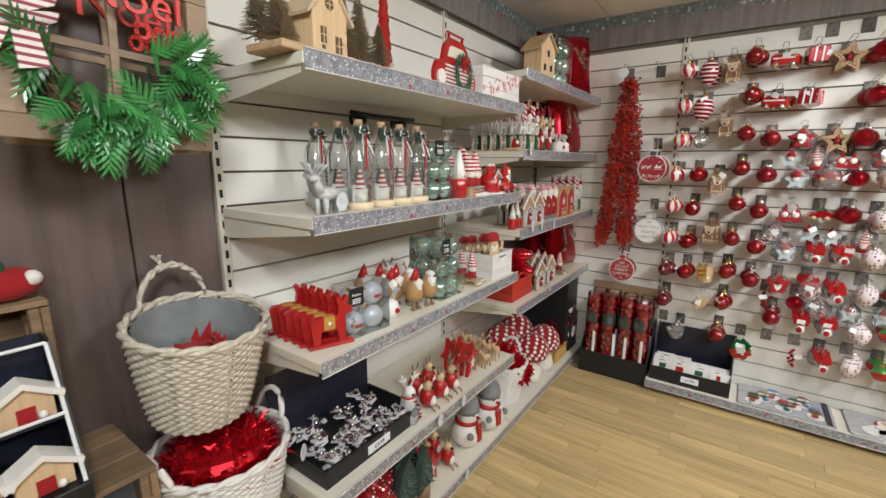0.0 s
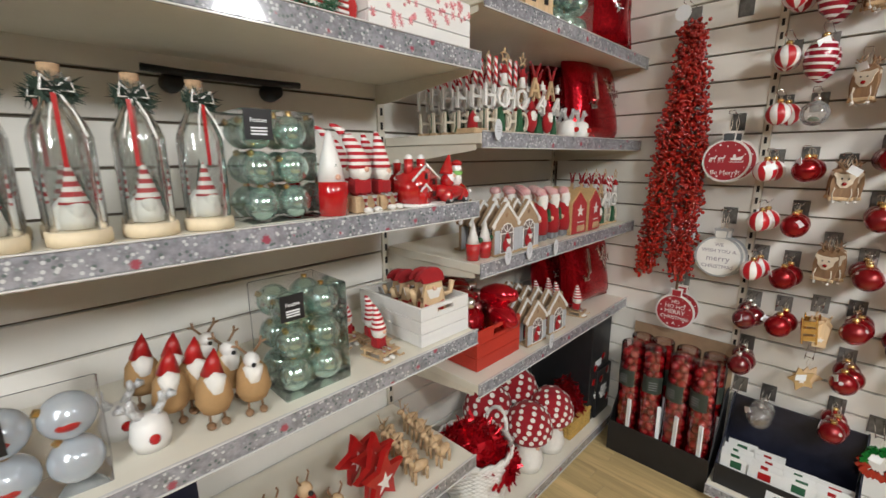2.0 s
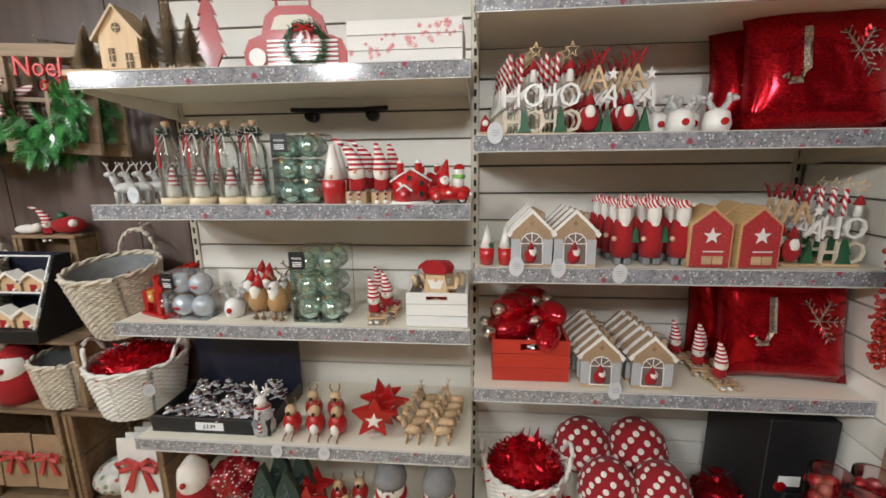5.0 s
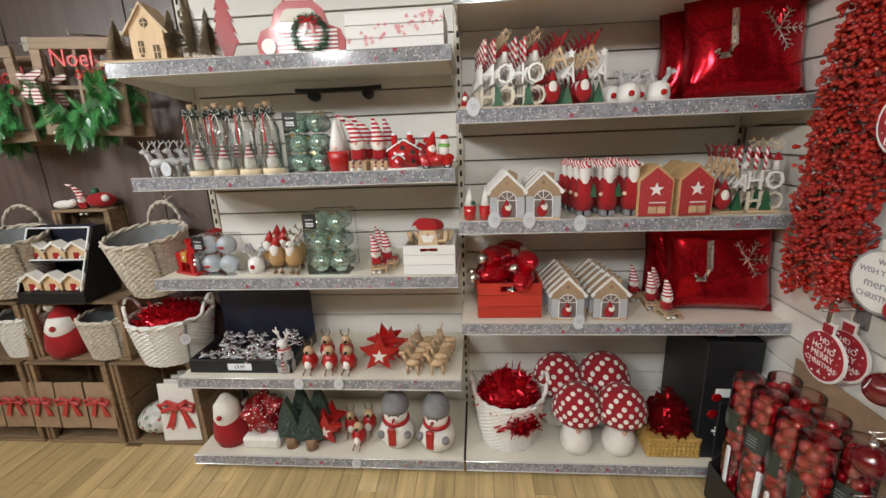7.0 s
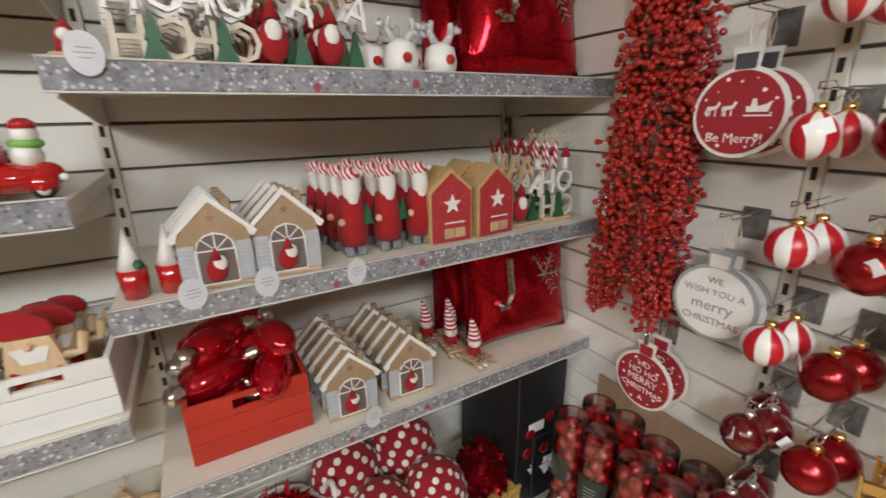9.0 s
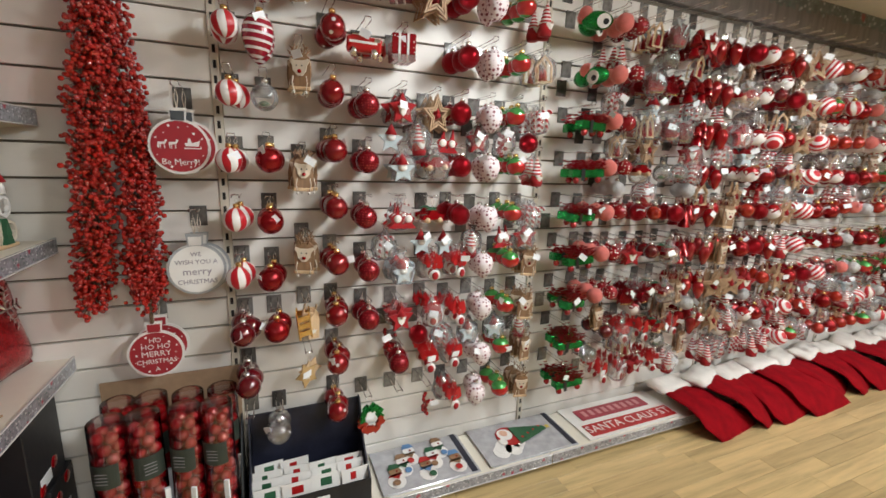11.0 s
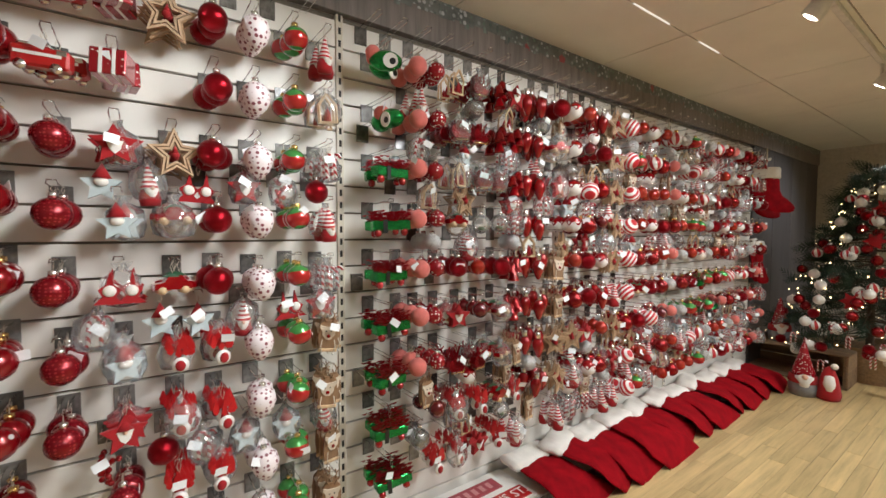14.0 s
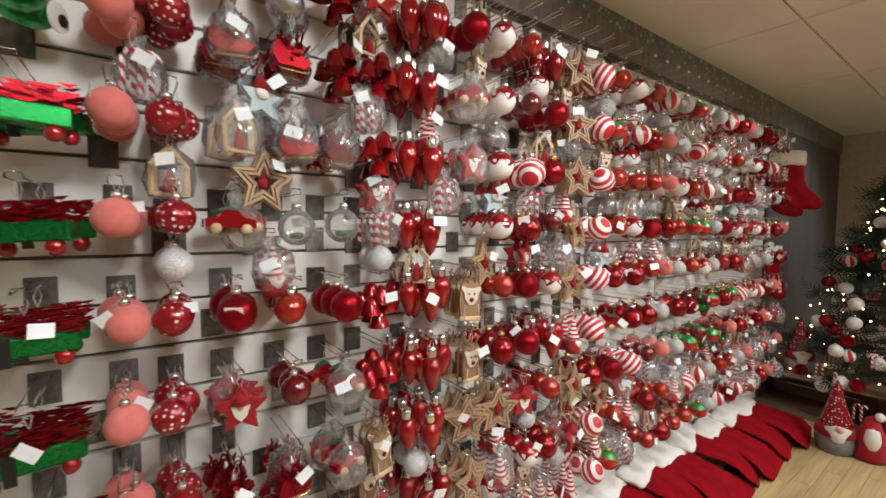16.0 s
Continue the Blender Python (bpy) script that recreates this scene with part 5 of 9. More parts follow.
# red pots with tall white hats, striped gnomes, red house, red car
pot = fig("gnome_pot", [(lathe([(0, 0), (0.036, 0), (0.040, 0.075), (0.036, 0.078), (0, 0.078)], 18), M_CER, True), (lathe([(0, 0.076), (0.032, 0.076), (0.024, 0.12), (0.008, 0.185), (0, 0.195)], 14), M_WHITE, True), (slab([(-0.014, 0.082), (0.014, 0.082), (0, 0.118)], 0.05, "yz"), M_GREEN, False), (ball((0.030, 0, 0.088), 0.007, 8), M_SKIN, True)], "red ceramic gnome pot with a tall white hat", "figurine", "red gnome pots")
put(pot, 0.40, -0.455, TOPA[1] + 0.001)
put(copy_thing(pot, Matrix()), 0.30, -0.47, TOPA[1] + 0.001, 20)


def sitting_gnome(s=1.0, lean=1.0):
    hat = bmesh.new()
    bm_tube(hat, [(0.002, -0.075 * (k / 8) ** 1.7 * lean, 0.108 + 0.118 * (k / 8) - 0.020 * (k / 8) ** 4) for k in range(9)], 0.029, 12, 0.004)
    out = [(box((-0.022, -0.024, 0.04), (0.022, 0.024, 0.085), 0.008), M_FELT, False), (ball((0.004, 0, 0.100), 0.028, 12), M_WFELT, True), (ball((0.030, 0, 0.104), 0.007, 8), M_SKIN, True), (hat, M_STRIPEK, True)]
    for sy in (-1, 1):
        out.append((tube([(0.018, sy * 0.013, 0.045), (0.040, sy * 0.014, 0.040), (0.044, sy * 0.014, 0.006)], 0.007, 8), M_STRIPEK, True))
        out.append((ball((0.050, sy * 0.014, 0.008), 0.010, 8, (1.5, 1, 0.8)), M_WFELT, True))
    out.append((box((-0.030, -0.034, 0.0), (0.030, 0.034, 0.040), 0.003), M_NATURAL, False))
    return [(moved(b, Matrix.Scale(s, 4)), m, k) for b, m, k in out]


sg = fig("sitting_gnome", sitting_gnome(), "sitting gnome with striped hat and dangling striped legs", "figurine", "sitting gnomes")
put(sg, 0.40, -0.375, TOPA[1] + 0.001)
sg2 = fig("sitting_gnome", sitting_gnome(0.95, 0.25), "sitting gnome with an upright striped hat", "figurine", "sitting gnomes")
put(sg2, 0.385, -0.300, TOPA[1] + 0.001, 10)
put(copy_thing(sg2, Matrix()), 0.30, -0.275, TOPA[1] + 0.001, -10)
put(copy_thing(sg, Matrix()), 0.29, -0.36, TOPA[1] + 0.001, 8)
wins = bmesh.new()
for y, z in ((-0.03, 0.045), (0.03, 0.03), (0.03, 0.06), (-0.005, 0.075)):
    bm_box(wins, (0.0345, y - 0.006, z - 0.007), (0.0355, y + 0.006, z + 0.007))


def soft_bevel(b, r, n=3):
    """Rounds every edge of a mesh, like thick glaze."""
    bmesh.ops.bevel(b, geom=b.edges[:], offset=r, segments=n, affect="EDGES", clamp_overlap=True)
    return b


def snow_cap(points, r, seed):
    """A run of melted-looking snow lumps."""
    rn_ = random.Random(seed)
    b = bmesh.new()
    for p, q in zip(points, points[1:]):
        for k in range(5):
            c = Vector(p).lerp(Vector(q), k / 4)
            bm_ball(b, tuple(c + Vector((0, 0, rn_.uniform(-0.002, 0.001)))), r * rn_.uniform(0.35, 0.60), 8)
        bm_tube(b, [p, q], r * 0.42, 8)
    return b


def ceramic_house(label, s=1.0):
    W, E, H, D = 0.105, 0.070, 0.098, 0.070
    snow = snow_cap([(0.034, -0.056, E - 0.002), (0.034, 0, H + 0.004), (0.034, 0.056, E - 0.002)], 0.0065, 3)
    porch = snow_cap([(0.046, -0.040, 0.042), (0.046, -0.020, 0.056), (0.046, 0.0, 0.042)], 0.005, 5)
    foot = snow_cap([(0.046, -0.055, 0.006), (0.048, 0.055, 0.006)], 0.010, 7)
    top = bmesh.new()
    for y in (-0.028, 0.024):
        bm_ball(top, (0.0, y, 0.117), 0.010, 10)
    bits = [(soft_bevel(gable(W, H, D, E, (0, 0, 0.004)), 0.008), M_CER, True), (wins, M_BLK, False), (snow, M_WHITE, True), (porch, M_WHITE, True), (foot, M_WHITE, True), (top, M_WHITE, True),
            (soft_bevel(box((-0.010, -0.038, 0.070), (0.010, -0.018, 0.120)), 0.004), M_CER, True), (soft_bevel(box((-0.010, 0.014, 0.070), (0.010, 0.034, 0.120)), 0.004), M_CER, True),
            (soft_bevel(gable(0.036, 0.050, 0.024, 0.038, (0.036, -0.020, 0.004)), 0.004), M_CER, True), (soft_bevel(box((-0.042, -0.060, 0), (0.052, 0.060, 0.009)), 0.004), M_WHITE, True)]
    return fig("ceramic_house", [(moved(b, Matrix.Scale(s, 4)), m, k) for b, m, k in bits], label, "figurine", "ceramic houses")


put(ceramic_house("red glazed ceramic house with snow on its roof", 1.1), 0.41, -0.200, TOPA[1] + 0.001, 12)
wins = bmesh.new()
for y, z in ((-0.03, 0.045), (0.03, 0.03), (0.03, 0.06), (-0.005, 0.075)):
    bm_box(wins, (0.0345, y - 0.006, z - 0.007), (0.0362, y + 0.006, z + 0.007))
put(ceramic_house("red glazed ceramic house standing behind its twin", 1.0), 0.30, -0.150, TOPA[1] + 0.001, 8)


def ceramic_car(label):
    wheels, hubs, trim_ = bmesh.new(), bmesh.new(), bmesh.new()
    for y in (-0.036, 0.036):
        bm_tube(wheels, [(-0.030, y, 0.0135), (0.031, y, 0.0135)], 0.0135, 14)
        bm_tube(hubs, [(0.0312, y, 0.0135), (0.0330, y, 0.0135)], 0.007, 10)
    bm_ball(trim_, (0.026, 0.062, 0.030), 0.006, 8)
    body = ball((0, 0.002, 0.030), 0.030, 16, (1.05, 2.1, 0.75))
    bonnet = ball((0, 0.040, 0.034), 0.022, 14, (1.1, 1.1, 0.85))
    boot = ball((0, -0.040, 0.034), 0.022, 14, (1.15, 1.0, 0.85))
    fenders = bmesh.new()
    for y in (-0.036, 0.036):
        bm_ball(fenders, (0.016, y, 0.022), 0.020, 12)
    return fig("ceramic_car", [(body, M_CER, True), (bonnet, M_CER, True), (boot, M_CER, True), (fenders, M_CER, True), (wheels, M_BLK, True), (hubs, M_WHITE, True), (trim_, M_WHITE, True),
        (ball((0.004, -0.016, 0.060), 0.020, 12), M_CER, True), (ball((0.014, -0.014, 0.068), 0.014, 10, (0.9, 1, 1.2)), M_WHITE, True), (ball((0.026, -0.014, 0.074), 0.005, 8), M_SKIN, True),
        (moved(lathe([(0, 0.0), (0.020, 0.0), (0.019, 0.008), (0.010, 0.034), (0.003, 0.052), (0, 0.054)], 12), Matrix.Translation((0.002, -0.018, 0.076)) @ Matrix.Rotation(radians(-14), 4, "X")), M_CER, True),
        (ball((0.0, 0.026, 0.062), 0.020, 12), M_WHITE, True), (ball((0.002, 0.030, 0.092), 0.016, 12), M_WHITE, True), (lathe([(0.012, 0.070), (0.020, 0.076), (0.020, 0.082), (0.013, 0.086)], 12, (0, 0.029, 0)), plain("lime scarf", (0.20, 0.45, 0.10), 0.6), True),
        (lathe([(0, 0.102), (0.016, 0.100), (0.015, 0.108), (0.008, 0.114), (0, 0.115)], 12, (0.002, 0.030, 0)), M_CER, True)], label, "figurine")


put(ceramic_car("red ceramic car carrying a gnome and a snowman"), 0.42, -0.076, TOPA[1] + 0.001, 8).scale = (1.08, 1.08, 1.08)

# third shelf of the first bay
rd = bmesh.new()
bm_slab(rd, [(-0.055, 0.012), (-0.035, 0.012), (-0.030, 0.05), (0.020, 0.05), (0.025, 0.012), (0.045, 0.012), (0.046, 0.095), (0.066, 0.10), (0.070, 0.118), (0.050, 0.128), (0.062, 0.150), (0.05, 0.155), (0.04, 0.138), (0.03, 0.158), (0.018, 0.15), (0.026, 0.125), (0.022, 0.096), (-0.05, 0.094), (-0.062, 0.085)], 0.020, "xz")
reddeer = fig("felt_reindeer", [(rd, M_REDP, False), (box((-0.07, -0.016, 0), (0.07, 0.016, 0.012), 0.002), M_REDP, False), (box((-0.022, -0.0125, 0.055), (0.012, 0.0125, 0.096)), plain("ochre felt", (0.48, 0.25, 0.05), 0.85), False), (slab(star_outline(0.008), 0.027, "xz", (-0.005, 0, 0.075)), M_WHITE, False), (ball((0.070, -0.012, 0.070), 0.007, 8), M_SILV, True), (ball((0.068, -0.014, 0.052), 0.007, 8), M_SILV, True)], "red cut-out reindeer with an ochre blanket and bells", "figurine", "red reindeer row")
for i in range(6):
    o = reddeer if i == 0 else copy_thing(reddeer, Matrix())
    put(o, 0.395 - 0.040 * i, -1.155 - 0.004 * (i % 2), TOPA[2] + 0.001, 68)
pb = bauble_box("clear box of four pearl white baubles with red cars", 2, 2, 0.040, M_PEARL, False)
for i, j in ((0, 0), (0, 1), (1, 1)):
    b = bmesh.new()
    y, z = (i - 0.5) * 0.0824, 0.041 + j * 0.0824
    bm_ball(b, (0.074, y, z - 0.004), 0.015, 8, (0.5, 1.2, 0.6))
    part("bauble_picture", b, M_REDP, pb, "small red car picture")
put(pb, 0.345, -1.010, TOPA[2] + 0.001, -6)
wrd = fig("ceramic_reindeer", [(lathe([(0, 0), (0.030, 0), (0.036, 0.025), (0.030, 0.055), (0.012, 0.066), (0, 0.067)], 16), M_WHITE, True), (ball((0.036, 0, 0.030), 0.010, 10), M_CER, True)] + [(tube(p, 0.009, 6, 0.005), M_WGLIT, True) for s in (-1, 1) for p in ([(0, s * 0.012, 0.062), (0, s * 0.028, 0.085), (0, s * 0.044, 0.100)], [(0, s * 0.028, 0.085), (0.004, s * 0.024, 0.105)], [(0, s * 0.036, 0.092), (0.004, s * 0.050, 0.092)])], "white ceramic reindeer head with a red nose and antlers", "figurine", "white reindeer heads")
put(wrd, 0.375, -0.865, TOPA[2] + 0.001)
put(copy_thing(wrd, Matrix()), 0.29, -0.90, TOPA[2] + 0.001, 10)


def bird(hat, antlers=False):
    out = [(lathe([(0, 0.035), (0.026, 0.038), (0.036, 0.06), (0.030, 0.10), (0.014, 0.125), (0, 0.128)], 14), M_TAN, True), (moved(lathe([(0, 0.07), (0.014, 0.085), (0.020, 0.115), (0, 0.13)], 10), Matrix.Translation((0.020, 0, 0))), M_WFELT, True)]
    for s in (-1, 1):
        out.append((tube([(0, s * 0.013, 0.038), (0.004, s * 0.014, 0.008)], 0.0028, 6), M_WOODD, True))
        out.append((ball((0.008, s * 0.014, 0.007), 0.010, 8, (1.4, 0.9, 0.7)), M_WOODD, True))
    if hat:
        out.append((moved(lathe([(0, 0), (0.022, 0), (0.012, 0.03), (0, 0.055)], 12), Matrix.Translation((0.004, 0, 0.118)) @ Matrix.Rotation(radians(-10), 4, "X")), M_REDP, True))
    if antlers:
        out.append((ball((0.012, 0, 0.128), 0.018, 10, (1.4, 0.9, 0.9)), M_WHITE, True))
        out.append((ball((0.036, 0, 0.126), 0.005, 6), M_BLK, True))
        for s in (-1, 1):
            out.append((tube([(0, s * 0.008, 0.14), (0, s * 0.022, 0.158), (0, s * 0.024, 0.172)], 0.003, 5), M_WOODD, True))
            out.append((tube([(0, s * 0.022, 0.158), (0, s * 0.034, 0.162)], 0.0025, 5), M_WOODD, True))
    return out


bs = fig("santa_bird", bird(True), "tan wooden santa figure with a red hat on wire legs", "figurine", "santa figures")
for i, (x, y, r) in enumerate(((0.40, -0.755, 0), (0.31, -0.765, 10), (0.33, -0.815, -10), (0.25, -0.79, 5), (0.21, -0.84, 0))):
    put(bs if i == 0 else copy_thing(bs, Matrix()), x, y, TOPA[2] + 0.001, r)
br = fig("reindeer_bird", bird(False, True), "tan wooden reindeer figure with white head on wire legs", "figurine", "reindeer figures")
for i, (x, y, r) in enumerate(((0.41, -0.680, -12), (0.32, -0.700, 8), (0.23, -0.715, 0))):
    put(br if i == 0 else copy_thing(br, Matrix()), x, y, TOPA[2] + 0.001, r)
put(bauble_box("clear box of six sea-green baubles with a black label", 2, 3, 0.040), 0.265, -0.535, TOPA[2] + 0.001)


def sled_gnome():
    sl = bmesh.new()
    for y in (-0.034, 0.034):
        bm_tube(sl, [(-0.06, y, 0.006), (0.05, y, 0.006), (0.068, y, 0.018)], 0.004, 6)
        for x in (-0.04, 0.03):
            bm_box(sl, (x - 0.004, y - 0.004, 0.006), (x + 0.004, y + 0.004, 0.026))
    for k in range(4):
        bm_box(sl, (-0.058 + k * 0.028, -0.040, 0.026), (-0.036 + k * 0.028, 0.040, 0.032), 0.001)
    out = [(sl, M_NATURAL, False)]
    out += [(moved(b, Matrix.Translation((0.0, -0.012, 0.005)) @ Matrix.Scale(0.9, 4)), m, k) for b, m, k in sitting_gnome(1.0, 0.3)[:8]]
    out.append((box((-0.05, 0.008, 0.032), (-0.01, 0.036, 0.052), 0.003), M_SPECK, False))
    return out


sgn = fig("sled_gnome", sled_gnome(), "striped-hat gnome sitting on a wooden sledge with a parcel", "figurine", "sledge gnomes")
for i, (x, y, z, r) in enumerate(((0.40, -0.330, TOPA[2], 10), (0.33, -0.30, TOPA[2], -5), (0.26, -0.345, TOPA[2], 0), (0.40, 0.825, TOPB[3], 12), (0.31, 0.80, TOPB[3], -8), (0.22, 0.76, TOPB[3], 0), (0.24, 0.84, TOPB[3], 6))):
    put(sgn if i == 0 else copy_thing(sgn, Matrix()), x, y, z + 0.001, r, s=0.84)
put(tray("white_crate", 0.205, 0.30, 0.120, M_WHITEWASH, "white painted wooden crate with a hand hole"), 0.145, -0.118, TOPA[2] + 0.001)


def wood_santa():
    return [(slab([(-0.03, 0), (0.03, 0), (0.042, 0.05), (0.034, 0.10), (0.026, 0.135), (-0.026, 0.135), (-0.034, 0.10), (-0.042, 0.05)], 0.010, "yz"), M_WOODL, False), (slab([(-0.032, 0.126), (0.03, 0.126), (0.033, 0.136), (0.028, 0.150), (0.014, 0.162), (-0.006, 0.166), (-0.028, 0.164), (-0.046, 0.152), (-0.052, 0.138), (-0.040, 0.142)], 0.013, "yz", (0, 0, 0.012)), M_FELT, False), (slab([(-0.024, 0.12), (0.024, 0.12), (0.014, 0.095), (-0.014, 0.095)], 0.014, "yz"), M_WFELT, False), (slab([(0.0, 0.07), (0.03, 0.085), (0.03, 0.055)], 0.014, "yz"), M_REDP, False), (slab([(0.0, 0.07), (-0.03, 0.085), (-0.03, 0.055)], 0.014, "yz"), M_REDP, False), (ball((0.008, 0, 0.122), 0.006, 8), M_SKIN, True)] + [(tube([(0, s * 0.035, 0.095), (0, s * 0.058, 0.10), (0, s * 0.066, 0.13)], 0.008, 6), M_WOODL, True) for s in (-1, 1)]


wsn = fig("wooden_santa", wood_santa(), "pale wooden santa cut-out with a red hat standing in the crate", "figurine", "wooden santas")
for i in range(4):
    put(wsn if i == 0 else copy_thing(wsn, Matrix()), 0.395 - 0.06 * i, -0.125 + 0.02 * (i % 2), TOPA[2] + 0.010, 6 * (i % 3) - 6, 0, 0, 1.18 - 0.08 * i)

# fourth shelf of the first bay
bx = thing("display_box", "black display box of silver charms with a raised dark card back", "display box")
part("tray", box((0, -0.235, 0), (0.30, 0.235, 0.008)), BLACK, bx)
part("front", box((0.288, -0.235, 0.008), (0.30, 0.235, 0.062), 0.001), BLACK, bx)
for s in (-1, 1):
    part("side", box((0.010, s * 0.235 - (0.006 if s > 0 else 0), 0.008), (0.288, s * 0.235 + (0.006 if s < 0 else 0), 0.062)), BLACK, bx)
part("header_card", box((0.0, -0.235, 0.008), (0.006, 0.235, 0.29)), M_PRINTBLACK, bx, "dark navy header card")
pt = part("price_ticket", box((0.3005, -0.055, 0.014), (0.302, 0.055, 0.046)), M_TAG, bx, "white price ticket")
words("price", "£3.99", 0.022, M_BLK, pt, pose(0.3024, 0, 0.03, 90, 0, 90))
put(bx, 0.125, -0.990, TOPA[3] + 0.001)
rn = random.Random(15)
cm = fig_mesh("charm", [(slab([(-0.02, -0.012), (0.02, -0.012), (0.028, 0.006), (0.006, 0.016), (-0.02, 0.01)], 0.004, "xy"), plain("pale label card", (0.62, 0.62, 0.66), 0.4), False), (ball((0, 0, 0.010), 0.010, 8), M_SILV, True), (ball((0.018, 0.006, 0.008), 0.008, 8), plain("plum metal", (0.25, 0.14, 0.18), 0.15, metal=0.9), True)])
for i in range(110):
    o = tagged(new("key_charm", cm), "silver charm with a pale card, in a heap", "charm", "silver charms")
    put(o, 0.135 + rn.uniform(0.02, 0.27), -0.990 + rn.uniform(-0.20, 0.20), TOPA[3] + 0.022 + 0.016 * (i % 4), rn.uniform(0, 360), rn.uniform(-25, 25), rn.uniform(-25, 25), rn.uniform(0.7, 1.1))
put(fig("reindeer_ornament", [(lathe([(0, 0), (0.040, 0), (0.042, 0.03), (0.030, 0.09), (0.020, 0.115), (0, 0.12)], 16), M_WGLIT, True), (ball((0.008, 0, 0.128), 0.024, 12), M_WHITE, True), (ball((0.032, 0, 0.126), 0.006, 8), M_BLK, True), (slab(ring_outline(0.018, 12), 0.005, "yz", (0.042, 0, 0.055)), plain("slate panel", (0.2, 0.22, 0.25), 0.5), False), (lathe([(0.026, 0.098), (0.031, 0.104), (0.026, 0.112)], 12), M_STRIPEK, True), (tube([(0.028, 0.01, 0.10), (0.044, 0.020, 0.06), (0.046, 0.024, 0.03)], 0.007, 6), M_STRIPEK, True)] + [(tube(p, 0.006, 6, 0.0025), M_WHITE, True) for s in (-1, 1) for p in ([(0, s * 0.010, 0.145), (0, s * 0.028, 0.175), (0, s * 0.030, 0.205)], [(0, s * 0.028, 0.175), (0.004, s * 0.046, 0.19)], [(0, s * 0.022, 0.165), (0.004, s * 0.014, 0.19)])], "white reindeer figure with antlers and a striped scarf", "figurine"), 0.395, -0.790, TOPA[3] + 0.001, -15)


def robin():
    out = [(ball((0, 0, 0.050), 0.036, 14, (1, 0.95, 1.2)), M_REDP, True), (ball((0.026, 0, 0.042), 0.022, 10, (0.8, 0.8, 1.1)), M_WFELT, True), (ball((0.004, 0, 0.100), 0.022, 12), M_NATURAL, True), (ball((0.028, 0, 0.100), 0.007, 8, (1.6, 1, 1)), M_BLK, True)]
    for s in (-1, 1):
        out.append((tube([(0, s * 0.010, 0.118), (0, s * 0.020, 0.140), (0, s * 0.016, 0.152)], 0.003, 5), M_WOODD, True))
        out.append((tube([(0.02, s * 0.014, 0.02), (0.05, s * 0.016, 0.012), (0.052, s * 0.016, 0.004)], 0.0035, 5), M_WOODD, True))
    return out


rbn = fig("reindeer_robin", robin(), "round red and white reindeer figure with small antlers", "figurine", "round reindeer")
for i, (x, y, z, r) in enumerate(((0.40, -0.675, TOPA[3], 0), (0.40, -0.585, TOPA[3], 8), (0.40, -0.500, TOPA[3], -6), (0.30, -0.63, TOPA[3], 0), (0.30, -0.54, TOPA[3], 12), (0.38, -0.495, TOPA[4], -5), (0.30, -0.555, TOPA[4], 8), (0.28, -0.47, TOPA[4], 0))):
    put(rbn if i == 0 else copy_thing(rbn, Matrix()), x, y, z + 0.001, r)
for y, z in ((-0.70, TOPA[3]), (-0.525, TOPA[3]), (-0.485, TOPA[4])):
    o = thing("shelf_price_tag", "oval white price tag hung at the shelf edge", "price tag")
    oval_tag(o, Matrix())
    put(o, 0.487, y, z - 0.012, 8)
st = fig("wooden_star", [(slab(star_outline(0.085, 0.45), 0.018, "yz", (0, 0, 0.082)), M_REDP, False), (slab(star_outline(0.034, 0.4), 0.020, "yz", (0, 0, 0.072)), M_WHITE, False)], "red wooden star with a smaller white star", "decoration", "red stars")
for i, (x, y, z, r) in enumerate(((0.42, -0.365, TOPA[3], 10), (0.375, -0.345, TOPA[3], 14), (0.33, -0.335, TOPA[3], 5), (0.285, -0.345, TOPA[3], 12), (0.40, -0.660, TOPA[4], 6), (0.35, -0.645, TOPA[4], 14), (0.30, -0.66, TOPA[4], 0))):
    put(st if i == 0 else copy_thing(st, Matrix()), x, y, z + 0.013, r, 9 if i % 2 else -6)
dd = fig("wooden_reindeer", deer_bits(0.95, M_NATURAL), "natural cut wood reindeer standing in a crowd", "figurine", "wooden reindeer")
for i in range(10):
    put(dd if i == 0 else copy_thing(dd, Matrix()), 0.42 - 0.052 * (i // 2), -0.215 + 0.105 * (i % 2) + 0.01 * (i // 2), TOPA[3] + 0.001, -95 + 14 * (i % 3))

# base shelf of the first bay
put(fig("plush_santa", [(lathe([(0, 0), (0.070, 0.004), (0.085, 0.05), (0.078, 0.11), (0.05, 0.18), (0.03, 0.23), (0, 0.26)], 20), M_FELT, True), (moved(lathe([(0, 0.06), (0.045, 0.10), (0.062, 0.15), (0.055, 0.21), (0.02, 0.255), (0, 0.262)], 16), Matrix.Translation((0.018, 0, 0))), M_WFELT, True), (ball((0.082, 0, 0.175), 0.012, 8), M_REDP, True)], "plump plush santa in red with a white beard", "plush toy"), 0.36, -1.125, TOPA[4] + 0.001)
scb = thing("scarf_bundle", "red scarf with white dots on white packs", "textile")
cloth = ball((0, 0, 0.15), 0.085, 28, (0.85, 1.05, 1.1))
for v in cloth.verts:
    fold = 0.016 * math.sin(70 * v.co.y + 40 * v.co.z) + 0.012 * math.sin(95 * v.co.z - 60 * v.co.y + 30 * v.co.x)
    v.co += Vector((v.co.x, v.co.y, v.co.z - 0.15)).normalized() * fold
part("scarf", cloth, M_SPECK, scb, "red dotted fabric", True)
part("pack", box((-0.06, -0.09, 0), (0.08, 0.09, 0.06), 0.012), M_WFELT, scb)
put(scb, 0.35, -0.955, TOPA[4] + 0.001)
rn = random.Random(31)
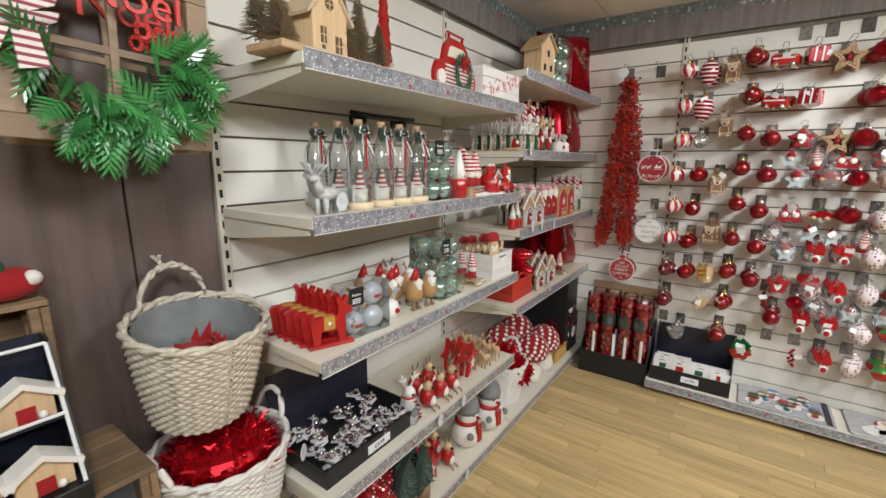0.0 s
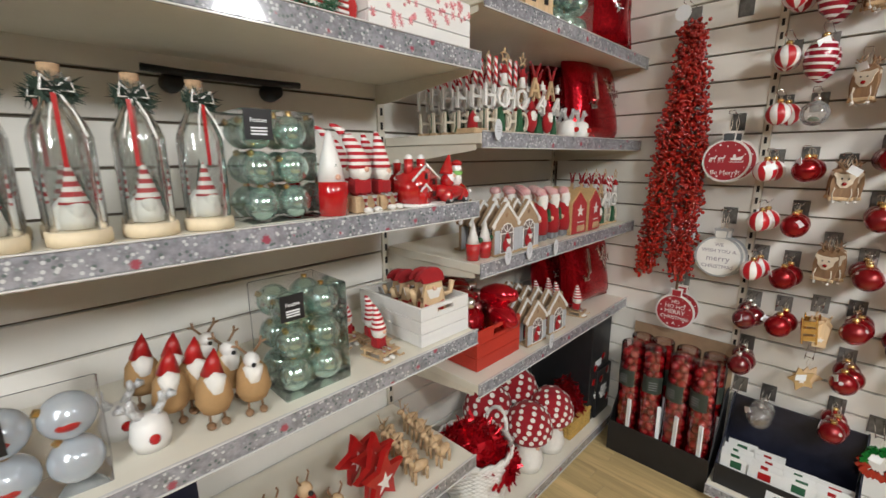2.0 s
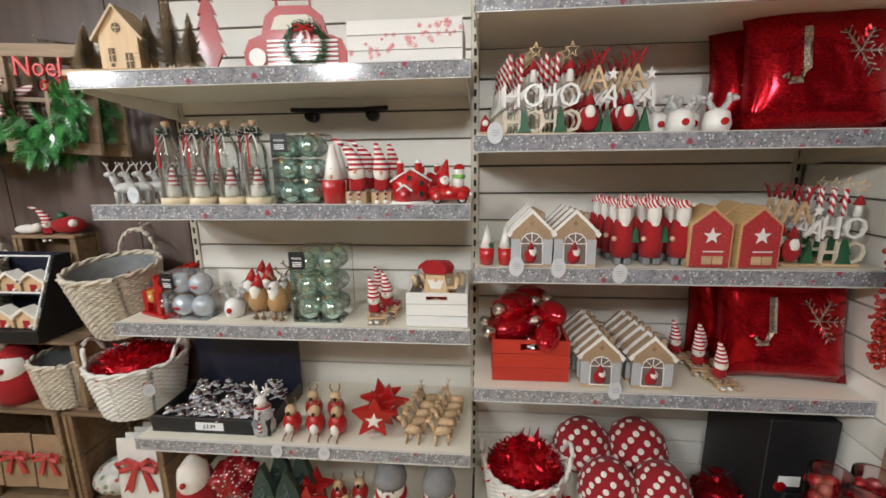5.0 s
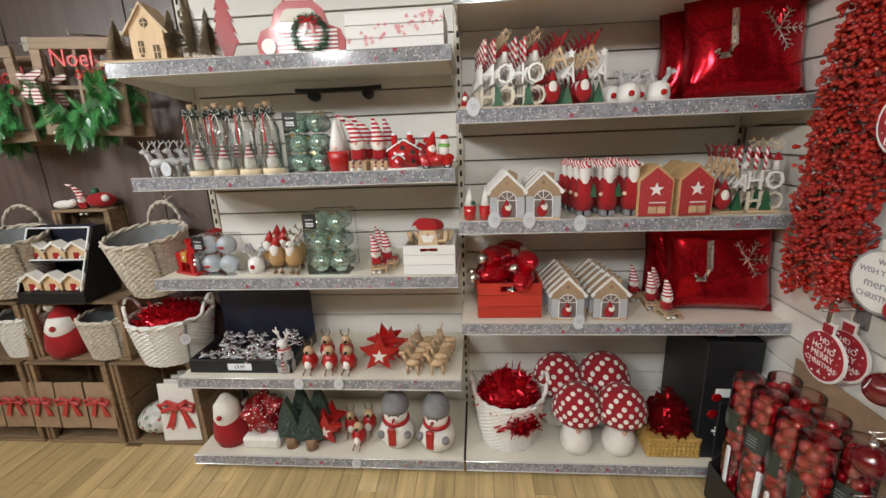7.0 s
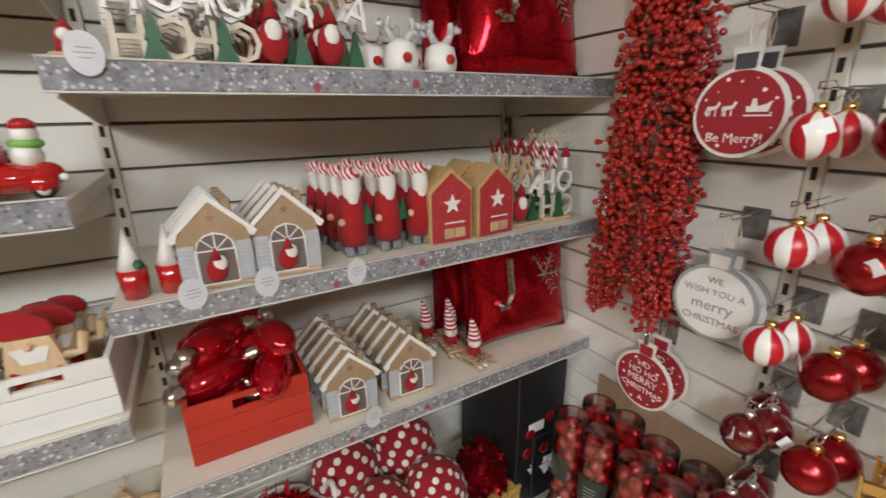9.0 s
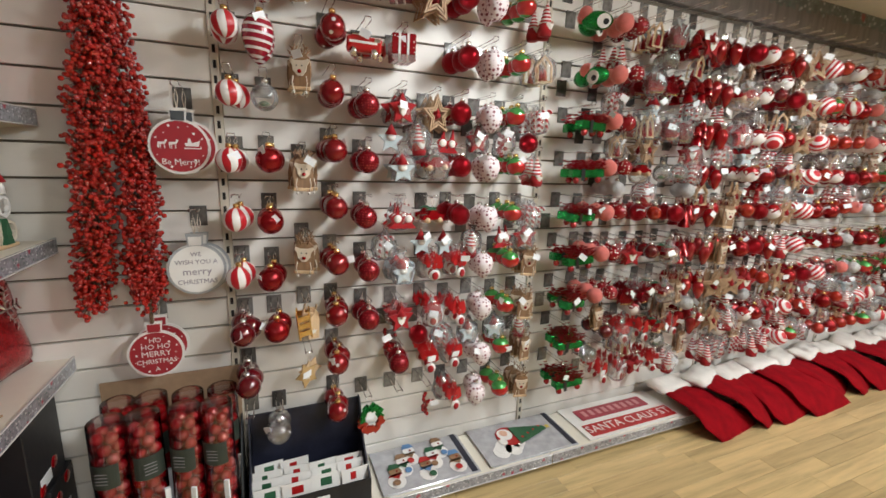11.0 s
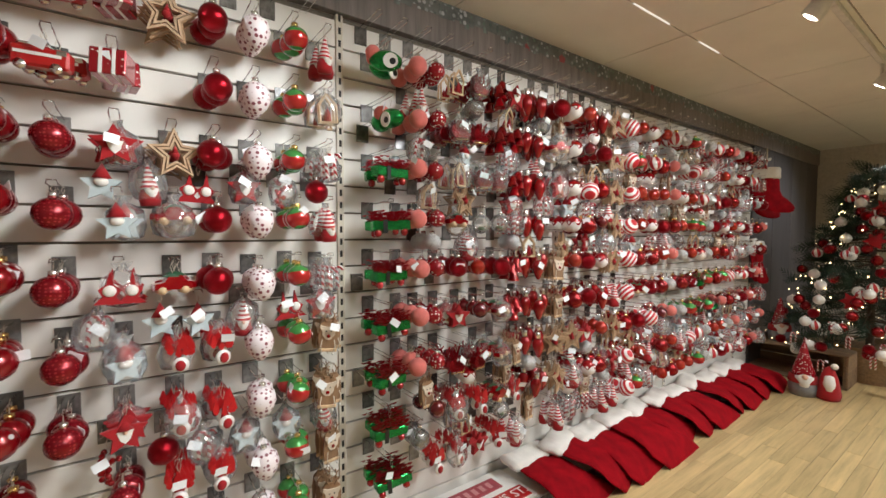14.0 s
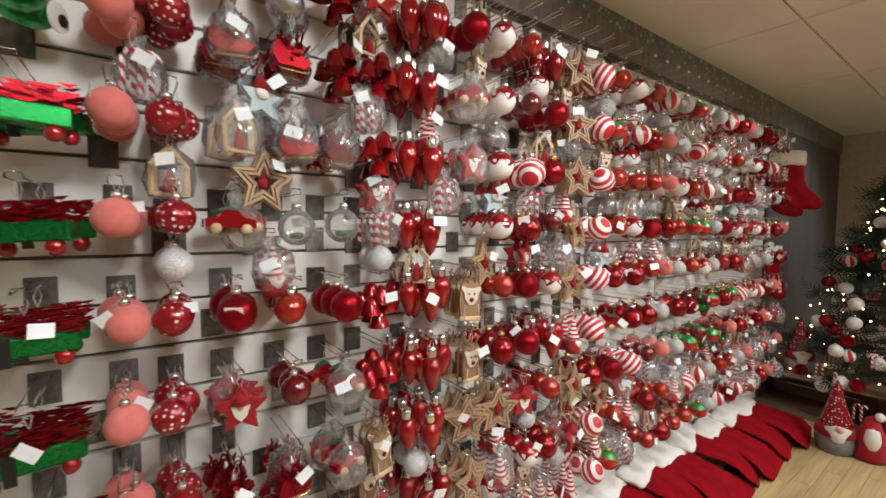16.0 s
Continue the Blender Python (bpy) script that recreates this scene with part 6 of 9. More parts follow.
for x, y, h in ((0.40, -0.815, 0.26), (0.41, -0.715, 0.25), (0.31, -0.79, 0.28), (0.31, -0.70, 0.27)):
    t = thing("felt_tree", "dark green frosted felt tree on a wooden foot", "decoration", "felt trees")
    part("foot", lathe([(0, 0), (0.028, 0), (0.028, 0.055), (0, 0.055)], 14), M_WOODD, t, smooth=True)
    part("tree", slab([(-0.055, 0.05), (0.055, 0.05), (0.058, 0.09), (0.035, 0.18), (0.0, h), (-0.035, 0.18), (-0.058, 0.09)], 0.030, "yz"), M_BRISTG, t, "frosted dark green felt")
    part("frost", brush_tree(h - 0.05, 0.055, M_BRISTG, rn, 200), plain("frosted bristle", (0.10, 0.14, 0.13), 0.8, vary=0.5), t).location = (0, 0, 0.05)
    put(t, x, y, TOPA[4] + 0.001, rn.uniform(-12, 12))


def snowman():
    return [(lathe(ball_prof(0.082, 0.078, 10, 0.95), 20), M_WFELT, True), (ball((0.004, 0, 0.175), 0.055, 16), M_WFELT, True), (lathe([(0, 0.20), (0.060, 0.195), (0.064, 0.215), (0.055, 0.25), (0.03, 0.285), (0, 0.292)], 18), M_GREY, True), (lathe([(0.045, 0.130), (0.062, 0.138), (0.062, 0.152), (0.045, 0.158)], 18), M_REDP, True), (box((0.066, -0.025, 0.055), (0.086, 0.010, 0.145), 0.005), M_REDP, False), (lathe([(0, 0), (0.010, 0), (0, 0.035)], 8, (0, 0, 0)), M_ORANGE, True)] + [(ball((0.052, s * 0.020, 0.190), 0.005, 8), M_BLK, True) for s in (-1, 1)] + [(ball((0.06, s * 0.06, 0.10), 0.018, 8), M_GREY, True) for s in (-1, 1)]


def snow_fixed():
    bits = snowman()
    moved(bits[5][0], Matrix.Translation((0.052, 0, 0.175)) @ Matrix.Rotation(radians(90), 4, "Y"))
    return bits


sn = fig("plush_snowman", snow_fixed(), "white plush snowman with a grey hat and red scarf", "plush toy", "plush snowmen")
put(sn, 0.375, -0.315, TOPA[4] + 0.001)
put(copy_thing(sn, Matrix()), 0.395, -0.125, TOPA[4] + 0.001, -14)

# ---- second bay ----
# top shelf
bh = thing("wooden_bird_house", "natural wooden house with small cut windows", "decoration")
part("body", gable(0.13, 0.22, 0.11, 0.15), M_WOODL, bh)
rf = bmesh.new()
for s in (-1, 1):
    bm_slab(rf, [(0, 0.232), (0, 0.222), (s * 0.085, 0.143), (s * 0.090, 0.152)], 0.13, "yz")
part("roof", rf, M_NATURAL, bh)
wn = bmesh.new()
for y, z in ((-0.03, 0.06), (0.03, 0.06), (0, 0.13)):
    bm_box(wn, (0.0555, y - 0.010, z - 0.016), (0.057, y + 0.010, z + 0.016))
part("window", wn, M_BLK, bh)
put(bh, 0.39, 0.34, TOPB[0] + 0.001, -10)
put(bauble_box("tall clear box of sea-green baubles", 3, 3, 0.042), 0.26, 0.60, TOPB[0] + 0.001)


def cushion(w, h, d, letter=True):
    """A stuffed square cushion with sequin motifs; faces +x."""
    t = thing("sequin_cushion", "red sequin cushion with a silver letter and snowflake", "cushion", "sequin cushions")
    b = bmesh.new()
    n = 12
    grid = {}
    for s in (-1, 1):
        for i in range(n + 1):
            for j in range(n + 1):
                u, v = i / n * 2 - 1, j / n * 2 - 1
                bulge = (max(0, 1 - abs(u) ** 3) * max(0, 1 - abs(v) ** 3)) ** 0.5
                pin = 1 - 0.06 * (1 - abs(v)) * abs(u) - 0.0
                if bulge < 1e-6 and s == 1 and (-1, i, j) in grid:
                    grid[(s, i, j)] = grid[(-1, i, j)]
                    continue
                grid[(s, i, j)] = b.verts.new((s * d / 2 * bulge + 0.004 * math.sin(7 * u + 5 * v), u * w / 2 * pin, (v * (1 - 0.06 * (1 - abs(u)) * abs(v)) + 1) * h / 2))
        for i in range(n):
            for j in range(n):
                f = [grid[(s, i, j)], grid[(s, i + 1, j)], grid[(s, i + 1, j + 1)], grid[(s, i, j + 1)]]
                b.faces.new(f if s > 0 else f[::-1])
    part("cover", b, M_SEQ, t, "red sequin cover", True)
    m = bmesh.new()
    x = d / 2 + 0.002
    if letter:
        bm_tube(m, [(x * 0.97, -0.06, h * 0.75), (x, -0.06, h * 0.45), (x * 0.98, -0.075, h * 0.36), (x * 0.94, -0.10, h * 0.36), (x * 0.9, -0.11, h * 0.41)], 0.013, 6)
    part("letter", m, M_SEQS, t, "silver sequin letter")
    f = bmesh.new()
    for a in range(6):
        ca, sa = math.cos(radians(60 * a)), math.sin(radians(60 * a))
        cy, cz, R = 0.075, h * 0.56, 0.075
        bm_tube(f, [(x * 0.99, cy, cz), (x * 0.88, cy + ca * R, cz + sa * R)], 0.0035, 5)
        for q in (0.3, 0.55, 0.8):
            for e in (-50, 50):
                cb, sb = math.cos(radians(60 * a + e)), math.sin(radians(60 * a + e))
                p = (x * 0.95, cy + ca * R * q, cz + sa * R * q)
                bm_tube(f, [p, (x * 0.92, p[1] + cb * 0.022, p[2] + sb * 0.022)], 0.0028, 4)
    part("snowflake", f, M_SEQS, t, "silver snowflake")
    return t


cu = cushion(0.41, 0.385, 0.13)
put(cu, 0.33, 1.030, TOPB[1] + 0.004, -5, 0, -10)
put(copy_thing(cu, Matrix()), 0.19, 1.000, TOPB[1] + 0.004, -10, 0, -10)
put(copy_thing(cu, Matrix()), 0.35, 1.035, TOPB[3] + 0.004, -4, 0, -10)
put(copy_thing(cu, Matrix()), 0.21, 1.005, TOPB[3] + 0.004, -8, 0, -10)
put(copy_thing(cu, Matrix()), 0.34, 0.90, TOPB[0] + 0.004, -35, 0, -8, 1.0)
put(copy_thing(cu, Matrix()), 0.30, 1.06, TOPB[0] + 0.004, -30, 0, -8, 1.0)


# lettered ornaments
def letters_bm(text, size):
    cu_ = bpy.data.curves.new("letters", "FONT")
    cu_.body, cu_.size, cu_.extrude, cu_.align_x, cu_.resolution_u = text, size, 0.005, "CENTER", 2
    tmp = bpy.data.objects.new("letters", cu_)
    me = bpy.data.meshes.new_from_object(tmp)
    bpy.data.objects.remove(tmp)
    b = bmesh.new()
    b.from_mesh(me)
    bpy.data.meshes.remove(me)
    return moved(b, pose(0, 0, 0, 90, 0, 90))


def ho_ornament():
    out = [(box((-0.016, -0.052, 0), (0.016, 0.052, 0.010), 0.002), M_NATURAL, False), (moved(letters_bm("HO", 0.085), Matrix.Translation((0, 0, 0.075))), M_WHITE, False), (moved(letters_bm("HO", 0.085), Matrix.Translation((0.004, 0.004, 0.010))), plain("limed wood", (0.62, 0.55, 0.44), 0.6, vary=0.12), False)]
    for y in (-0.040, -0.008):
        out.append((tube([(0, y, 0.135), (0, y, 0.205)], 0.006, 8), stripes("cane stripes", ((0.5, 0.01, 0.02), (0.85, 0.82, 0.8)), "DIAGONAL", 25, rough=0.3), True))
    out.append((tube([(0.004, 0.028, 0.135), (0.004, 0.028, 0.175)], 0.012, 8, 0.008), M_WHITE, True))
    out.append((lathe([(0, 0.165), (0.016, 0.165), (0.006, 0.185), (0, 0.19)], 8, (0.004, 0.028, 0)), M_FELT, True))
    out.append((slab([(-0.02, 0.01), (0.02, 0.01), (0.008, 0.035), (0.014, 0.035), (0, 0.075), (-0.014, 0.035), (-0.008, 0.035)], 0.018, "yz", (0.010, 0.005, 0)), M_GREEN, False))
    st_ = star_outline(0.020, 0.42)
    out.append((tube([(0, a + 0.032, b + 0.212) for a, b in st_ + [st_[0]]], 0.0022, 4), M_WOODL, False))
    return [(moved(b_, Matrix.Diagonal((1, 1, 1.15, 1))), m_, k_) for b_, m_, k_ in out]


def santa_ornament():
    return [(box((-0.016, -0.05, 0), (0.016, 0.05, 0.008), 0.002), M_NATURAL, False), (ball((0.004, -0.020, 0.045), 0.028, 12, (0.6, 1, 1.2)), M_FELT, True), (ball((0.014, -0.020, 0.058), 0.016, 10, (0.6, 1, 1.2)), M_WFELT, True), (lathe([(0, 0.078), (0.017, 0.078), (0.006, 0.10), (0, 0.112)], 10, (0.004, -0.020, 0)), M_FELT, True), (moved(letters_bm("A", 0.075), Matrix.Translation((0.006, 0.030, 0.075)) @ Matrix.Rotation(radians(-18), 4, "X")), M_WHITE, False), (slab([(0.012, 0.008), (0.05, 0.008), (0.031, 0.07)], 0.010, "yz"), M_GREEN, False), (moved(letters_bm("A", 0.085), Matrix.Translation((0, 0.0, 0.115))), M_NATURAL, False)] + [(b, m, k) for b, m, k in ((tube([(0, s * 0.006, 0.175), (0, s * 0.018, 0.205), (0, s * 0.030, 0.215)], 0.005, 5), M_FELT, True) for s in (-1, 1))] + [(slab(star_outline(0.016, 0.45), 0.006, "yz", (0.004, 0.04, 0.150)), M_WHITE, False)]


ho = fig("letter_ornament", ho_ornament(), "wooden HO HO letter ornament with striped canes and a tree", "decoration", "letter ornaments")
for i in range(12):
    put(ho if i == 0 else copy_thing(ho, Matrix()), 0.415 - 0.055 * (i // 2), 0.150 + 0.105 * (i % 2) - 0.006 * (i // 2), TOPB[1] + 0.001, 4 * (i % 3) - 4)
sa = fig("santa_letter_ornament", [(moved(b_, Matrix.Diagonal((1, 1, 1.15, 1))), m_, k_) for b_, m_, k_ in santa_ornament()], "wooden santa ornament with white letters and a red reindeer", "decoration", "santa letter ornaments")
for i in range(10):
    put(sa if i == 0 else copy_thing(sa, Matrix()), 0.415 - 0.055 * (i // 2), 0.365 + 0.108 * (i % 2) - 0.006 * (i // 2), TOPB[1] + 0.001, 4 * (i % 3) - 4)
for i in range(4):
    put(copy_thing(sa, Matrix()), 0.40 - 0.05 * i, 0.995, TOPB[2] + 0.001, 5 * (i % 2))
    put(copy_thing(ho, Matrix()), 0.40 - 0.05 * i, 1.115, TOPB[2] + 0.001, 5 * (i % 2) - 3)
for i, (x, y) in enumerate(((0.42, 0.605), (0.42, 0.705), (0.34, 0.57), (0.34, 0.66))):
    put(copy_thing(wrd, Matrix()), x, y, TOPB[1] + 0.001, 8 * (i % 2) - 4, s=1.08)
o = fig("santa_tea_light", [(box((-0.04, -0.03, 0), (0.04, 0.03, 0.016), 0.003), M_NATURAL, False), (lathe([(0, 0.016), (0.018, 0.016), (0.013, 0.05), (0, 0.07)], 10, (0.01, -0.008, 0)), M_FELT, True), (ball((0.024, -0.008, 0.042), 0.010, 8), M_WFELT, True)], "small wooden santa block with a red hat", "figurine")
put(o, 0.40, 0.045, TOPB[1] + 0.001)
for (x, y, z) in ((0.488, 0.065, TOPB[1] + 0.010), (0.487, 0.135, TOPB[2] + 0.012), (0.487, 0.262, TOPB[2] + 0.008), (0.486, 0.445, TOPB[2] - 0.008), (0.480, 0.46, TOPB[3] + 0.014)):
    t = thing("shelf_price_tag", "oval white price tag leaning at the shelf edge", "price tag")
    oval_tag(t, Matrix.Scale(1.15, 4))
    put(t, x, y, z, 10)

# third shelf: gnomes, gingerbread houses, santas, barns
sp_ = fig("small_gnome_pot", [(moved(lathe([(0, 0), (0.022, 0), (0.025, 0.055), (0, 0.056)], 14), Matrix()), M_CER, True), (lathe([(0, 0.055), (0.022, 0.055), (0.012, 0.09), (0, 0.135)], 12), M_WHITE, True), (ball((0.020, 0.014, 0.066), 0.009, 8), M_GREEN, True)], "small red gnome pot with a pointed white hat", "figurine", "small gnome pots")
put(sp_, 0.41, 0.045, TOPB[2] + 0.001)
put(copy_thing(sp_, Matrix()), 0.41, 0.105, TOPB[2] + 0.001, 20)


def gingerbread():
    """A thin lit-house front with an arched window and shutters."""
    W, E, H = 0.125, 0.105, 0.175
    out = [(gable(W, H, 0.012, E), M_KRAFT, False)]
    for s in (-1, 1):
        out.append((slab([(s * 0.0, H + 0.006), (s * 0.0, H - 0.008), (s * 0.070, E - 0.009), (s * 0.074, E)], 0.014, "yz", (-0.004, 0, 0)), M_KRAFT, False))
        out.append((slab([(s * 0.0, H + 0.008), (s * 0.0, H - 0.006), (s * 0.058, E + 0.008), (s * 0.062, E - 0.006), (s * 0.070, E - 0.011), (s * 0.078, E)], 0.005, "yz", (0.0065, 0, 0)), M_WHITE, False))
        sh = bmesh.new()
        bm_box(sh, (0.0065, s * 0.050 - 0.014, 0.008), (0.008, s * 0.050 + 0.014, 0.088))
        for k in range(9):
            bm_box(sh, (0.008, s * 0.050 - 0.012, 0.012 + k * 0.0085), (0.0105, s * 0.050 + 0.012, 0.016 + k * 0.0085))
        out.append((sh, plain("weathered grey shutter", (0.46, 0.47, 0.49), 0.6), False))
    arch = [(-0.034, 0.008), (0.034, 0.008), (0.034, 0.075)] + [(0.034 * math.cos(a), 0.075 + 0.034 * math.sin(a)) for a in (0.5, 1.0, 1.57, 2.1, 2.6)] + [(-0.034, 0.075)]
    out.append((slab(arch, 0.003, "yz", (0.0075, 0, 0)), plain("dark window print", (0.16, 0.12, 0.11), 0.5), False))
    fr = bmesh.new()
    bm_tube(fr, [(0.0095, *p) for p in arch + [arch[0]]], 0.0024, 4)
    bm_tube(fr, [(0.0095, -0.034, 0.075), (0.0095, 0.034, 0.075)], 0.002, 4)
    for a in (0.78, 1.57, 2.35):
        bm_tube(fr, [(0.0095, 0, 0.075), (0.0095, 0.034 * math.cos(a), 0.075 + 0.034 * math.sin(a))], 0.0016, 4)
    out.append((fr, M_WHITE, False))
    out.append((ball((0.010, -0.004, 0.034), 0.022, 10, (0.3, 0.9, 1.1)), M_FELT, True))
    out.append((ball((0.013, 0.004, 0.050), 0.013, 8, (0.4, 1, 1.2)), M_WFELT, True))
    out.append((lathe([(0, 0.058), (0.012, 0.058), (0, 0.082)], 8, (0.012, -0.002, 0)), M_FELT, True))
    out.append((slab(star_outline(0.010), 0.015, "yz", (0, 0, 0.138)), M_WOODD, False))
    out.append((box((-0.014, 0.022, 0.12), (0.004, 0.038, 0.172), 0.002), M_KRAFT, False))
    out.append((box((-0.030, -W / 2, 0), (0.012, W / 2, 0.007), 0.001), M_NATURAL, False))
    return out


gh = thing("gingerbread_house", "kraft gingerbread house front with white icing, shutters and a santa window", "decoration", "gingerbread houses")
for nm, (b_, m_, k_) in zip(("wall", "roof", "icing", "shutter", "roof", "icing", "shutter", "window", "window_frame", "santa", "beard", "hat", "star", "chimney", "base"), gingerbread()):
    part(nm, b_, m_, gh, "", k_)
k = 0
for row, (y0, z, n) in enumerate(((0.185, TOPB[2], 4), (0.318, TOPB[2], 4), (0.425, TOPB[3], 6), (0.590, TOPB[3], 6))):
    for i in range(n):
        put(gh if k == 0 else copy_thing(gh, Matrix()), 0.435 - 0.048 * i - (0.01 if row > 1 else 0), y0 - 0.006 * i * (1 if row % 2 else 0.5), z + 0.001, 3 * (i % 2) - 2)
        k += 1


def tall_santa():
    return [(lathe([(0, 0.026), (0.032, 0.026), (0.036, 0.06), (0.026, 0.14), (0, 0.15)], 14), M_FELT, True), (moved(lathe([(0, 0.07), (0.010, 0.09), (0.021, 0.155), (0.02, 0.18), (0, 0.185)], 10), Matrix.Translation((0.012, 0, 0))), M_WFELT, True), (ball((0.004, 0, 0.168), 0.021, 12), M_SKIN, True), (lathe([(0, 0.178), (0.024, 0.178), (0.024, 0.195), (0.014, 0.205), (0, 0.207)], 14), stripes("small knit", ((0.5, 0.03, 0.04), (0.82, 0.75, 0.72)), "DIAGONAL", 40, rough=0.9, coat=0), True), (ball((0.0, 0.030, 0.19), 0.007, 8), M_WFELT, True), (slab([(0.018, 0.075), (0.046, 0.075), (0.038, 0.095), (0.042, 0.095), (0.032, 0.125), (0.022, 0.095), (0.026, 0.095)], 0.012, "yz", (0.020, 0, 0)), M_GREEN, False), (ball((0.02, -0.03, 0.085), 0.009, 8), M_SKIN, True), (box((-0.02, -0.026, 0), (0.024, -0.004, 0.026), 0.004), M_GREY, False), (box((-0.02, 0.004, 0), (0.024, 0.026, 0.026), 0.004), M_GREY, False)]


ts = fig("standing_santa", tall_santa(), "tall red felt santa with white beard and small tree", "figurine", "standing santas")
for i in range(12):
    put(ts if i == 0 else copy_thing(ts, Matrix()), 0.39 - 0.068 * (i // 3), 0.475 + 0.088 * (i % 3) - 0.008 * (i // 3), TOPB[2] + 0.001, 5 * (i % 2) - 3)


def barn():
    t = thing("wooden_barn", "natural wooden barn box with a red front and white star", "decoration", "wooden barns")
    part("body", gable(0.125, 0.19, 0.095, 0.135, (-0.0505, 0, 0)), plain("honey wood", (0.52, 0.34, 0.16), 0.6, vary=0.2, stretch=(1, 8, 8)), t)
    part("front", gable(0.110, 0.174, 0.006, 0.127, (0.0, 0, 0.003)), dots("red print with flakes", (0.40, 0.03, 0.035), (0.66, 0.30, 0.28), 90, 0.12, 0.6, 0, 0, 0.9), t, "red printed front")
    part("star", slab(star_outline(0.026, 0.42), 0.004, "yz", (0.004, 0, 0.10)), M_WHITE, t, "white star")
    for yy in (-0.024, 0.0075):
        part("date_block", box((0.0035, yy, 0.012), (0.0075, yy + 0.0285, 0.038), 0.001), M_NATURAL, t)
    x = bmesh.new()
    bm_box(x, (0.0035, -0.022, 0.050), (0.0045, 0.036, 0.054))
    part("print", x, M_WHITE, t, "small white lettering")
    return t


bn = barn()
put(bn, 0.435, 0.722, TOPB[2] + 0.001, -2)
put(copy_thing(bn, Matrix()), 0.438, 0.862, TOPB[2] + 0.001, 3)
put(copy_thing(bn, Matrix()), 0.325, 0.715, TOPB[2] + 0.001, 0)
put(copy_thing(bn, Matrix()), 0.325, 0.855, TOPB[2] + 0.001, 0)

# fourth shelf: red crate of bulbs
M_REDBOARD = wood("red painted boards", (0.50, 0.035, 0.018), axis=1, rough=0.5, ring=14, vary=0.12, per_object=0.05)
put(tray("red_crate", 0.258, 0.33, 0.150, M_REDBOARD, "red painted wooden crate with a hand hole"), 0.085, 0.197, TOPB[3] + 0.001)
M_REDPL = plain("red foil plastic", (0.55, 0.006, 0.02), 0.09, metal=0.7, vary=0.15, relief=0.03, coat=0.6)
bl = thing("giant_bulb", "giant red light-bulb decoration with a silver screw cap", "decoration", "giant bulbs")
part("bulb", lathe([(0, -0.105), (0.020, -0.095), (0.042, -0.05), (0.046, -0.01), (0.034, 0.04), (0.022, 0.052), (0, 0.052)], 16), M_REDPL, bl, "glossy red bulb", True)
part("screw_cap", lathe([(0, 0.052), (0.023, 0.052), (0.020, 0.060), (0.023, 0.067), (0.020, 0.075), (0.022, 0.082), (0.010, 0.092), (0, 0.092)], 14), M_SILV, bl, "silver screw cap", True)
rn = random.Random(44)
for i in range(15):
    lv = i // 5
    put(bl if i == 0 else copy_thing(bl, Matrix()), 0.14 + 0.23 * ((i * 0.37) % 1), 0.197 + (-0.085 + 0.17 * ((i * 0.61) % 1)), TOPB[3] + 0.090 + 0.066 * lv, (i * 77) % 360, 75 + 25 * ((i * 0.3) % 1), rn.uniform(-25, 25))


# ---- baskets and heaps ----
M_WICK = plain("grey-washed wicker", (0.58, 0.52, 0.43), 0.75, vary=0.3, scale=60, relief=0.4)
M_WICKW = plain("white painted wicker", (0.78, 0.76, 0.72), 0.6, vary=0.08, scale=60, relief=0.3)
M_WICKY = plain("yellow wicker", (0.50, 0.31, 0.08), 0.65, vary=0.25, scale=60)
M_LINER = plain("grey plastic liner", (0.24, 0.26, 0.26), 0.35, vary=0.25, scale=14, relief=0.5, grain=30)


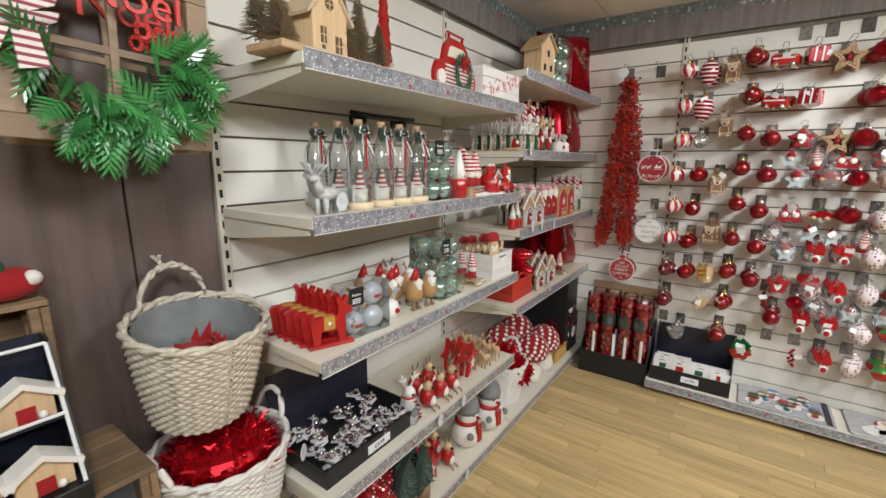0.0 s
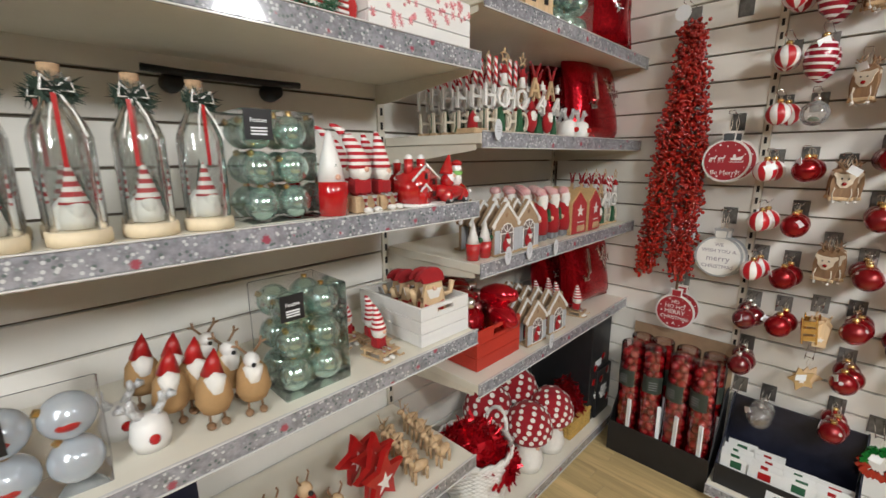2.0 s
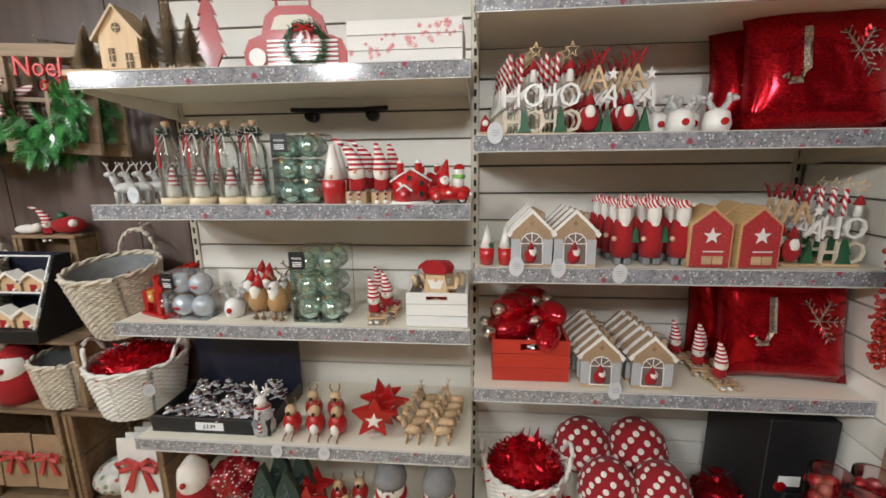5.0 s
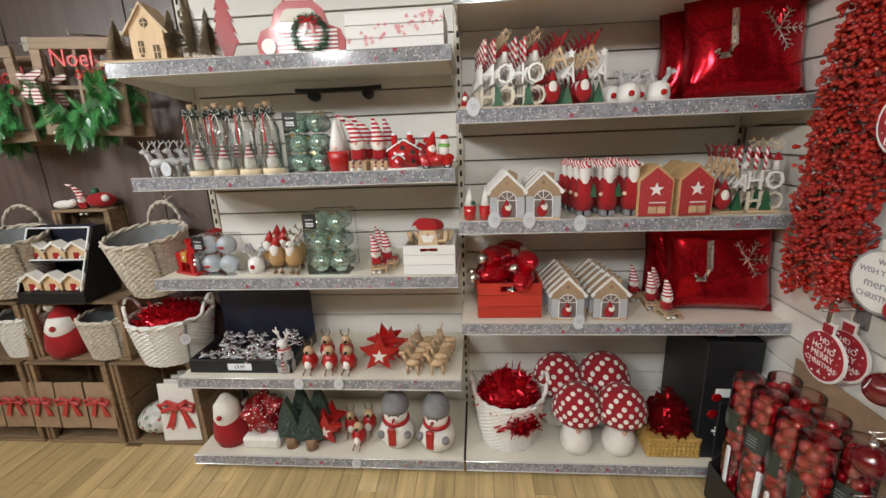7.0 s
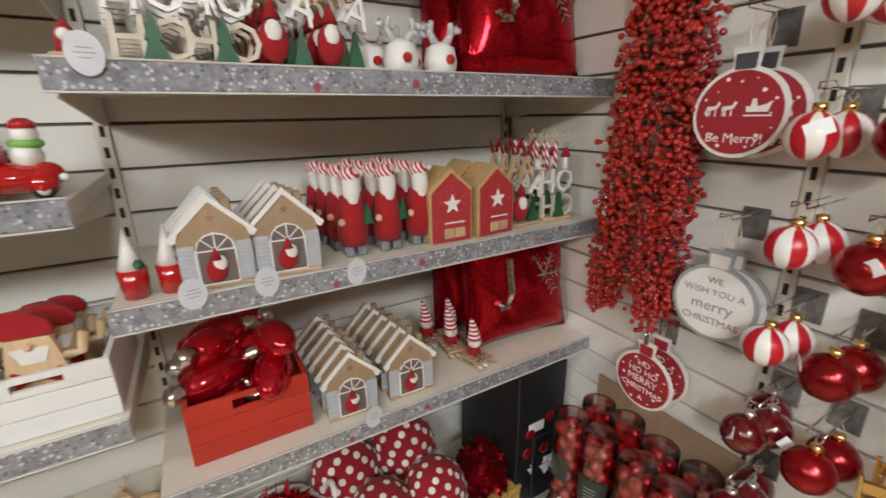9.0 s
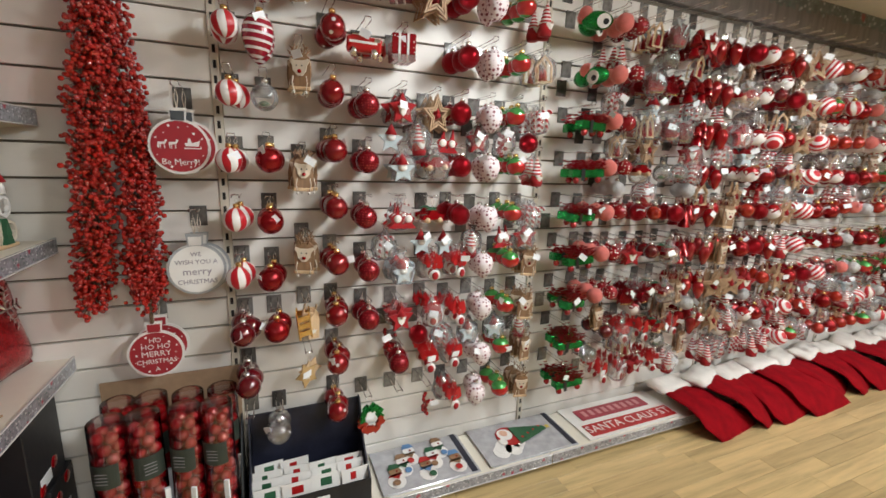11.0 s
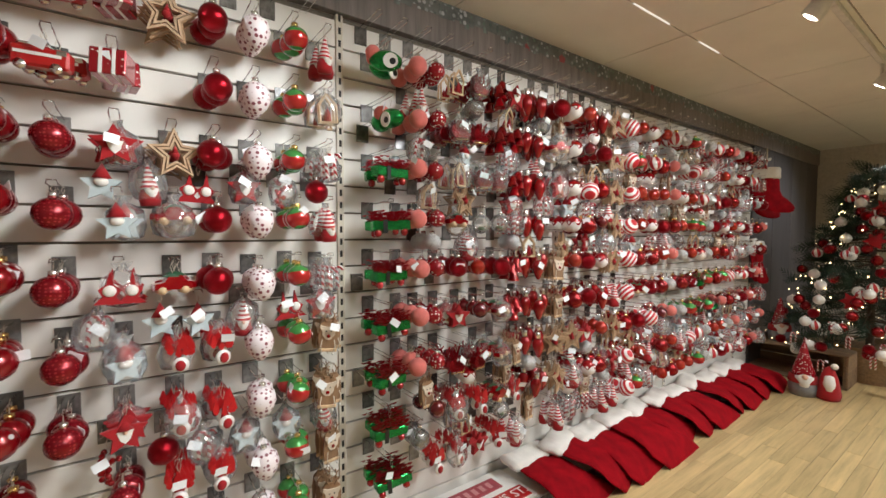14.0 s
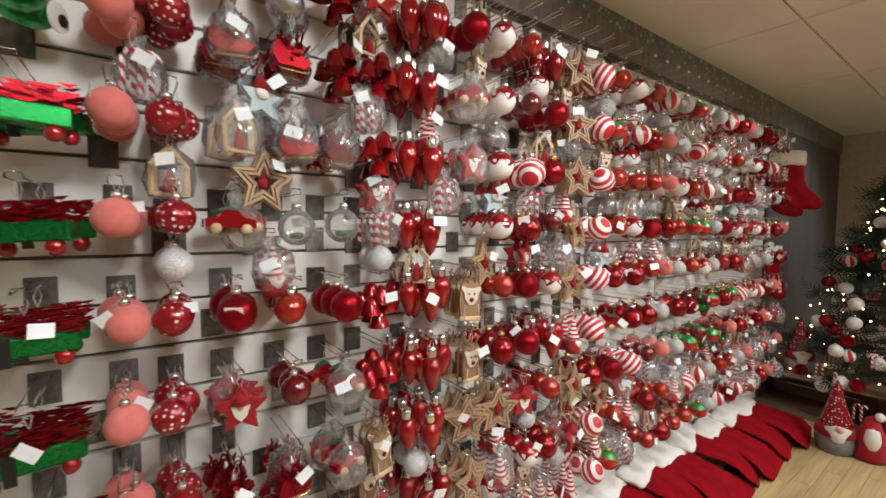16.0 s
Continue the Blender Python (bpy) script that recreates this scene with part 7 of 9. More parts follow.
def basket(name, r0, r1, h, mat, label, rows=24, stakes=30, handles=True, hang=False):
    """A round woven basket: strands that pass before and behind upright stakes, a braided rim, handles."""
    t = thing(name, label, "basket")
    weave = bmesh.new()
    for k in range(rows):
        f = (k + 0.5) / rows
        r, z = r0 + (r1 - r0) * f ** 0.8, h * f
        pts = []
        for i in range(stakes * 2 + 1):
            a = math.pi * i / stakes
            off = 0.0034 * (1 if (i + k) % 2 else -1)
            pts.append(((r + off) * math.cos(a), (r + off) * math.sin(a), z))
        bm_tube(weave, pts, h / rows * 0.60, 5, cap=False)
    part("weave", weave, mat, t, smooth=True)
    st_ = bmesh.new()
    for i in range(stakes):
        a = 2 * math.pi * (i + 0.5) / stakes
        bm_tube(st_, [((r0 + (r1 - r0) * f ** 0.8) * math.cos(a), (r0 + (r1 - r0) * f ** 0.8) * math.sin(a), h * f) for f in (0, 0.25, 0.5, 0.75, 1)], 0.004, 5)
    part("stakes", st_, mat, t)
    rim = bmesh.new()
    for ph in (0, 1):
        bm_tube(rim, [((r1 + 0.005 * math.cos(9 * a + ph * math.pi)) * math.cos(a), (r1 + 0.005 * math.cos(9 * a + ph * math.pi)) * math.sin(a), h + 0.006 * math.sin(9 * a + ph * math.pi)) for a in (2 * math.pi * i / 72 for i in range(73))], 0.0075, 6, cap=False)
    part("rim", rim, mat, t, smooth=True)
    part("bottom", lathe([(0, 0.0), (r0, 0.0), (r0, 0.010), (0, 0.010)], 24), mat, t)
    part("liner", lathe([(0, 0.013), (r0 - 0.014, 0.013), (r0 + (r1 - r0) * 0.5 - 0.012, h * 0.45), (r1 - 0.015, h - 0.006)], 28, wob=0.002), M_LINER, t, "grey plastic liner", True)
    if handles:
        for s in (-1, 1):
            part("handle", tube([(0.058 * math.cos(math.pi * q / 12), s * (r1 * 0.94 + 0.024 * math.sin(math.pi * q / 12)), h + 0.085 * math.sin(math.pi * q / 12)) for q in range(13)], 0.009, 8), mat, t, smooth=True)
    if hang:
        loop = bmesh.new()
        for ph in (0, 1):
            bm_tube(loop, [(-r1 * (0.84 + 0.14 * math.sin(math.pi * q / 30)) + 0.005 * math.cos(0.9 * q + ph * math.pi), -0.085 * math.cos(math.pi * q / 30), h + 0.105 * math.sin(math.pi * q / 30) + 0.005 * math.sin(0.9 * q + ph * math.pi)) for q in range(31)], 0.0065, 6)
        part("handle", loop, mat, t, "twisted wicker handle", True)
    return t


M_TINS = plain("red tinsel foil", (0.55, 0.008, 0.02), 0.22, metal=0.7, vary=0.4, scale=90, relief=0)


def tinsel_heap(r, h, n, seed, label, mat=M_TINS, name="tinsel_heap", length=0.035, width=0.006):
    """A loose heap of many small foil leaves."""
    rr = random.Random(seed)
    b = bmesh.new()
    for i in range(n):
        a, q = rr.random() * 6.283, math.sqrt(rr.random())
        z = h * (1 - q * q) * rr.uniform(0.2, 1.0)
        p = Vector((r * q * math.cos(a), r * q * math.sin(a), z))
        d = Vector((rr.gauss(0, 1), rr.gauss(0, 1), rr.gauss(0.35, 0.7))).normalized() * rr.uniform(0.5, 1.2) * length
        w = d.orthogonal().normalized() * width
        w.rotate(Euler((rr.random() * 3, rr.random() * 3, 0)))
        mid = p + d * 0.5 + w * 0.6
        b.faces.new([b.verts.new(p - w), b.verts.new(p + w), b.verts.new(mid + w), b.verts.new(mid - w)])
        b.faces.new([b.verts.new(mid - w), b.verts.new(mid + w), b.verts.new(p + d)])
    bm_ball(b, (0, 0, h * 0.2), r * 0.8, 14, (1, 1, h / r * 0.7))
    return solid(name, b, mat, label, "tinsel", kind="stuff")


# ---- base shelf of the second bay ----
wb = basket("white_basket", 0.125, 0.160, 0.235, M_WICKW, "white wicker basket with handles on the base shelf")
put(wb, 0.285, 0.205, TOPB[4] + 0.001)
put(tinsel_heap(0.145, 0.14, 1500, 1, "heap of red foil poinsettia tinsel in the basket", length=0.045, width=0.007), 0.285, 0.205, TOPB[4] + 0.20)
gar = bmesh.new()
rr = random.Random(7)
for i in range(150):
    a = rr.gauss(0.35, 0.28)
    p = Vector((0.164 * math.cos(a) + rr.uniform(0, 0.018), 0.164 * math.sin(a), 0.165 + rr.gauss(0, 0.016)))
    d = Vector((rr.uniform(0, 0.4), rr.gauss(0, 1), rr.gauss(-0.2, 1))).normalized() * 0.030
    w = Vector((rr.uniform(-0.5, 0.5), -d.z, d.y)).normalized() * 0.007
    gar.faces.new([gar.verts.new(p - w), gar.verts.new(p + w), gar.verts.new(p + d + w), gar.verts.new(p + d * 1.2), gar.verts.new(p + d - w)])
put(solid("red_ribbon", gar, M_TINS, "crumpled red satin ribbon tied to the white basket", "ribbon"), 0.285, 0.205, TOPB[4] + 0.001)
M_MUSH = plain("crimson felt", (0.30, 0.008, 0.016), 0.95, vary=0.12, relief=0.5, grain=400, sheen=0.08)


def mushroom():
    t = thing("felt_mushroom", "red felt mushroom with white dots and a gnome stalk", "decoration", "felt mushrooms")
    part("stalk", lathe([(0, 0), (0.070, 0.004), (0.082, 0.05), (0.070, 0.10), (0.045, 0.16), (0.045, 0.20), (0, 0.20)], 20), M_WFELT, t, "white plush stalk", True)
    part("cap", lathe([(0, 0.18), (0.060, 0.178), (0.108, 0.185), (0.120, 0.205), (0.118, 0.245), (0.098, 0.30), (0.060, 0.338), (0, 0.352)], 26), M_MUSH, t, "red cap with white dots", True)
    prof = [(0.119, 0.212), (0.118, 0.245), (0.098, 0.30), (0.060, 0.338), (0.0, 0.352)]
    dots_ = bmesh.new()
    for row, (f, n) in enumerate(((0.10, 16), (0.85, 15), (1.35, 14), (1.85, 11), (2.40, 9), (2.95, 6), (3.45, 3))):
        k = int(f)
        (ra, za), (rb_, zb) = prof[k], prof[k + 1]
        r_, z_ = ra + (rb_ - ra) * (f - k), za + (zb - za) * (f - k)
        for j in range(n):
            a = 2 * math.pi * (j + 0.5 * (row % 2)) / n
            nrm = Vector(((zb - za) * math.cos(a), (zb - za) * math.sin(a), ra - rb_)).normalized()
            side = Vector((-math.sin(a), math.cos(a), 0))
            up = nrm.cross(side)
            c = Vector((r_ * math.cos(a), r_ * math.sin(a), z_)) + nrm * 0.0016
            ring = [dots_.verts.new(c + 0.0120 * (math.cos(q) * side + math.sin(q) * up)) for q in (2 * math.pi * w_ / 10 for w_ in range(10))]
            top = dots_.verts.new(c + nrm * 0.0022)
            for w_ in range(10):
                dots_.faces.new((ring[w_], ring[(w_ + 1) % 10], top))
    part("dots", dots_, M_WFELT, t, "white felt dots")
    part("nose", ball((0.062, 0, 0.135), 0.011, 8), M_SKIN, t, "", True)
    for s in (-1, 1):
        part("eye", ball((0.055, s * 0.020, 0.150), 0.004, 6), M_BLK, t)
    return t


mm = mushroom()
for i, (x, y, s, tall) in enumerate(((0.365, 0.500, 0.90, 0), (0.370, 0.685, 0.90, 0), (0.17, 0.45, 1.0, 0), (0.17, 0.665, 1.02, 0))):
    put(mm if i == 0 else copy_thing(mm, Matrix()), x, y, TOPB[4] + 0.001, 10 * (i % 2) - 5, s=s)
wk = thing("yellow_basket", "small yellow woven box on the base shelf", "basket")
bw = bmesh.new()
for k in range(5):
    for i in range(12):
        y = -0.10 + 0.2 * i / 11
        bm_ball(bw, (0.085, y, 0.012 + k * 0.018), 0.011, 6, (0.5, 1, 0.8))
    for i in range(9):
        x = -0.075 + 0.15 * i / 8
        for s in (-1, 1):
            bm_ball(bw, (x, s * 0.105, 0.012 + k * 0.018), 0.011, 6, (1, 0.5, 0.8))
part("weave", bw, M_WICKY, wk, smooth=True)
part("body", box((-0.082, -0.104, 0), (0.083, 0.104, 0.092), 0.004), M_WICKY, wk)
part("rim", box((-0.09, -0.112, 0.090), (0.092, 0.112, 0.100), 0.003), M_WICKY, wk)
put(wk, 0.34, 0.90, TOPB[4] + 0.001)
put(tinsel_heap(0.10, 0.18, 700, 5, "heap of red glitter picks in the yellow box", M_GLIT, length=0.03, width=0.009), 0.33, 0.90, TOPB[4] + 0.098)
for i, (x0, y0, z0, w, d, h) in enumerate(((0.06, 0.99, 0, 0.22, 0.36, 0.55), (0.30, 1.06, 0, 0.17, 0.13, 0.28))):
    t = thing("gift_box", "black gift box printed with red baubles and a snowflake", "gift box", "black gift boxes")
    part("body", box((0, 0, 0), (d, w, h), 0.003), BLACK, t)
    part("label", box((d + 0.0005, 0.05, h * 0.55), (d + 0.002, 0.12, h * 0.62)), M_TAG, t)
    fl = bmesh.new()
    for a in range(6):
        ca, sa = math.cos(radians(60 * a)), math.sin(radians(60 * a))
        bm_tube(fl, [(d + 0.002, w * 0.45, 0.14), (d + 0.002, w * 0.45 + 0.042 * ca, 0.14 + 0.042 * sa)], 0.006, 4)
        bm_tube(fl, [(d + 0.002, w * 0.45 + 0.022 * ca, 0.14 + 0.022 * sa), (d + 0.002, w * 0.45 + 0.035 * math.cos(radians(60 * a + 35)), 0.14 + 0.035 * math.sin(radians(60 * a + 35)))], 0.004, 4)
    part("snowflake", fl, M_WHITE, t, "white printed snowflake")
    bb = bmesh.new()
    for q, (yy, zz) in enumerate(((0.06, 0.30), (0.12, 0.25), (0.15, 0.34), (0.05, 0.22), (0.14, 0.08))):
        if zz < h:
            bm_ball(bb, (d, min(yy, w - 0.03), zz), 0.022, 10, (0.2, 1, 1))
    part("bauble_print", bb, M_REDG, t, "printed red baubles", True)
    if i == 0:
        part("top_label", box((d * 0.6, 0.06, h + 0.0005), (d * 0.85, 0.13, h + 0.0015)), M_TAG, t)
    put(t, x0, y0, TOPB[4] + 0.001)

# ---- corner: tubes of baubles, berry garland, plaques ----
tb = thing("tube_display", "black card display tray of bauble tubes standing on the floor", "display box")
part("front", box((0.535, 0.985, 0.001), (0.985, 0.990, 0.165)), BLACK, tb)
for x in (0.535, 0.980):
    part("side", slab([(0.990, 0.001), (1.238, 0.001), (1.238, 0.42), (1.18, 0.42), (0.990, 0.165)], 0.005, "yz", (x + 0.0025, 0, 0)), BLACK, tb)
part("back", box((0.535, 1.236, 0.001), (0.985, 1.241, 0.63)), M_KRAFT, tb, "plain brown card back")
part("bottom", box((0.540, 0.990, 0.001), (0.980, 1.236, 0.012)), BLACK, tb)
M_TUBE = clear("clear tube plastic", (1.0, 0.93, 0.93), 0.04, 0.35)
bub = to_mesh("bauble", lathe(ball_prof(0.0215, 0, 7), 10), M_REDG, True)
bubm = to_mesh("bauble", lathe(ball_prof(0.0215, 0, 7), 10), M_RED, True)
rr = random.Random(13)
tube_t = thing("bauble_tube", "clear tube packed with small red baubles", "bauble tube", "bauble tubes")
H = 0.58
sl_ = part("clear_tube", lathe([(0.051, 0), (0.051, H - 0.012), (0.050, H - 0.003), (0.046, H), (0, H)], 20), M_TUBE, tube_t, "clear plastic tube", True)
sl_.visible_shadow = False
for lv in range(14):
    for q in range(4):
        a = math.pi / 2 * q + lv * 0.8
        piece("bauble", bub if (lv + q) % 3 else bubm, tube_t, (0.0275 * math.cos(a), 0.0275 * math.sin(a), 0.026 + lv * 0.0385))
bd = part("paper_label", slab([(0.0520 * math.sin(q), -0.0520 * math.cos(q)) for q in (-0.95 + 1.9 * w_ / 12 for w_ in range(13))] + [(0.0512 * math.sin(q), -0.0512 * math.cos(q)) for q in (0.95 - 1.9 * w_ / 12 for w_ in range(13))], 0.085, "xy", (0, 0, 0.405)), plain("dark green paper", (0.035, 0.045, 0.035), 0.5), tube_t, "dark paper label")
pr = bmesh.new()
for k in range(4):
    bm_box(pr, (-0.018, -0.0530, 0.382 + k * 0.012), (0.018, -0.0520, 0.385 + k * 0.012))
part("print", pr, M_GREY, bd)
part("barcode_strip", box((0.030, -0.049, 0.10), (0.046, -0.040, 0.30)), M_TAG, tube_t)
k = 0
for row in range(2):
    for i in range(4):
        o = tube_t if k == 0 else copy_thing(tube_t, Matrix())
        put(o, 0.598 + 0.108 * i, 1.048 + 0.112 * row, 0.013, rr.uniform(-30, 30), rr.uniform(-1, 1), rr.uniform(-1, 1))
        k += 1

rr = random.Random(77)
bg = thing("berry_garland", "thick red berry garland hung from a hook on the slatwall", "garland")
tw = bmesh.new()
ib = bmesh.new()
bmesh.ops.create_icosphere(ib, subdivisions=2, radius=1.0)
ib.verts.index_update()
ico_v, ico_f = [tuple(v.co) for v in ib.verts], [[v.index for v in f.verts] for f in ib.faces]
ib.free()
berry_v, berry_f = [], []


def garland_axis(f, strand):
    part_way = max(0.0, f - 0.15) / 0.85
    if strand:
        return Vector((0.694 + 0.044 * min(1, part_way * 3) - 0.006 * part_way, 1.165 + 0.01 * math.sin(5 * f), 2.015 - 1.15 * f))
    return Vector((0.674 - 0.030 * min(1, part_way * 3) - 0.070 * part_way ** 2.5, 1.160 - 0.025 * math.sin(math.pi * f), 2.015 - 1.08 * f))


for strand in (0, 1):
    bm_tube(tw, [garland_axis(i / 24, strand) for i in range(25)], 0.006, 6)
for i in range(4600):
    st_ = i % 2
    f = rr.random()
    if st_ and f > 0.93:
        f *= 0.9
    c = garland_axis(f, st_)
    spread = 0.044 + 0.021 * min(1, f * 5) - 0.020 * max(0, f - 0.9) * 10 + 0.006 * math.sin(f * 38 + 2 * st_)
    d = Vector((rr.uniform(-1, 1), rr.uniform(-1.1, 0.8), rr.uniform(-1, 1)))
    d = d.normalized() * spread * (rr.random() ** 0.4) * (1.25 if rr.random() < 0.08 else 1.0)
    p = c + d
    p.y = min(p.y, YB - 0.012)
    r = rr.uniform(0.0058, 0.0084)
    berry_v += [p + Vector(q) * r for q in ico_v]
    berry_f += [[len(ico_v) * i + k for k in f_] for f_ in ico_f]
    if i % 4 == 0:
        bm_tube(tw, [c, (c + p) / 2 + Vector((0, 0, 0.01)), p], 0.0012, 3)
bme = bpy.data.meshes.new("berries")
bme.from_pydata(berry_v, [], berry_f)
bme.materials.append(plain("red berries", (0.34, 0.012, 0.006), 0.14, coat=0.8, vary=0.35, scale=12, relief=0))
bme.polygons.foreach_set("use_smooth", [True] * len(bme.polygons))
bo = tagged(new("berry_mass", bme), "glossy red berries", kind="stuff")
bo.parent = bg
part("twigs", tw, plain("brown twig", (0.10, 0.06, 0.03), 0.8), bg)
part("hang_tag", slab(ring_outline(0.032, 16), 0.002, "xz", (0.64, 1.135, 2.075)), M_TAG, bg, "round white tag")
hook(0.655, 2.105, 0.13)


def plaque(name, ground, border, label, lines, ink, flakes=True):
    """A bauble-shaped hanging sign; local x to the right, z up, faces -y."""
    t = thing(name, label, "sign")
    out = [(0.086 * math.cos(a), 0.086 * math.sin(a)) for a in (math.radians(75 - 330 * i / 30) for i in range(31))] + [(-0.022, 0.086), (-0.026, 0.118), (0.026, 0.118), (0.022, 0.086)]
    part("board", slab(out, 0.006, "xz"), border, t, "pale bauble-shaped board")
    part("face", slab([(0.93 * a, 0.93 * b) for a, b in ring_outline(0.084, 30)], 0.002, "xz", (0, -0.004, 0)), ground, t)
    part("neck", slab([(-0.018, 0.080), (0.018, 0.080), (0.019, 0.108), (-0.019, 0.108)], 0.002, "xz", (0, -0.004, 0)), plain("pewter paint", (0.10, 0.11, 0.12), 0.35, metal=0.4) if ground is SIGNRED and "sleigh" in label else ground, t)
    for i, (s, size, z) in enumerate(lines):
        words("lettering", s, size, ink, t, pose(0, -0.0056, z, 90, 0, 0))
    if flakes:
        b = bmesh.new()
        rr_ = random.Random(len(label))
        for i in range(16):
            a = 2 * math.pi * i / 16
            q = 0.068 if i % 2 else 0.058
            bm_slab(b, [(u + q * math.cos(a), w + q * math.sin(a)) for u, w in ring_outline(0.0018 + 0.0012 * (i % 3), 6)], 0.001, "xz", (0, -0.0056, 0))
        part("snow_print", b, ink, t, "printed snow spots")
    part("string", tube([(0, 0, 0.112), (0.005, 0, 0.15), (0, 0.0, 0.18), (-0.005, 0, 0.15), (0, 0, 0.113)], 0.0014, 4), M_STRING, t)
    return t


INK = plain("white print", (0.80, 0.76, 0.74), 0.6)
SIGNRED = plain("red printed board", (0.34, 0.02, 0.03), 0.5, vary=0.08)
p1 = plaque("hanging_sign", SIGNRED, M_WHITE, "red bauble-shaped wooden sign with white sleigh and lettering", [("Be Merry!", 0.026, -0.048)], INK)
sl = bmesh.new()
for x in (-0.048, -0.018):                # reindeer and sleigh silhouettes
    bm_slab(sl, [(x - 0.012, 0.004), (x + 0.010, 0.008), (x + 0.016, 0.020), (x + 0.011, 0.022), (x + 0.007, 0.014), (x - 0.010, 0.013)], 0.001, "xz", (0, -0.0056, 0))
    for q in (-0.010, -0.005, 0.006):
        bm_box(sl, (x + q, -0.0061, -0.006), (x + q + 0.0022, -0.0051, 0.006))
bm_slab(sl, [(0.016, 0.002), (0.052, 0.002), (0.058, 0.022), (0.048, 0.016), (0.034, 0.012), (0.030, 0.026), (0.024, 0.026), (0.022, 0.012), (0.014, 0.012)], 0.001, "xz", (0, -0.0056, 0))
bm_box(sl, (0.012, -0.0061, -0.006), (0.060, -0.0051, -0.003))
part("sleigh_print", sl, INK, p1, "white sleigh silhouette")
put(p1, 0.868, 1.130, 1.462, 0, s=1.02)
put(copy_thing(p1, Matrix()), 0.885, 1.165, 1.462, 6, s=1.02)
p2 = plaque("hanging_sign", WHITEP, plain("silver edge", (0.42, 0.44, 0.46), 0.4, metal=0.3), "white bauble-shaped wooden sign with grey lettering", [("WE", 0.020, 0.050), ("WISH YOU A", 0.021, 0.024), ("merry", 0.034, -0.008), ("CHRISTMAS", 0.022, -0.042)], plain("grey print", (0.30, 0.27, 0.32), 0.6), False)
put(p2, 0.884, 1.140, 1.052, 2, s=1.05)
put(copy_thing(p2, Matrix()), 0.897, 1.165, 1.052, 4, s=1.05)
p3 = plaque("hanging_sign", SIGNRED, M_WHITE, "red bauble-shaped wooden sign with a white Christmas greeting", [("HO", 0.024, 0.050), ("HO HO", 0.026, 0.026), ("MERRY", 0.029, 0.000), ("CHRISTMAS", 0.023, -0.028), ("A", 0.022, -0.056)], INK)
put(p3, 0.735, 1.160, 0.752, 0, s=1.0)
put(copy_thing(p3, Matrix()), 0.742, 1.212, 0.758, 5, s=1.0)
for x, z in ((0.870, 1.645), (0.888, 1.245), (0.735, 0.905), (0.845, 2.10)):
    hook(x, z, 0.13)

# ---- base shelf under the ornaments ----
BT = 0.040 + 0.0405
bx = thing("card_box", "black display box of white cards with a dark blue lid", "display box")
part("tray", box((1.005, 0.985, BT), (1.455, 1.235, BT + 0.010)), BLACK, bx)
part("front", box((1.005, 0.985, BT + 0.010), (1.455, 0.991, BT + 0.095)), BLACK, bx)
for x in (1.005, 1.449):
    part("side", slab([(0.991, BT + 0.010), (1.235, BT + 0.010), (1.235, BT + 0.33), (1.20, BT + 0.33), (1.12, BT + 0.17), (0.991, BT + 0.095)], 0.006, "yz", (x + 0.003, 0, 0)), M_PRINTBLACK, bx)
part("lid", box((1.012, 1.215, BT + 0.010), (1.448, 1.222, BT + 0.33)), M_PRINTBLACK, bx, "dark navy raised lid")
pt = part("price_ticket", box((1.19, 0.983, BT + 0.030), (1.29, 0.9845, BT + 0.070)), M_TAG, bx)
words("price", "£1.99", 0.024, M_BLK, pt, pose(1.24, 0.9826, BT + 0.05, 90, 0, 0))
rr = random.Random(5)
for i in range(14):
    c = part("card", box((-0.055, -0.0006, 0), (0.055, 0.0006, 0.115), 0.0), WHITEP, bx)
    c.matrix_basis = pose(1.075 + 0.108 * (i % 4) - (0.01 if i % 3 else 0), 1.01 + 0.048 * (i // 4), BT + 0.013, -12 + rr.uniform(-4, 4), 0, rr.uniform(-5, 5))
    part("picture", box((-0.02, -0.0016, 0.07), (0.025 * rr.random(), -0.0008, 0.10)), M_REDP if i % 2 else M_GREEN, c)
M_BAG = plain("grey plastic sleeve", (0.42, 0.42, 0.44), 0.2, coat=0.5, vary=0.2, scale=20)
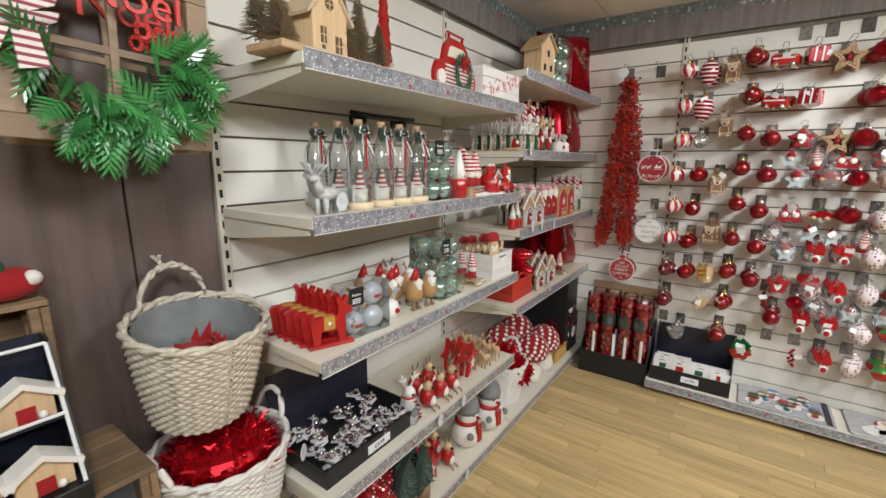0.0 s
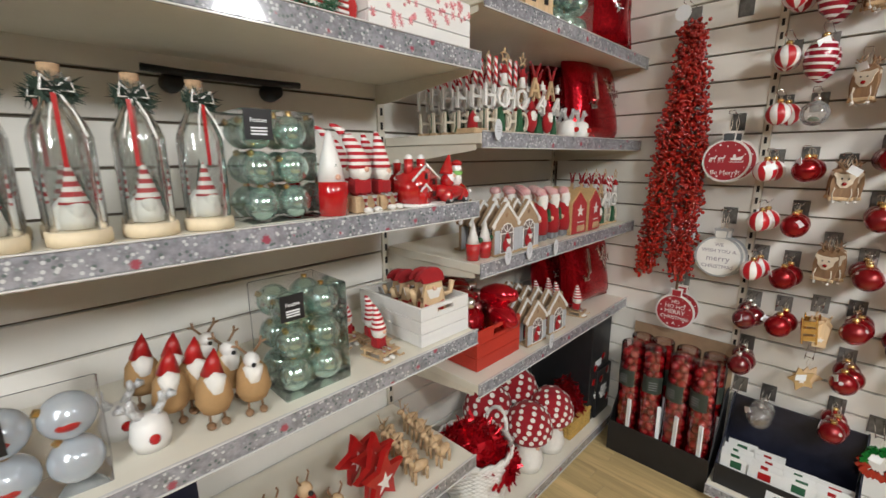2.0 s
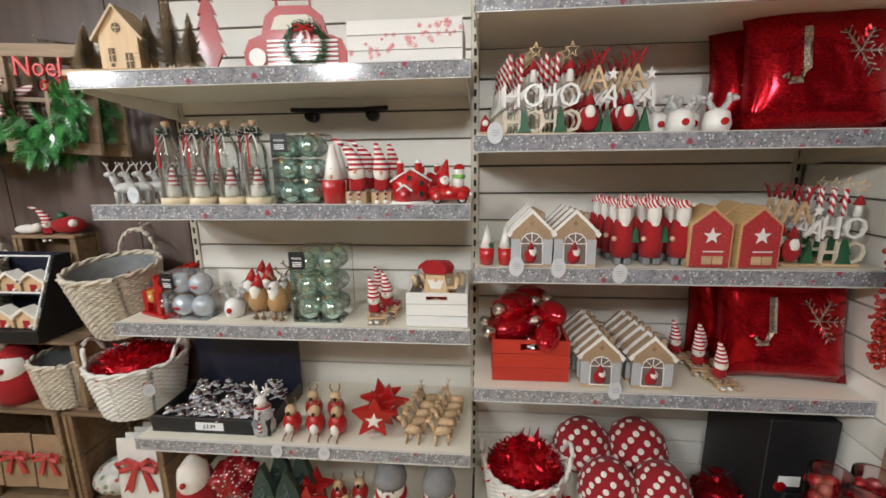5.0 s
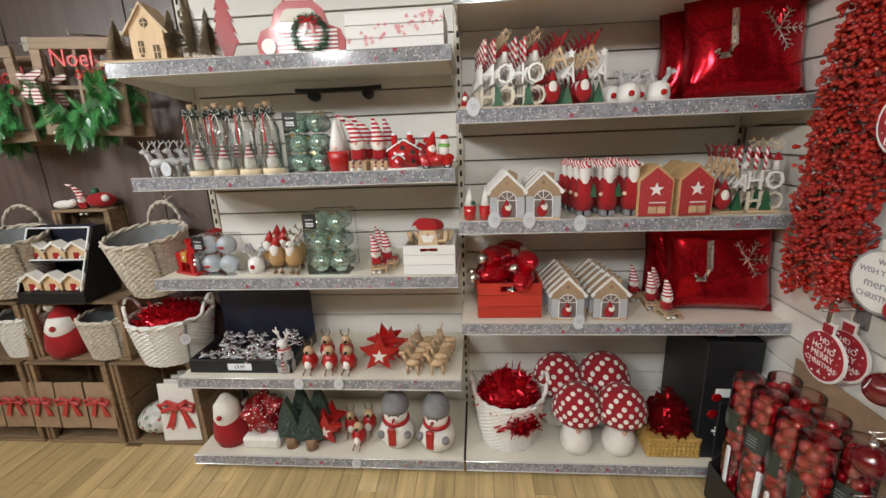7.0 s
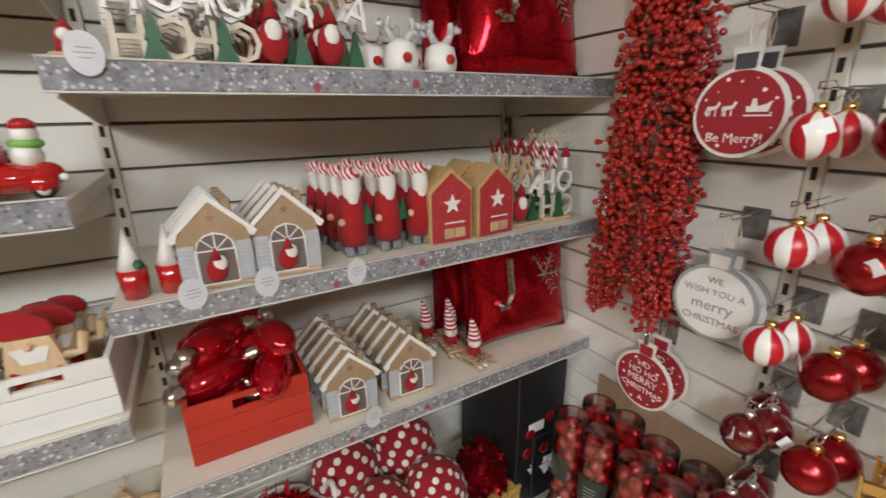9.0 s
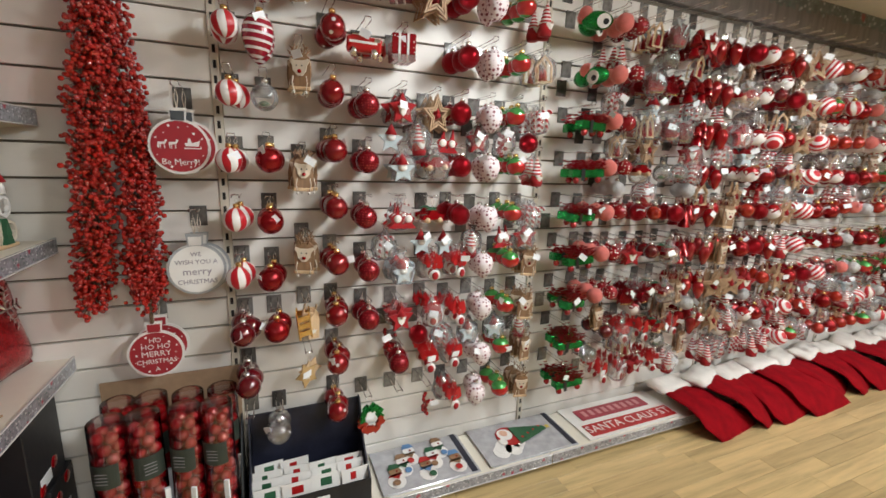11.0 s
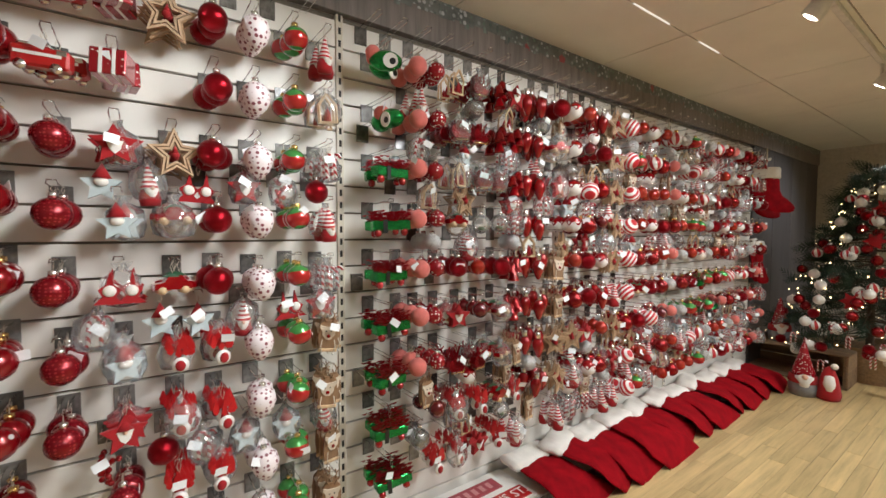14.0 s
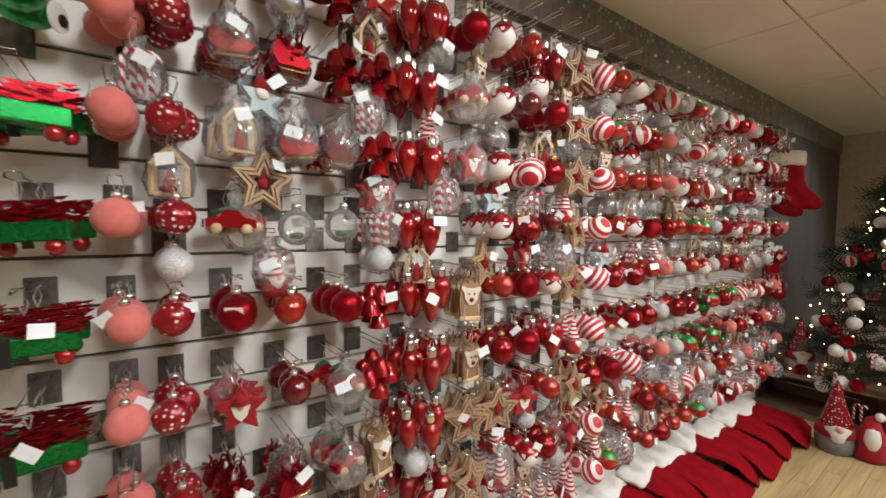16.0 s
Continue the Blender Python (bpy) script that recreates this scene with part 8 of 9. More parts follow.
for i, (x0, x1) in enumerate(((1.52, 1.95), (2.02, 2.50))):
    t = thing("window_stickers", "sleeve of printed Christmas window stickers lying flat", "sticker sheet")
    for q in range(3):
        part("sleeve", box((x0 - 0.010 * q, 0.962, BT + 0.001 + 0.004 * q), (x1 - 0.008 * q, 1.235, BT + 0.0045 + 0.004 * q), 0.001), M_BAG, t)
    z = BT + 0.0135
    part("dark_edge", box((x1 - 0.045, 0.962, z - 0.0005), (x1 - 0.016, 1.235, z + 0.0005)), M_PRINTBLACK, t)
    cols = [M_REDP, M_GREEN, M_WOODD, plain("blue print", (0.10, 0.22, 0.42), 0.5)]

    def motif(points, mat, lift):
        part("motif", slab(points, 0.0008, "xy", (0, 0, z + 0.001 + 0.0009 * lift)), mat, t)

    def disc(cx, cy, r, mat, lift, n=12):
        motif([(cx + u * (1 + 0.08 * math.sin(7 * w)), cy + w * (1 + 0.08 * math.cos(9 * u))) for u, w in ring_outline(r, n)], mat, lift)

    if i == 0:                            # a crowd of snowmen and reindeer
        for q in range(7):
            cx, cy = x0 + 0.055 + 0.048 * q, 1.055 + 0.055 * (q % 3)
            disc(cx, cy - 0.035, 0.040, M_WHITE, 1 + q % 3)
            disc(cx + 0.006, cy + 0.018, 0.028, M_WHITE if q % 3 else M_WOODD, 4 + q % 3)
            motif([(cx - 0.030, cy - 0.012), (cx + 0.032, cy - 0.006), (cx + 0.030, cy + 0.006), (cx + 0.010, cy - 0.030), (cx - 0.028, cy)], cols[q % 4], 8)
            motif([(cx - 0.026, cy + 0.032), (cx + 0.034, cy + 0.036), (cx + 0.022, cy + 0.062), (cx - 0.012, cy + 0.064)], cols[(q + 1) % 4], 9)
            disc(cx + 0.012, cy + 0.016, 0.005, M_ORANGE, 10, 8)
            disc(cx - 0.004 + 0.02 * (q % 2), cy - 0.05, 0.016, cols[(q + 2) % 4], 11, 9)
    else:                                 # a sleeping santa on snow beside a tree
        for q in range(6):
            disc(x0 + 0.075 + 0.022 * q, 1.030 + 0.022 * (q % 3), 0.042, M_WHITE, 1 + q % 2)
        disc(x0 + 0.165, 1.120, 0.066, M_REDP, 4)
        disc(x0 + 0.150, 1.135, 0.040, M_WHITE, 5)
        disc(x0 + 0.148, 1.145, 0.021, M_SKIN, 6)
        disc(x0 + 0.115, 1.085, 0.022, M_WHITE, 7)
        for q in range(4):
            cx = x0 + 0.225 + 0.042 * q
            motif([(cx - 0.030, 1.045 + 0.014 * q), (cx + 0.030, 1.060 + 0.014 * q), (cx + 0.022, 1.165 - 0.010 * q), (cx - 0.034, 1.175 - 0.010 * q)], M_GREEN, 8 + q % 2)
            disc(cx, 1.085 + 0.016 * q, 0.007, M_REDP, 11, 8)
        motif([(x0 + 0.395 + u, 1.118 + w) for u, w in star_outline(0.020)], plain("yellow print", (0.60, 0.44, 0.06), 0.5), 10)
sg = thing("street_signs", "pair of red street-sign plaques lying on a white sheet", "sign")
part("sheet", box((2.57, 0.962, BT + 0.001), (3.22, 1.235, BT + 0.008)), WHITEP, sg)
SG_RED = plain("red enamel", (0.55, 0.02, 0.03), 0.3, coat=0.4)
a = part("plaque", box((2.60, 0.975, BT + 0.009), (3.20, 1.065, BT + 0.014), 0.002), SG_RED, sg)
words("lettering", "SANTA CLAUS ST.", 0.075, INK, a, pose(2.90, 1.020, BT + 0.0148))
b = part("plaque", box((2.64, 1.10, BT + 0.009), (3.12, 1.19, BT + 0.014), 0.002), plain("dark red enamel", (0.33, 0.03, 0.05), 0.35, coat=0.4), sg)
for k in range(9):
    part("lettering", box((2.675 + k * 0.047, 1.122, BT + 0.0142), (2.700 + k * 0.047, 1.168, BT + 0.0150)), plain("faded print", (0.58, 0.25, 0.26), 0.5), b)

# stockings on the base shelf
def stocking(droop=1.0):
    t = thing("christmas_stocking", "red velvet Christmas stocking with a white plush cuff", "stocking", "stockings on the base shelf")
    b = bmesh.new()
    rings = []
    for s_, l, r, th in ((0.0, -0.145, 0.145, 0.020), (0.10, -0.145, 0.147, 0.024), (0.20, -0.145, 0.152, 0.024), (0.27, -0.143, 0.180, 0.026), (0.33, -0.130, 0.245, 0.027), (0.38, -0.100, 0.300, 0.026), (0.43, -0.035, 0.315, 0.024), (0.47, 0.060, 0.300, 0.018), (0.49, 0.140, 0.250, 0.006)):
        bend = max(0.0, s_ - 0.17) * droop                     # the foot droops over the shelf's edge
        y = -(min(s_, 0.17) + (math.sin(min(bend, 0.22) * 4.6) / 4.6) + max(0, bend - 0.22) * 0.53) if droop else -s_
        z = -((1 - math.cos(min(bend, 0.22) * 4.6)) / 4.6 + max(0, bend - 0.22) * 0.85)
        ring = []
        for k in range(14):
            a = 2 * math.pi * k / 14
            cx, hw = (l + r) / 2, (r - l) / 2
            px = cx + hw * math.copysign(abs(math.cos(a)) ** 0.6, math.cos(a))
            wob = 0.007 * math.sin(px * 42 + s_ * 31)
            ring.append(b.verts.new((px * 1.18, y, z + wob + 0.6 * th * math.copysign(abs(math.sin(a)) ** 0.8, math.sin(a)))))
        rings.append(ring)
    for p, q in zip(rings, rings[1:]):
        for k in range(14):
            b.faces.new((p[k], p[(k + 1) % 14], q[(k + 1) % 14], q[k]))
    b.faces.new(rings[0])
    b.faces.new(rings[-1][::-1])
    bmesh.ops.recalc_face_normals(b, faces=b.faces)
    part("leg", b, M_VELV2, t, "red velvet leg", True)
    c = box((-0.186, -0.055, -0.022), (0.186, 0.095, 0.028), 0.02)
    bmesh.ops.subdivide_edges(c, edges=c.edges, cuts=2, use_grid_fill=True)
    for v in c.verts:
        v.co.z += 0.006 * math.sin(v.co.x * 55) * math.cos(v.co.y * 70)
        v.co.y += 0.005 * math.sin(v.co.x * 40)
    part("cuff", c, M_WFELT, t, "white plush cuff", True)
    return t


M_VELV2 = plain("red velvet pile", (0.26, 0.003, 0.008), 0.85, vary=0.35, scale=10, relief=0.35)
M_VELV2.node_tree.nodes["Principled BSDF"].inputs["Specular IOR Level"].default_value = 0.08
sk = stocking()
rr = random.Random(9)
for i in range(11):
    x = 3.36 + 0.272 * i
    put(sk if i == 0 else copy_thing(sk, Matrix()), x, 1.135 + rr.uniform(-0.02, 0.02), 0.150 + 0.014 * (i % 2), 9 + rr.uniform(-14, 14), 6 + rr.uniform(-2, 3), 3 + rr.uniform(-3, 3), rr.uniform(0.94, 1.02))
for x, y, z, rz in ((6.52, 1.06, 1.93, -35), (6.60, 1.14, 1.88, -20), (6.50, 1.14, 1.25, 10), (6.62, 1.14, 1.22, 0)):
    h2 = stocking(0.0) if z > 1.9 else copy_thing(h2, Matrix())
    tagged(h2, "red velvet stocking with a white cuff hung at the wall's end", "stocking", "hung stockings")
    put(h2, x, y, z, rz, 88, 0, 0.74)
    hook(x, z + 0.12, 0.17)
solid("hanging_rod", tube([(6.95, 1.19, 2.25), (6.95, 1.19, 1.72)], 0.006, 6), METALW, "thin white rod hanging from the fascia", "rod")


# ---- crates, wreaths and baskets beside the shelving ----
def crate(w, h, d, label):
    """An apple crate on its side: open front, slatted top and back; local x forward."""
    t = thing("wooden_crate", label, "crate", "wooden crates")
    for z0, z1 in ((0, 0.014), (h - 0.014, h)):
        for k in range(3):
            part("board", box((d * k / 3 + 0.003, -w / 2, z0), (d * (k + 1) / 3 - 0.003, w / 2, z1), 0.002), CRATEB, t)
    for s in (-1, 1):
        y0, y1 = (s * w / 2 - (0.016 if s > 0 else 0), s * w / 2 + (0.016 if s < 0 else 0))
        for k in range(2):
            part("side_board", box((0.006, y0, 0.015 + (h - 0.03) * k / 2 + 0.002), (d - 0.004, y1, 0.015 + (h - 0.03) * (k + 1) / 2 - 0.002), 0.002), CRATEB, t)
        for x in (0.010, d - 0.034):
            yy = s * (w / 2 - 0.026)
            part("corner_post", box((x, min(yy - 0.010, yy + 0.010), 0.015), (x + 0.024, max(yy - 0.010, yy + 0.010), h - 0.015), 0.002), CRATEB, t)
    for k in range(3):
        part("back_board", box((-0.010, -w / 2, h * k / 3 + 0.004), (0.0, w / 2, h * (k + 1) / 3 - 0.004), 0.002), CRATEB, t)
    return t


CRATEB = wood("weathered brown crate", (0.23, 0.15, 0.085), axis=1, rough=0.75, vary=0.4, ring=22, per_object=0.28)
put(crate(0.43, 0.465, 0.31, "weathered brown wooden crate on its side, open to the front"), 0.012, -1.515, 0.001)
put(crate(0.43, 0.465, 0.31, "weathered brown wooden crate beside another, open to the front"), 0.012, -1.965, 0.001)
put(crate(0.43, 0.465, 0.31, "weathered brown wooden crate at the row's end"), 0.012, -2.415, 0.001)
put(crate(0.50, 0.310, 0.29, "weathered wooden crate stacked on the crates below"), 0.012, -1.870, 0.467)
put(crate(0.50, 0.310, 0.29, "weathered wooden crate stacked at the row's end"), 0.012, -2.390, 0.467)
ob = crate(0.30, 0.41, 0.11, "upright orange-brown wooden crate used as a stand")
put(ob, 0.012, -1.872, 0.778)

wbk = basket("white_wicker_basket", 0.140, 0.182, 0.215, M_WICKW, "white wicker basket with two handles on a crate", rows=22)
put(wbk, 0.215, -1.430, 0.467, 8)
put(tinsel_heap(0.165, 0.11, 1500, 2, "heap of bright red tinsel in the white basket", length=0.05, width=0.0035), 0.215, -1.430, 0.640)
t = thing("basket_price_tag", "oval white price tag on the basket rim", "price tag")
oval_tag(t, Matrix())
put(t, 0.37, -1.262, 0.62, 30)
hb = basket("hanging_basket", 0.118, 0.165, 0.270, M_WICK, "grey wicker wall basket hung by a twisted handle", rows=26, stakes=30, handles=False, hang=True)
put(hb, 0.190, -1.458, 0.815, 0, 0, 9)
solid("wall_hook", tube([(0.0, -1.465, 1.225), (0.05, -1.465, 1.215), (0.055, -1.465, 1.235)], 0.006, 6), METALW, "white steel wall hook", "hook")
h2 = copy_thing(hb, Matrix())
put(h2, 0.190, -2.19, 0.815, 15, 0, 9)
for yy, sd in ((-1.455, 3), (-2.18, 4)):
    put(solid("felt_wreath_heap", tinsel_heap(0.10, 0.06, 160, sd, "x", M_FELT, length=0.05, width=0.012).data and box((-0.07, -0.05, 0), (0.06, 0.06, 0.03), 0.014), M_FELT, "red felt decoration lying in the wicker basket", "decoration"), 0.23, yy, 0.975)
for o in [o for o in scene.objects if o.name.startswith("tinsel_heap") and o.get("label") == "x"]:
    tagged(o, "red and green felt leaves in the wicker basket", "decoration")
    put(o, 0.235, -1.455 if o.name < "tinsel_heap.004" else -2.18, 0.955)
gb = basket("grey_basket", 0.105, 0.135, 0.200, M_WICK, "grey wicker basket standing in a crate", rows=20, handles=False)
put(gb, 0.215, -1.745, 0.482)
w2 = basket("white_small_basket", 0.10, 0.125, 0.20, M_WICKW, "small white wicker basket standing in a crate", rows=20)
put(w2, 0.20, -2.22, 0.482)
put(fig("plush_santa", [(lathe([(0, 0), (0.085, 0.004), (0.100, 0.05), (0.090, 0.12), (0.06, 0.20), (0, 0.235)], 20), M_FELT, True), (moved(lathe([(0, 0.05), (0.05, 0.09), (0.07, 0.15), (0.05, 0.20), (0, 0.215)], 14), Matrix.Translation((0.028, 0, 0))), M_WFELT, True), (ball((0.092, 0.0, 0.165), 0.014, 8), M_REDP, True), (lathe([(0, 0.17), (0.066, 0.175), (0.05, 0.22), (0.02, 0.25), (0, 0.255)], 16), M_FELT, True), (ball((0.01, -0.04, 0.255), 0.026, 10), M_WFELT, True)], "plush santa doorstop in red with a bobble hat", "plush toy"), 0.235, -1.985, 0.482, 15)
put(fig("plush_gnome", gnome_bits(0.9), "small plush gnome sitting on the crate", "plush toy"), 0.20, -1.90, 0.482, 20)

# bows, bow boards, cushion in the floor crates
M_BOW = plain("red ribbon", (0.50, 0.02, 0.015), 0.45, vary=0.2, sheen=0.4)


def bow_board(name, w, h, card, label):
    t = thing(name, label, "decoration", "boards with bows")
    part("board", box((-0.004, -w / 2, 0), (0.004, w / 2, h), 0.001), card, t)
    b = moved(bow_bits(1.0, None)[0][0], Matrix.Translation((0.014, 0, h * 0.62)) @ Matrix.Rotation(radians(90), 4, "Z") @ Matrix.Scale(w * 11, 4))
    part("bow", b, M_BOW, t, "red ribbon bow")
    return t


bb = bow_board("bow_board", 0.20, 0.31, WHITEP, "white card with a large red ribbon bow")
for i in range(4):
    put(bb if i == 0 else copy_thing(bb, Matrix()), 0.300 - 0.040 * i, -1.440 + 0.008 * i, 0.017 + 0.0, 4, 0, -6)
kb = bow_board("bow_pack", 0.14, 0.25, M_KRAFT, "brown card pack with a red ribbon bow")
for i in range(5):
    put(kb if i == 0 else copy_thing(kb, Matrix()), 0.325, -1.83 - 0.155 * i, 0.10, 4 * (i % 2), 0, -4)
c2 = bmesh.new()
bm_ball(c2, (0, 0, 0.075), 0.13, 18, (0.9, 1.0, 0.58))
solid("printed_cushion", c2, printed("holly print fabric", (0.66, 0.65, 0.61), [(0.12, 0.20, 0.10), (0.62, 0.60, 0.56), (0.42, 0.06, 0.06), (0.20, 0.26, 0.18)], 34, 0.85, 0), "white cushion printed with holly leaves", "cushion", smooth=True)
put(bpy.data.objects["printed_cushion"], 0.20, -1.60, 0.017, 10)

# black display of little wooden houses
dp = thing("house_display", "black stepped display of little snowy wooden houses", "display box")
part("base", box((0, -0.17, 0), (0.20, 0.17, 0.055), 0.002), BLACK, dp)
for s in (-1, 1):
    part("side", slab([(0, 0.055), (0.195, 0.055), (0.07, 0.34), (0, 0.34)], 0.005, "xz", (0, s * 0.167, 0)), BLACK, dp)
part("back", box((0, -0.165, 0.055), (0.006, 0.165, 0.34)), M_PRINTBLACK, dp)
fr = bmesh.new()
for s in (-1, 1):
    bm_tube(fr, [(0.200, s * 0.160, 0.062), (0.078, s * 0.160, 0.338)], 0.004, 6)
bm_tube(fr, [(0.078, -0.160, 0.338), (0.078, 0.160, 0.338)], 0.004, 6)
bm_tube(fr, [(0.140, -0.160, 0.198), (0.140, 0.160, 0.198)], 0.004, 6)
part("wire_frame", fr, plain("white wire", (0.78, 0.80, 0.82), 0.35), dp, "white wire frame")
part("shelf", box((0.006, -0.163, 0.185), (0.135, 0.163, 0.192)), M_PRINTBLACK, dp)
put(dp, 0.128, -1.915, 0.779)


def cottage():
    out = [(gable(0.085, 0.075, 0.03, 0.045), M_WOODL, False), (box((0.0152, -0.014, 0), (0.017, 0.014, 0.032)), M_FELT, False), (ball((0.020, 0.022, 0.010), 0.008, 8), M_WHITE, True)]
    for s in (-1, 1):
        out.append((slab([(0, 0.086), (0, 0.074), (s * 0.056, 0.036), (s * 0.060, 0.047)], 0.052, "yz"), M_WFELT, False))
    return out


ct = fig("wooden_cottage", cottage(), "little wooden cottage with a snowy roof in the display", "figurine", "wooden cottages")
k = 0
for lv, (x, z) in enumerate(((0.16, 0.058), (0.105, 0.1935))):
    for i in range(3):
        put(ct if k == 0 else copy_thing(ct, Matrix()), 0.128 + x, -1.915 + (i - 1) * 0.105, 0.779 + z, 0, s=1.05)
        k += 1
put(fig("plush_elf", [(moved(b, Matrix.Scale(0.75, 4)), m, s) for b, m, s in sitting_gnome()[:8]], "plush elf with striped hat lounging on the crate", "plush toy"), 0.08, -1.875, 1.158, 30)
put(fig("red_plush_bird", [(ball((0, 0, 0.04), 0.05, 14, (0.8, 1.3, 0.75)), M_FELT, True), (ball((0.03, 0.03, 0.05), 0.018, 8), M_WFELT, True), (ball((0, -0.02, 0.08), 0.02, 8), M_GREEN, True)], "round red plush bird lying on the crate", "plush toy"), 0.08, -1.775, 1.189, 20)
put(fig("white_plush", [(ball((0, 0, 0.022), 0.03, 10, (0.8, 2.0, 0.7)), M_WFELT, True), (ball((0.01, 0.05, 0.03), 0.02, 8), M_WFELT, True)], "white plush legs draped over the crate", "plush toy"), 0.09, -1.965, 1.189, 5)

# framed wreaths
M_FRAME = wood("grey-brown frame wood", (0.28, 0.20, 0.135), axis=1, rough=0.7, vary=0.25, ring=24)
M_FIR = plain("bright artificial fir", (0.040, 0.190, 0.050), 0.30, vary=0.6, scale=14, relief=0, per_object=0.45, coat=0.2)
M_PLAID = stripes("red and white plaid", ((0.70, 0.64, 0.60), (0.26, 0.06, 0.08)), "Z", 22, rough=0.9, coat=0, hard=0.6)
M_NOEL = plain("coral red letter", (0.62, 0.06, 0.055), 0.4)


def fir_tip(b, p, d, n, rr, L=0.085):
    """One fir sprig: a stem with flat needles in a fan."""
    d = d.normalized()
    side = d.cross(Vector((rr.gauss(0.8, 0.3), rr.gauss(0, 0.4), rr.gauss(0, 0.4)))).normalized()
    for i in range(n):
        f = i / n
        s = 1 if i % 2 else -1
        q = p + d * L * f
        nd = (d * 0.75 + side * s * (1.05 - 0.75 * f)).normalized() * L * (0.55 - 0.2 * f)
        w = d * 0.0050
        m = q + nd * 0.55 + Vector((0.004, 0, 0))
        b.faces.new([b.verts.new(q - w), b.verts.new(q + w), b.verts.new(m + w * 0.9), b.verts.new(m - w * 0.9)])
        b.faces.new([b.verts.new(m - w * 0.9), b.verts.new(m + w * 0.9), b.verts.new(q + nd)])


def framed_wreath(seed):
    rr = random.Random(seed)
    t = thing("framed_wreath", "wooden window frame with fir wreath, plaid bow and red lettering", "wreath", "framed wreaths")
    W, H, T = 0.385, 0.385, 0.045
    part("rail", box((-0.008, -W / 2, H / 2 - T), (0.010, W / 2, H / 2), 0.002), M_FRAME, t)
    part("rail", box((-0.008, -W / 2, -H / 2), (0.010, W / 2, -H / 2 + T), 0.002), M_FRAME, t)
    for s in (-1, 1):
        y = s * (W / 2 - T / 2)
        part("stile", box((-0.008, y - T / 2, -H / 2 + T + 0.0005), (0.010, y + T / 2, H / 2 - T - 0.0005), 0.002), M_FRAME, t)
    part("glazing_bar", box((-0.004, -0.008, -H / 2 + T), (0.006, 0.008, H / 2 - T), 0.001), M_FRAME, t)
    part("glazing_bar", box((-0.004, -W / 2 + T, -0.008), (0.0055, W / 2 - T, 0.008), 0.001), M_FRAME, t)
    tw_ = bmesh.new()
    for k in range(14):
        ph, r = rr.random() * 6.28, 0.135 + rr.gauss(0, 0.012)
        bm_tube(tw_, [(0.022 + 0.010 * math.sin(3 * a + ph), r * math.cos(a) + 0.008 * math.sin(5 * a + ph), r * math.sin(a) + 0.008 * math.cos(4 * a)) for a in (3.3 + 0.25 * math.sin(ph) + 2.7 * i / 22 for i in range(23))], 0.0028, 4)
    part("twig_ring", tw_, plain("brown twig", (0.10, 0.06, 0.03)), t, "twisted brown twig ring")
    for i in range(84):
        a = rr.uniform(math.radians(175), math.radians(385)) if i % 3 else rr.uniform(math.radians(240), math.radians(385))
        p = Vector((0.030 + rr.uniform(0, 0.02), rr.uniform(0.07, 0.15) * math.cos(a), rr.uniform(0.07, 0.16) * math.sin(a) - 0.03))
        d = Vector((rr.uniform(0.0, 0.7), math.cos(a) * 0.6 + rr.gauss(0, 0.7), math.sin(a) * 0.9 + rr.gauss(-0.3, 0.6)))
        g = bmesh.new()
        fir_tip(g, p, d, 13, rr, rr.uniform(0.055, 0.085))
        part("fir_sprig", g, M_FIR, t)
    bw_ = bmesh.new()
    for pts in ([(-0.05, 0.02), (0.0, 0.01), (0.045, 0.035), (0.05, 0.055), (-0.01, 0.04)], [(-0.01, 0.02), (-0.055, 0.045), (-0.07, 0.025), (-0.04, 0.005)], [(-0.02, 0.015), (0.012, 0.015), (0.03, -0.075), (-0.012, -0.085)], [(-0.03, 0.015), (-0.005, 0.015), (-0.035, -0.06), (-0.062, -0.045)]):
        bm_slab(bw_, pts, 0.010, "yz", (0.060, -0.150, 0.010))
    part("plaid_bow", bw_, M_PLAID, t, "red and white plaid bow")
    for s, size, y, z in (("Noel", 0.095, 0.025, 0.105), ("xx", 0.060, 0.085, 0.045)):
        if s == "Noel":
            words("lettering", s, size, M_NOEL, t, pose(0.046, y, z, 90, 0, 90) @ Matrix.Shear("XZ", 4, (0, 0)), 0.004)
        else:
            sw = bmesh.new()
            for q in range(3):
                bm_tube(sw, [(0.046, y - 0.045 + 0.032 * q + 0.012 * math.cos(a), z + 0.014 * math.sin(a)) for a in (6.283 * i / 12 for i in range(13))], 0.005, 5)
            part("flourish", sw, M_NOEL, t, "red curled flourish")
    return t


fw = framed_wreath(4)
put(fw, 0.255, -1.572, 1.722, 0, -3, 0)
put(copy_thing(fw, Matrix()), 0.165, -1.555, 1.715, 4, -2, 0)
put(copy_thing(fw, Matrix()), 0.235, -2.035, 1.700, -4, 2, 0)
put(copy_thing(fw, Matrix()), 0.130, -2.015, 1.690, 0, 0, 0)
for y in (-1.56, -2.03):
    hk = solid("wall_hook", tube([(0.004, y, 1.965), (0.27, y, 1.925), (0.275, y, 1.940)], 0.004, 6), CHROME, "long chrome wall hook carrying framed wreaths", "hook")
    part("plate", box((0.004, y - 0.018, 1.93), (0.010, y + 0.018, 1.99), 0.002), METALW, hk)

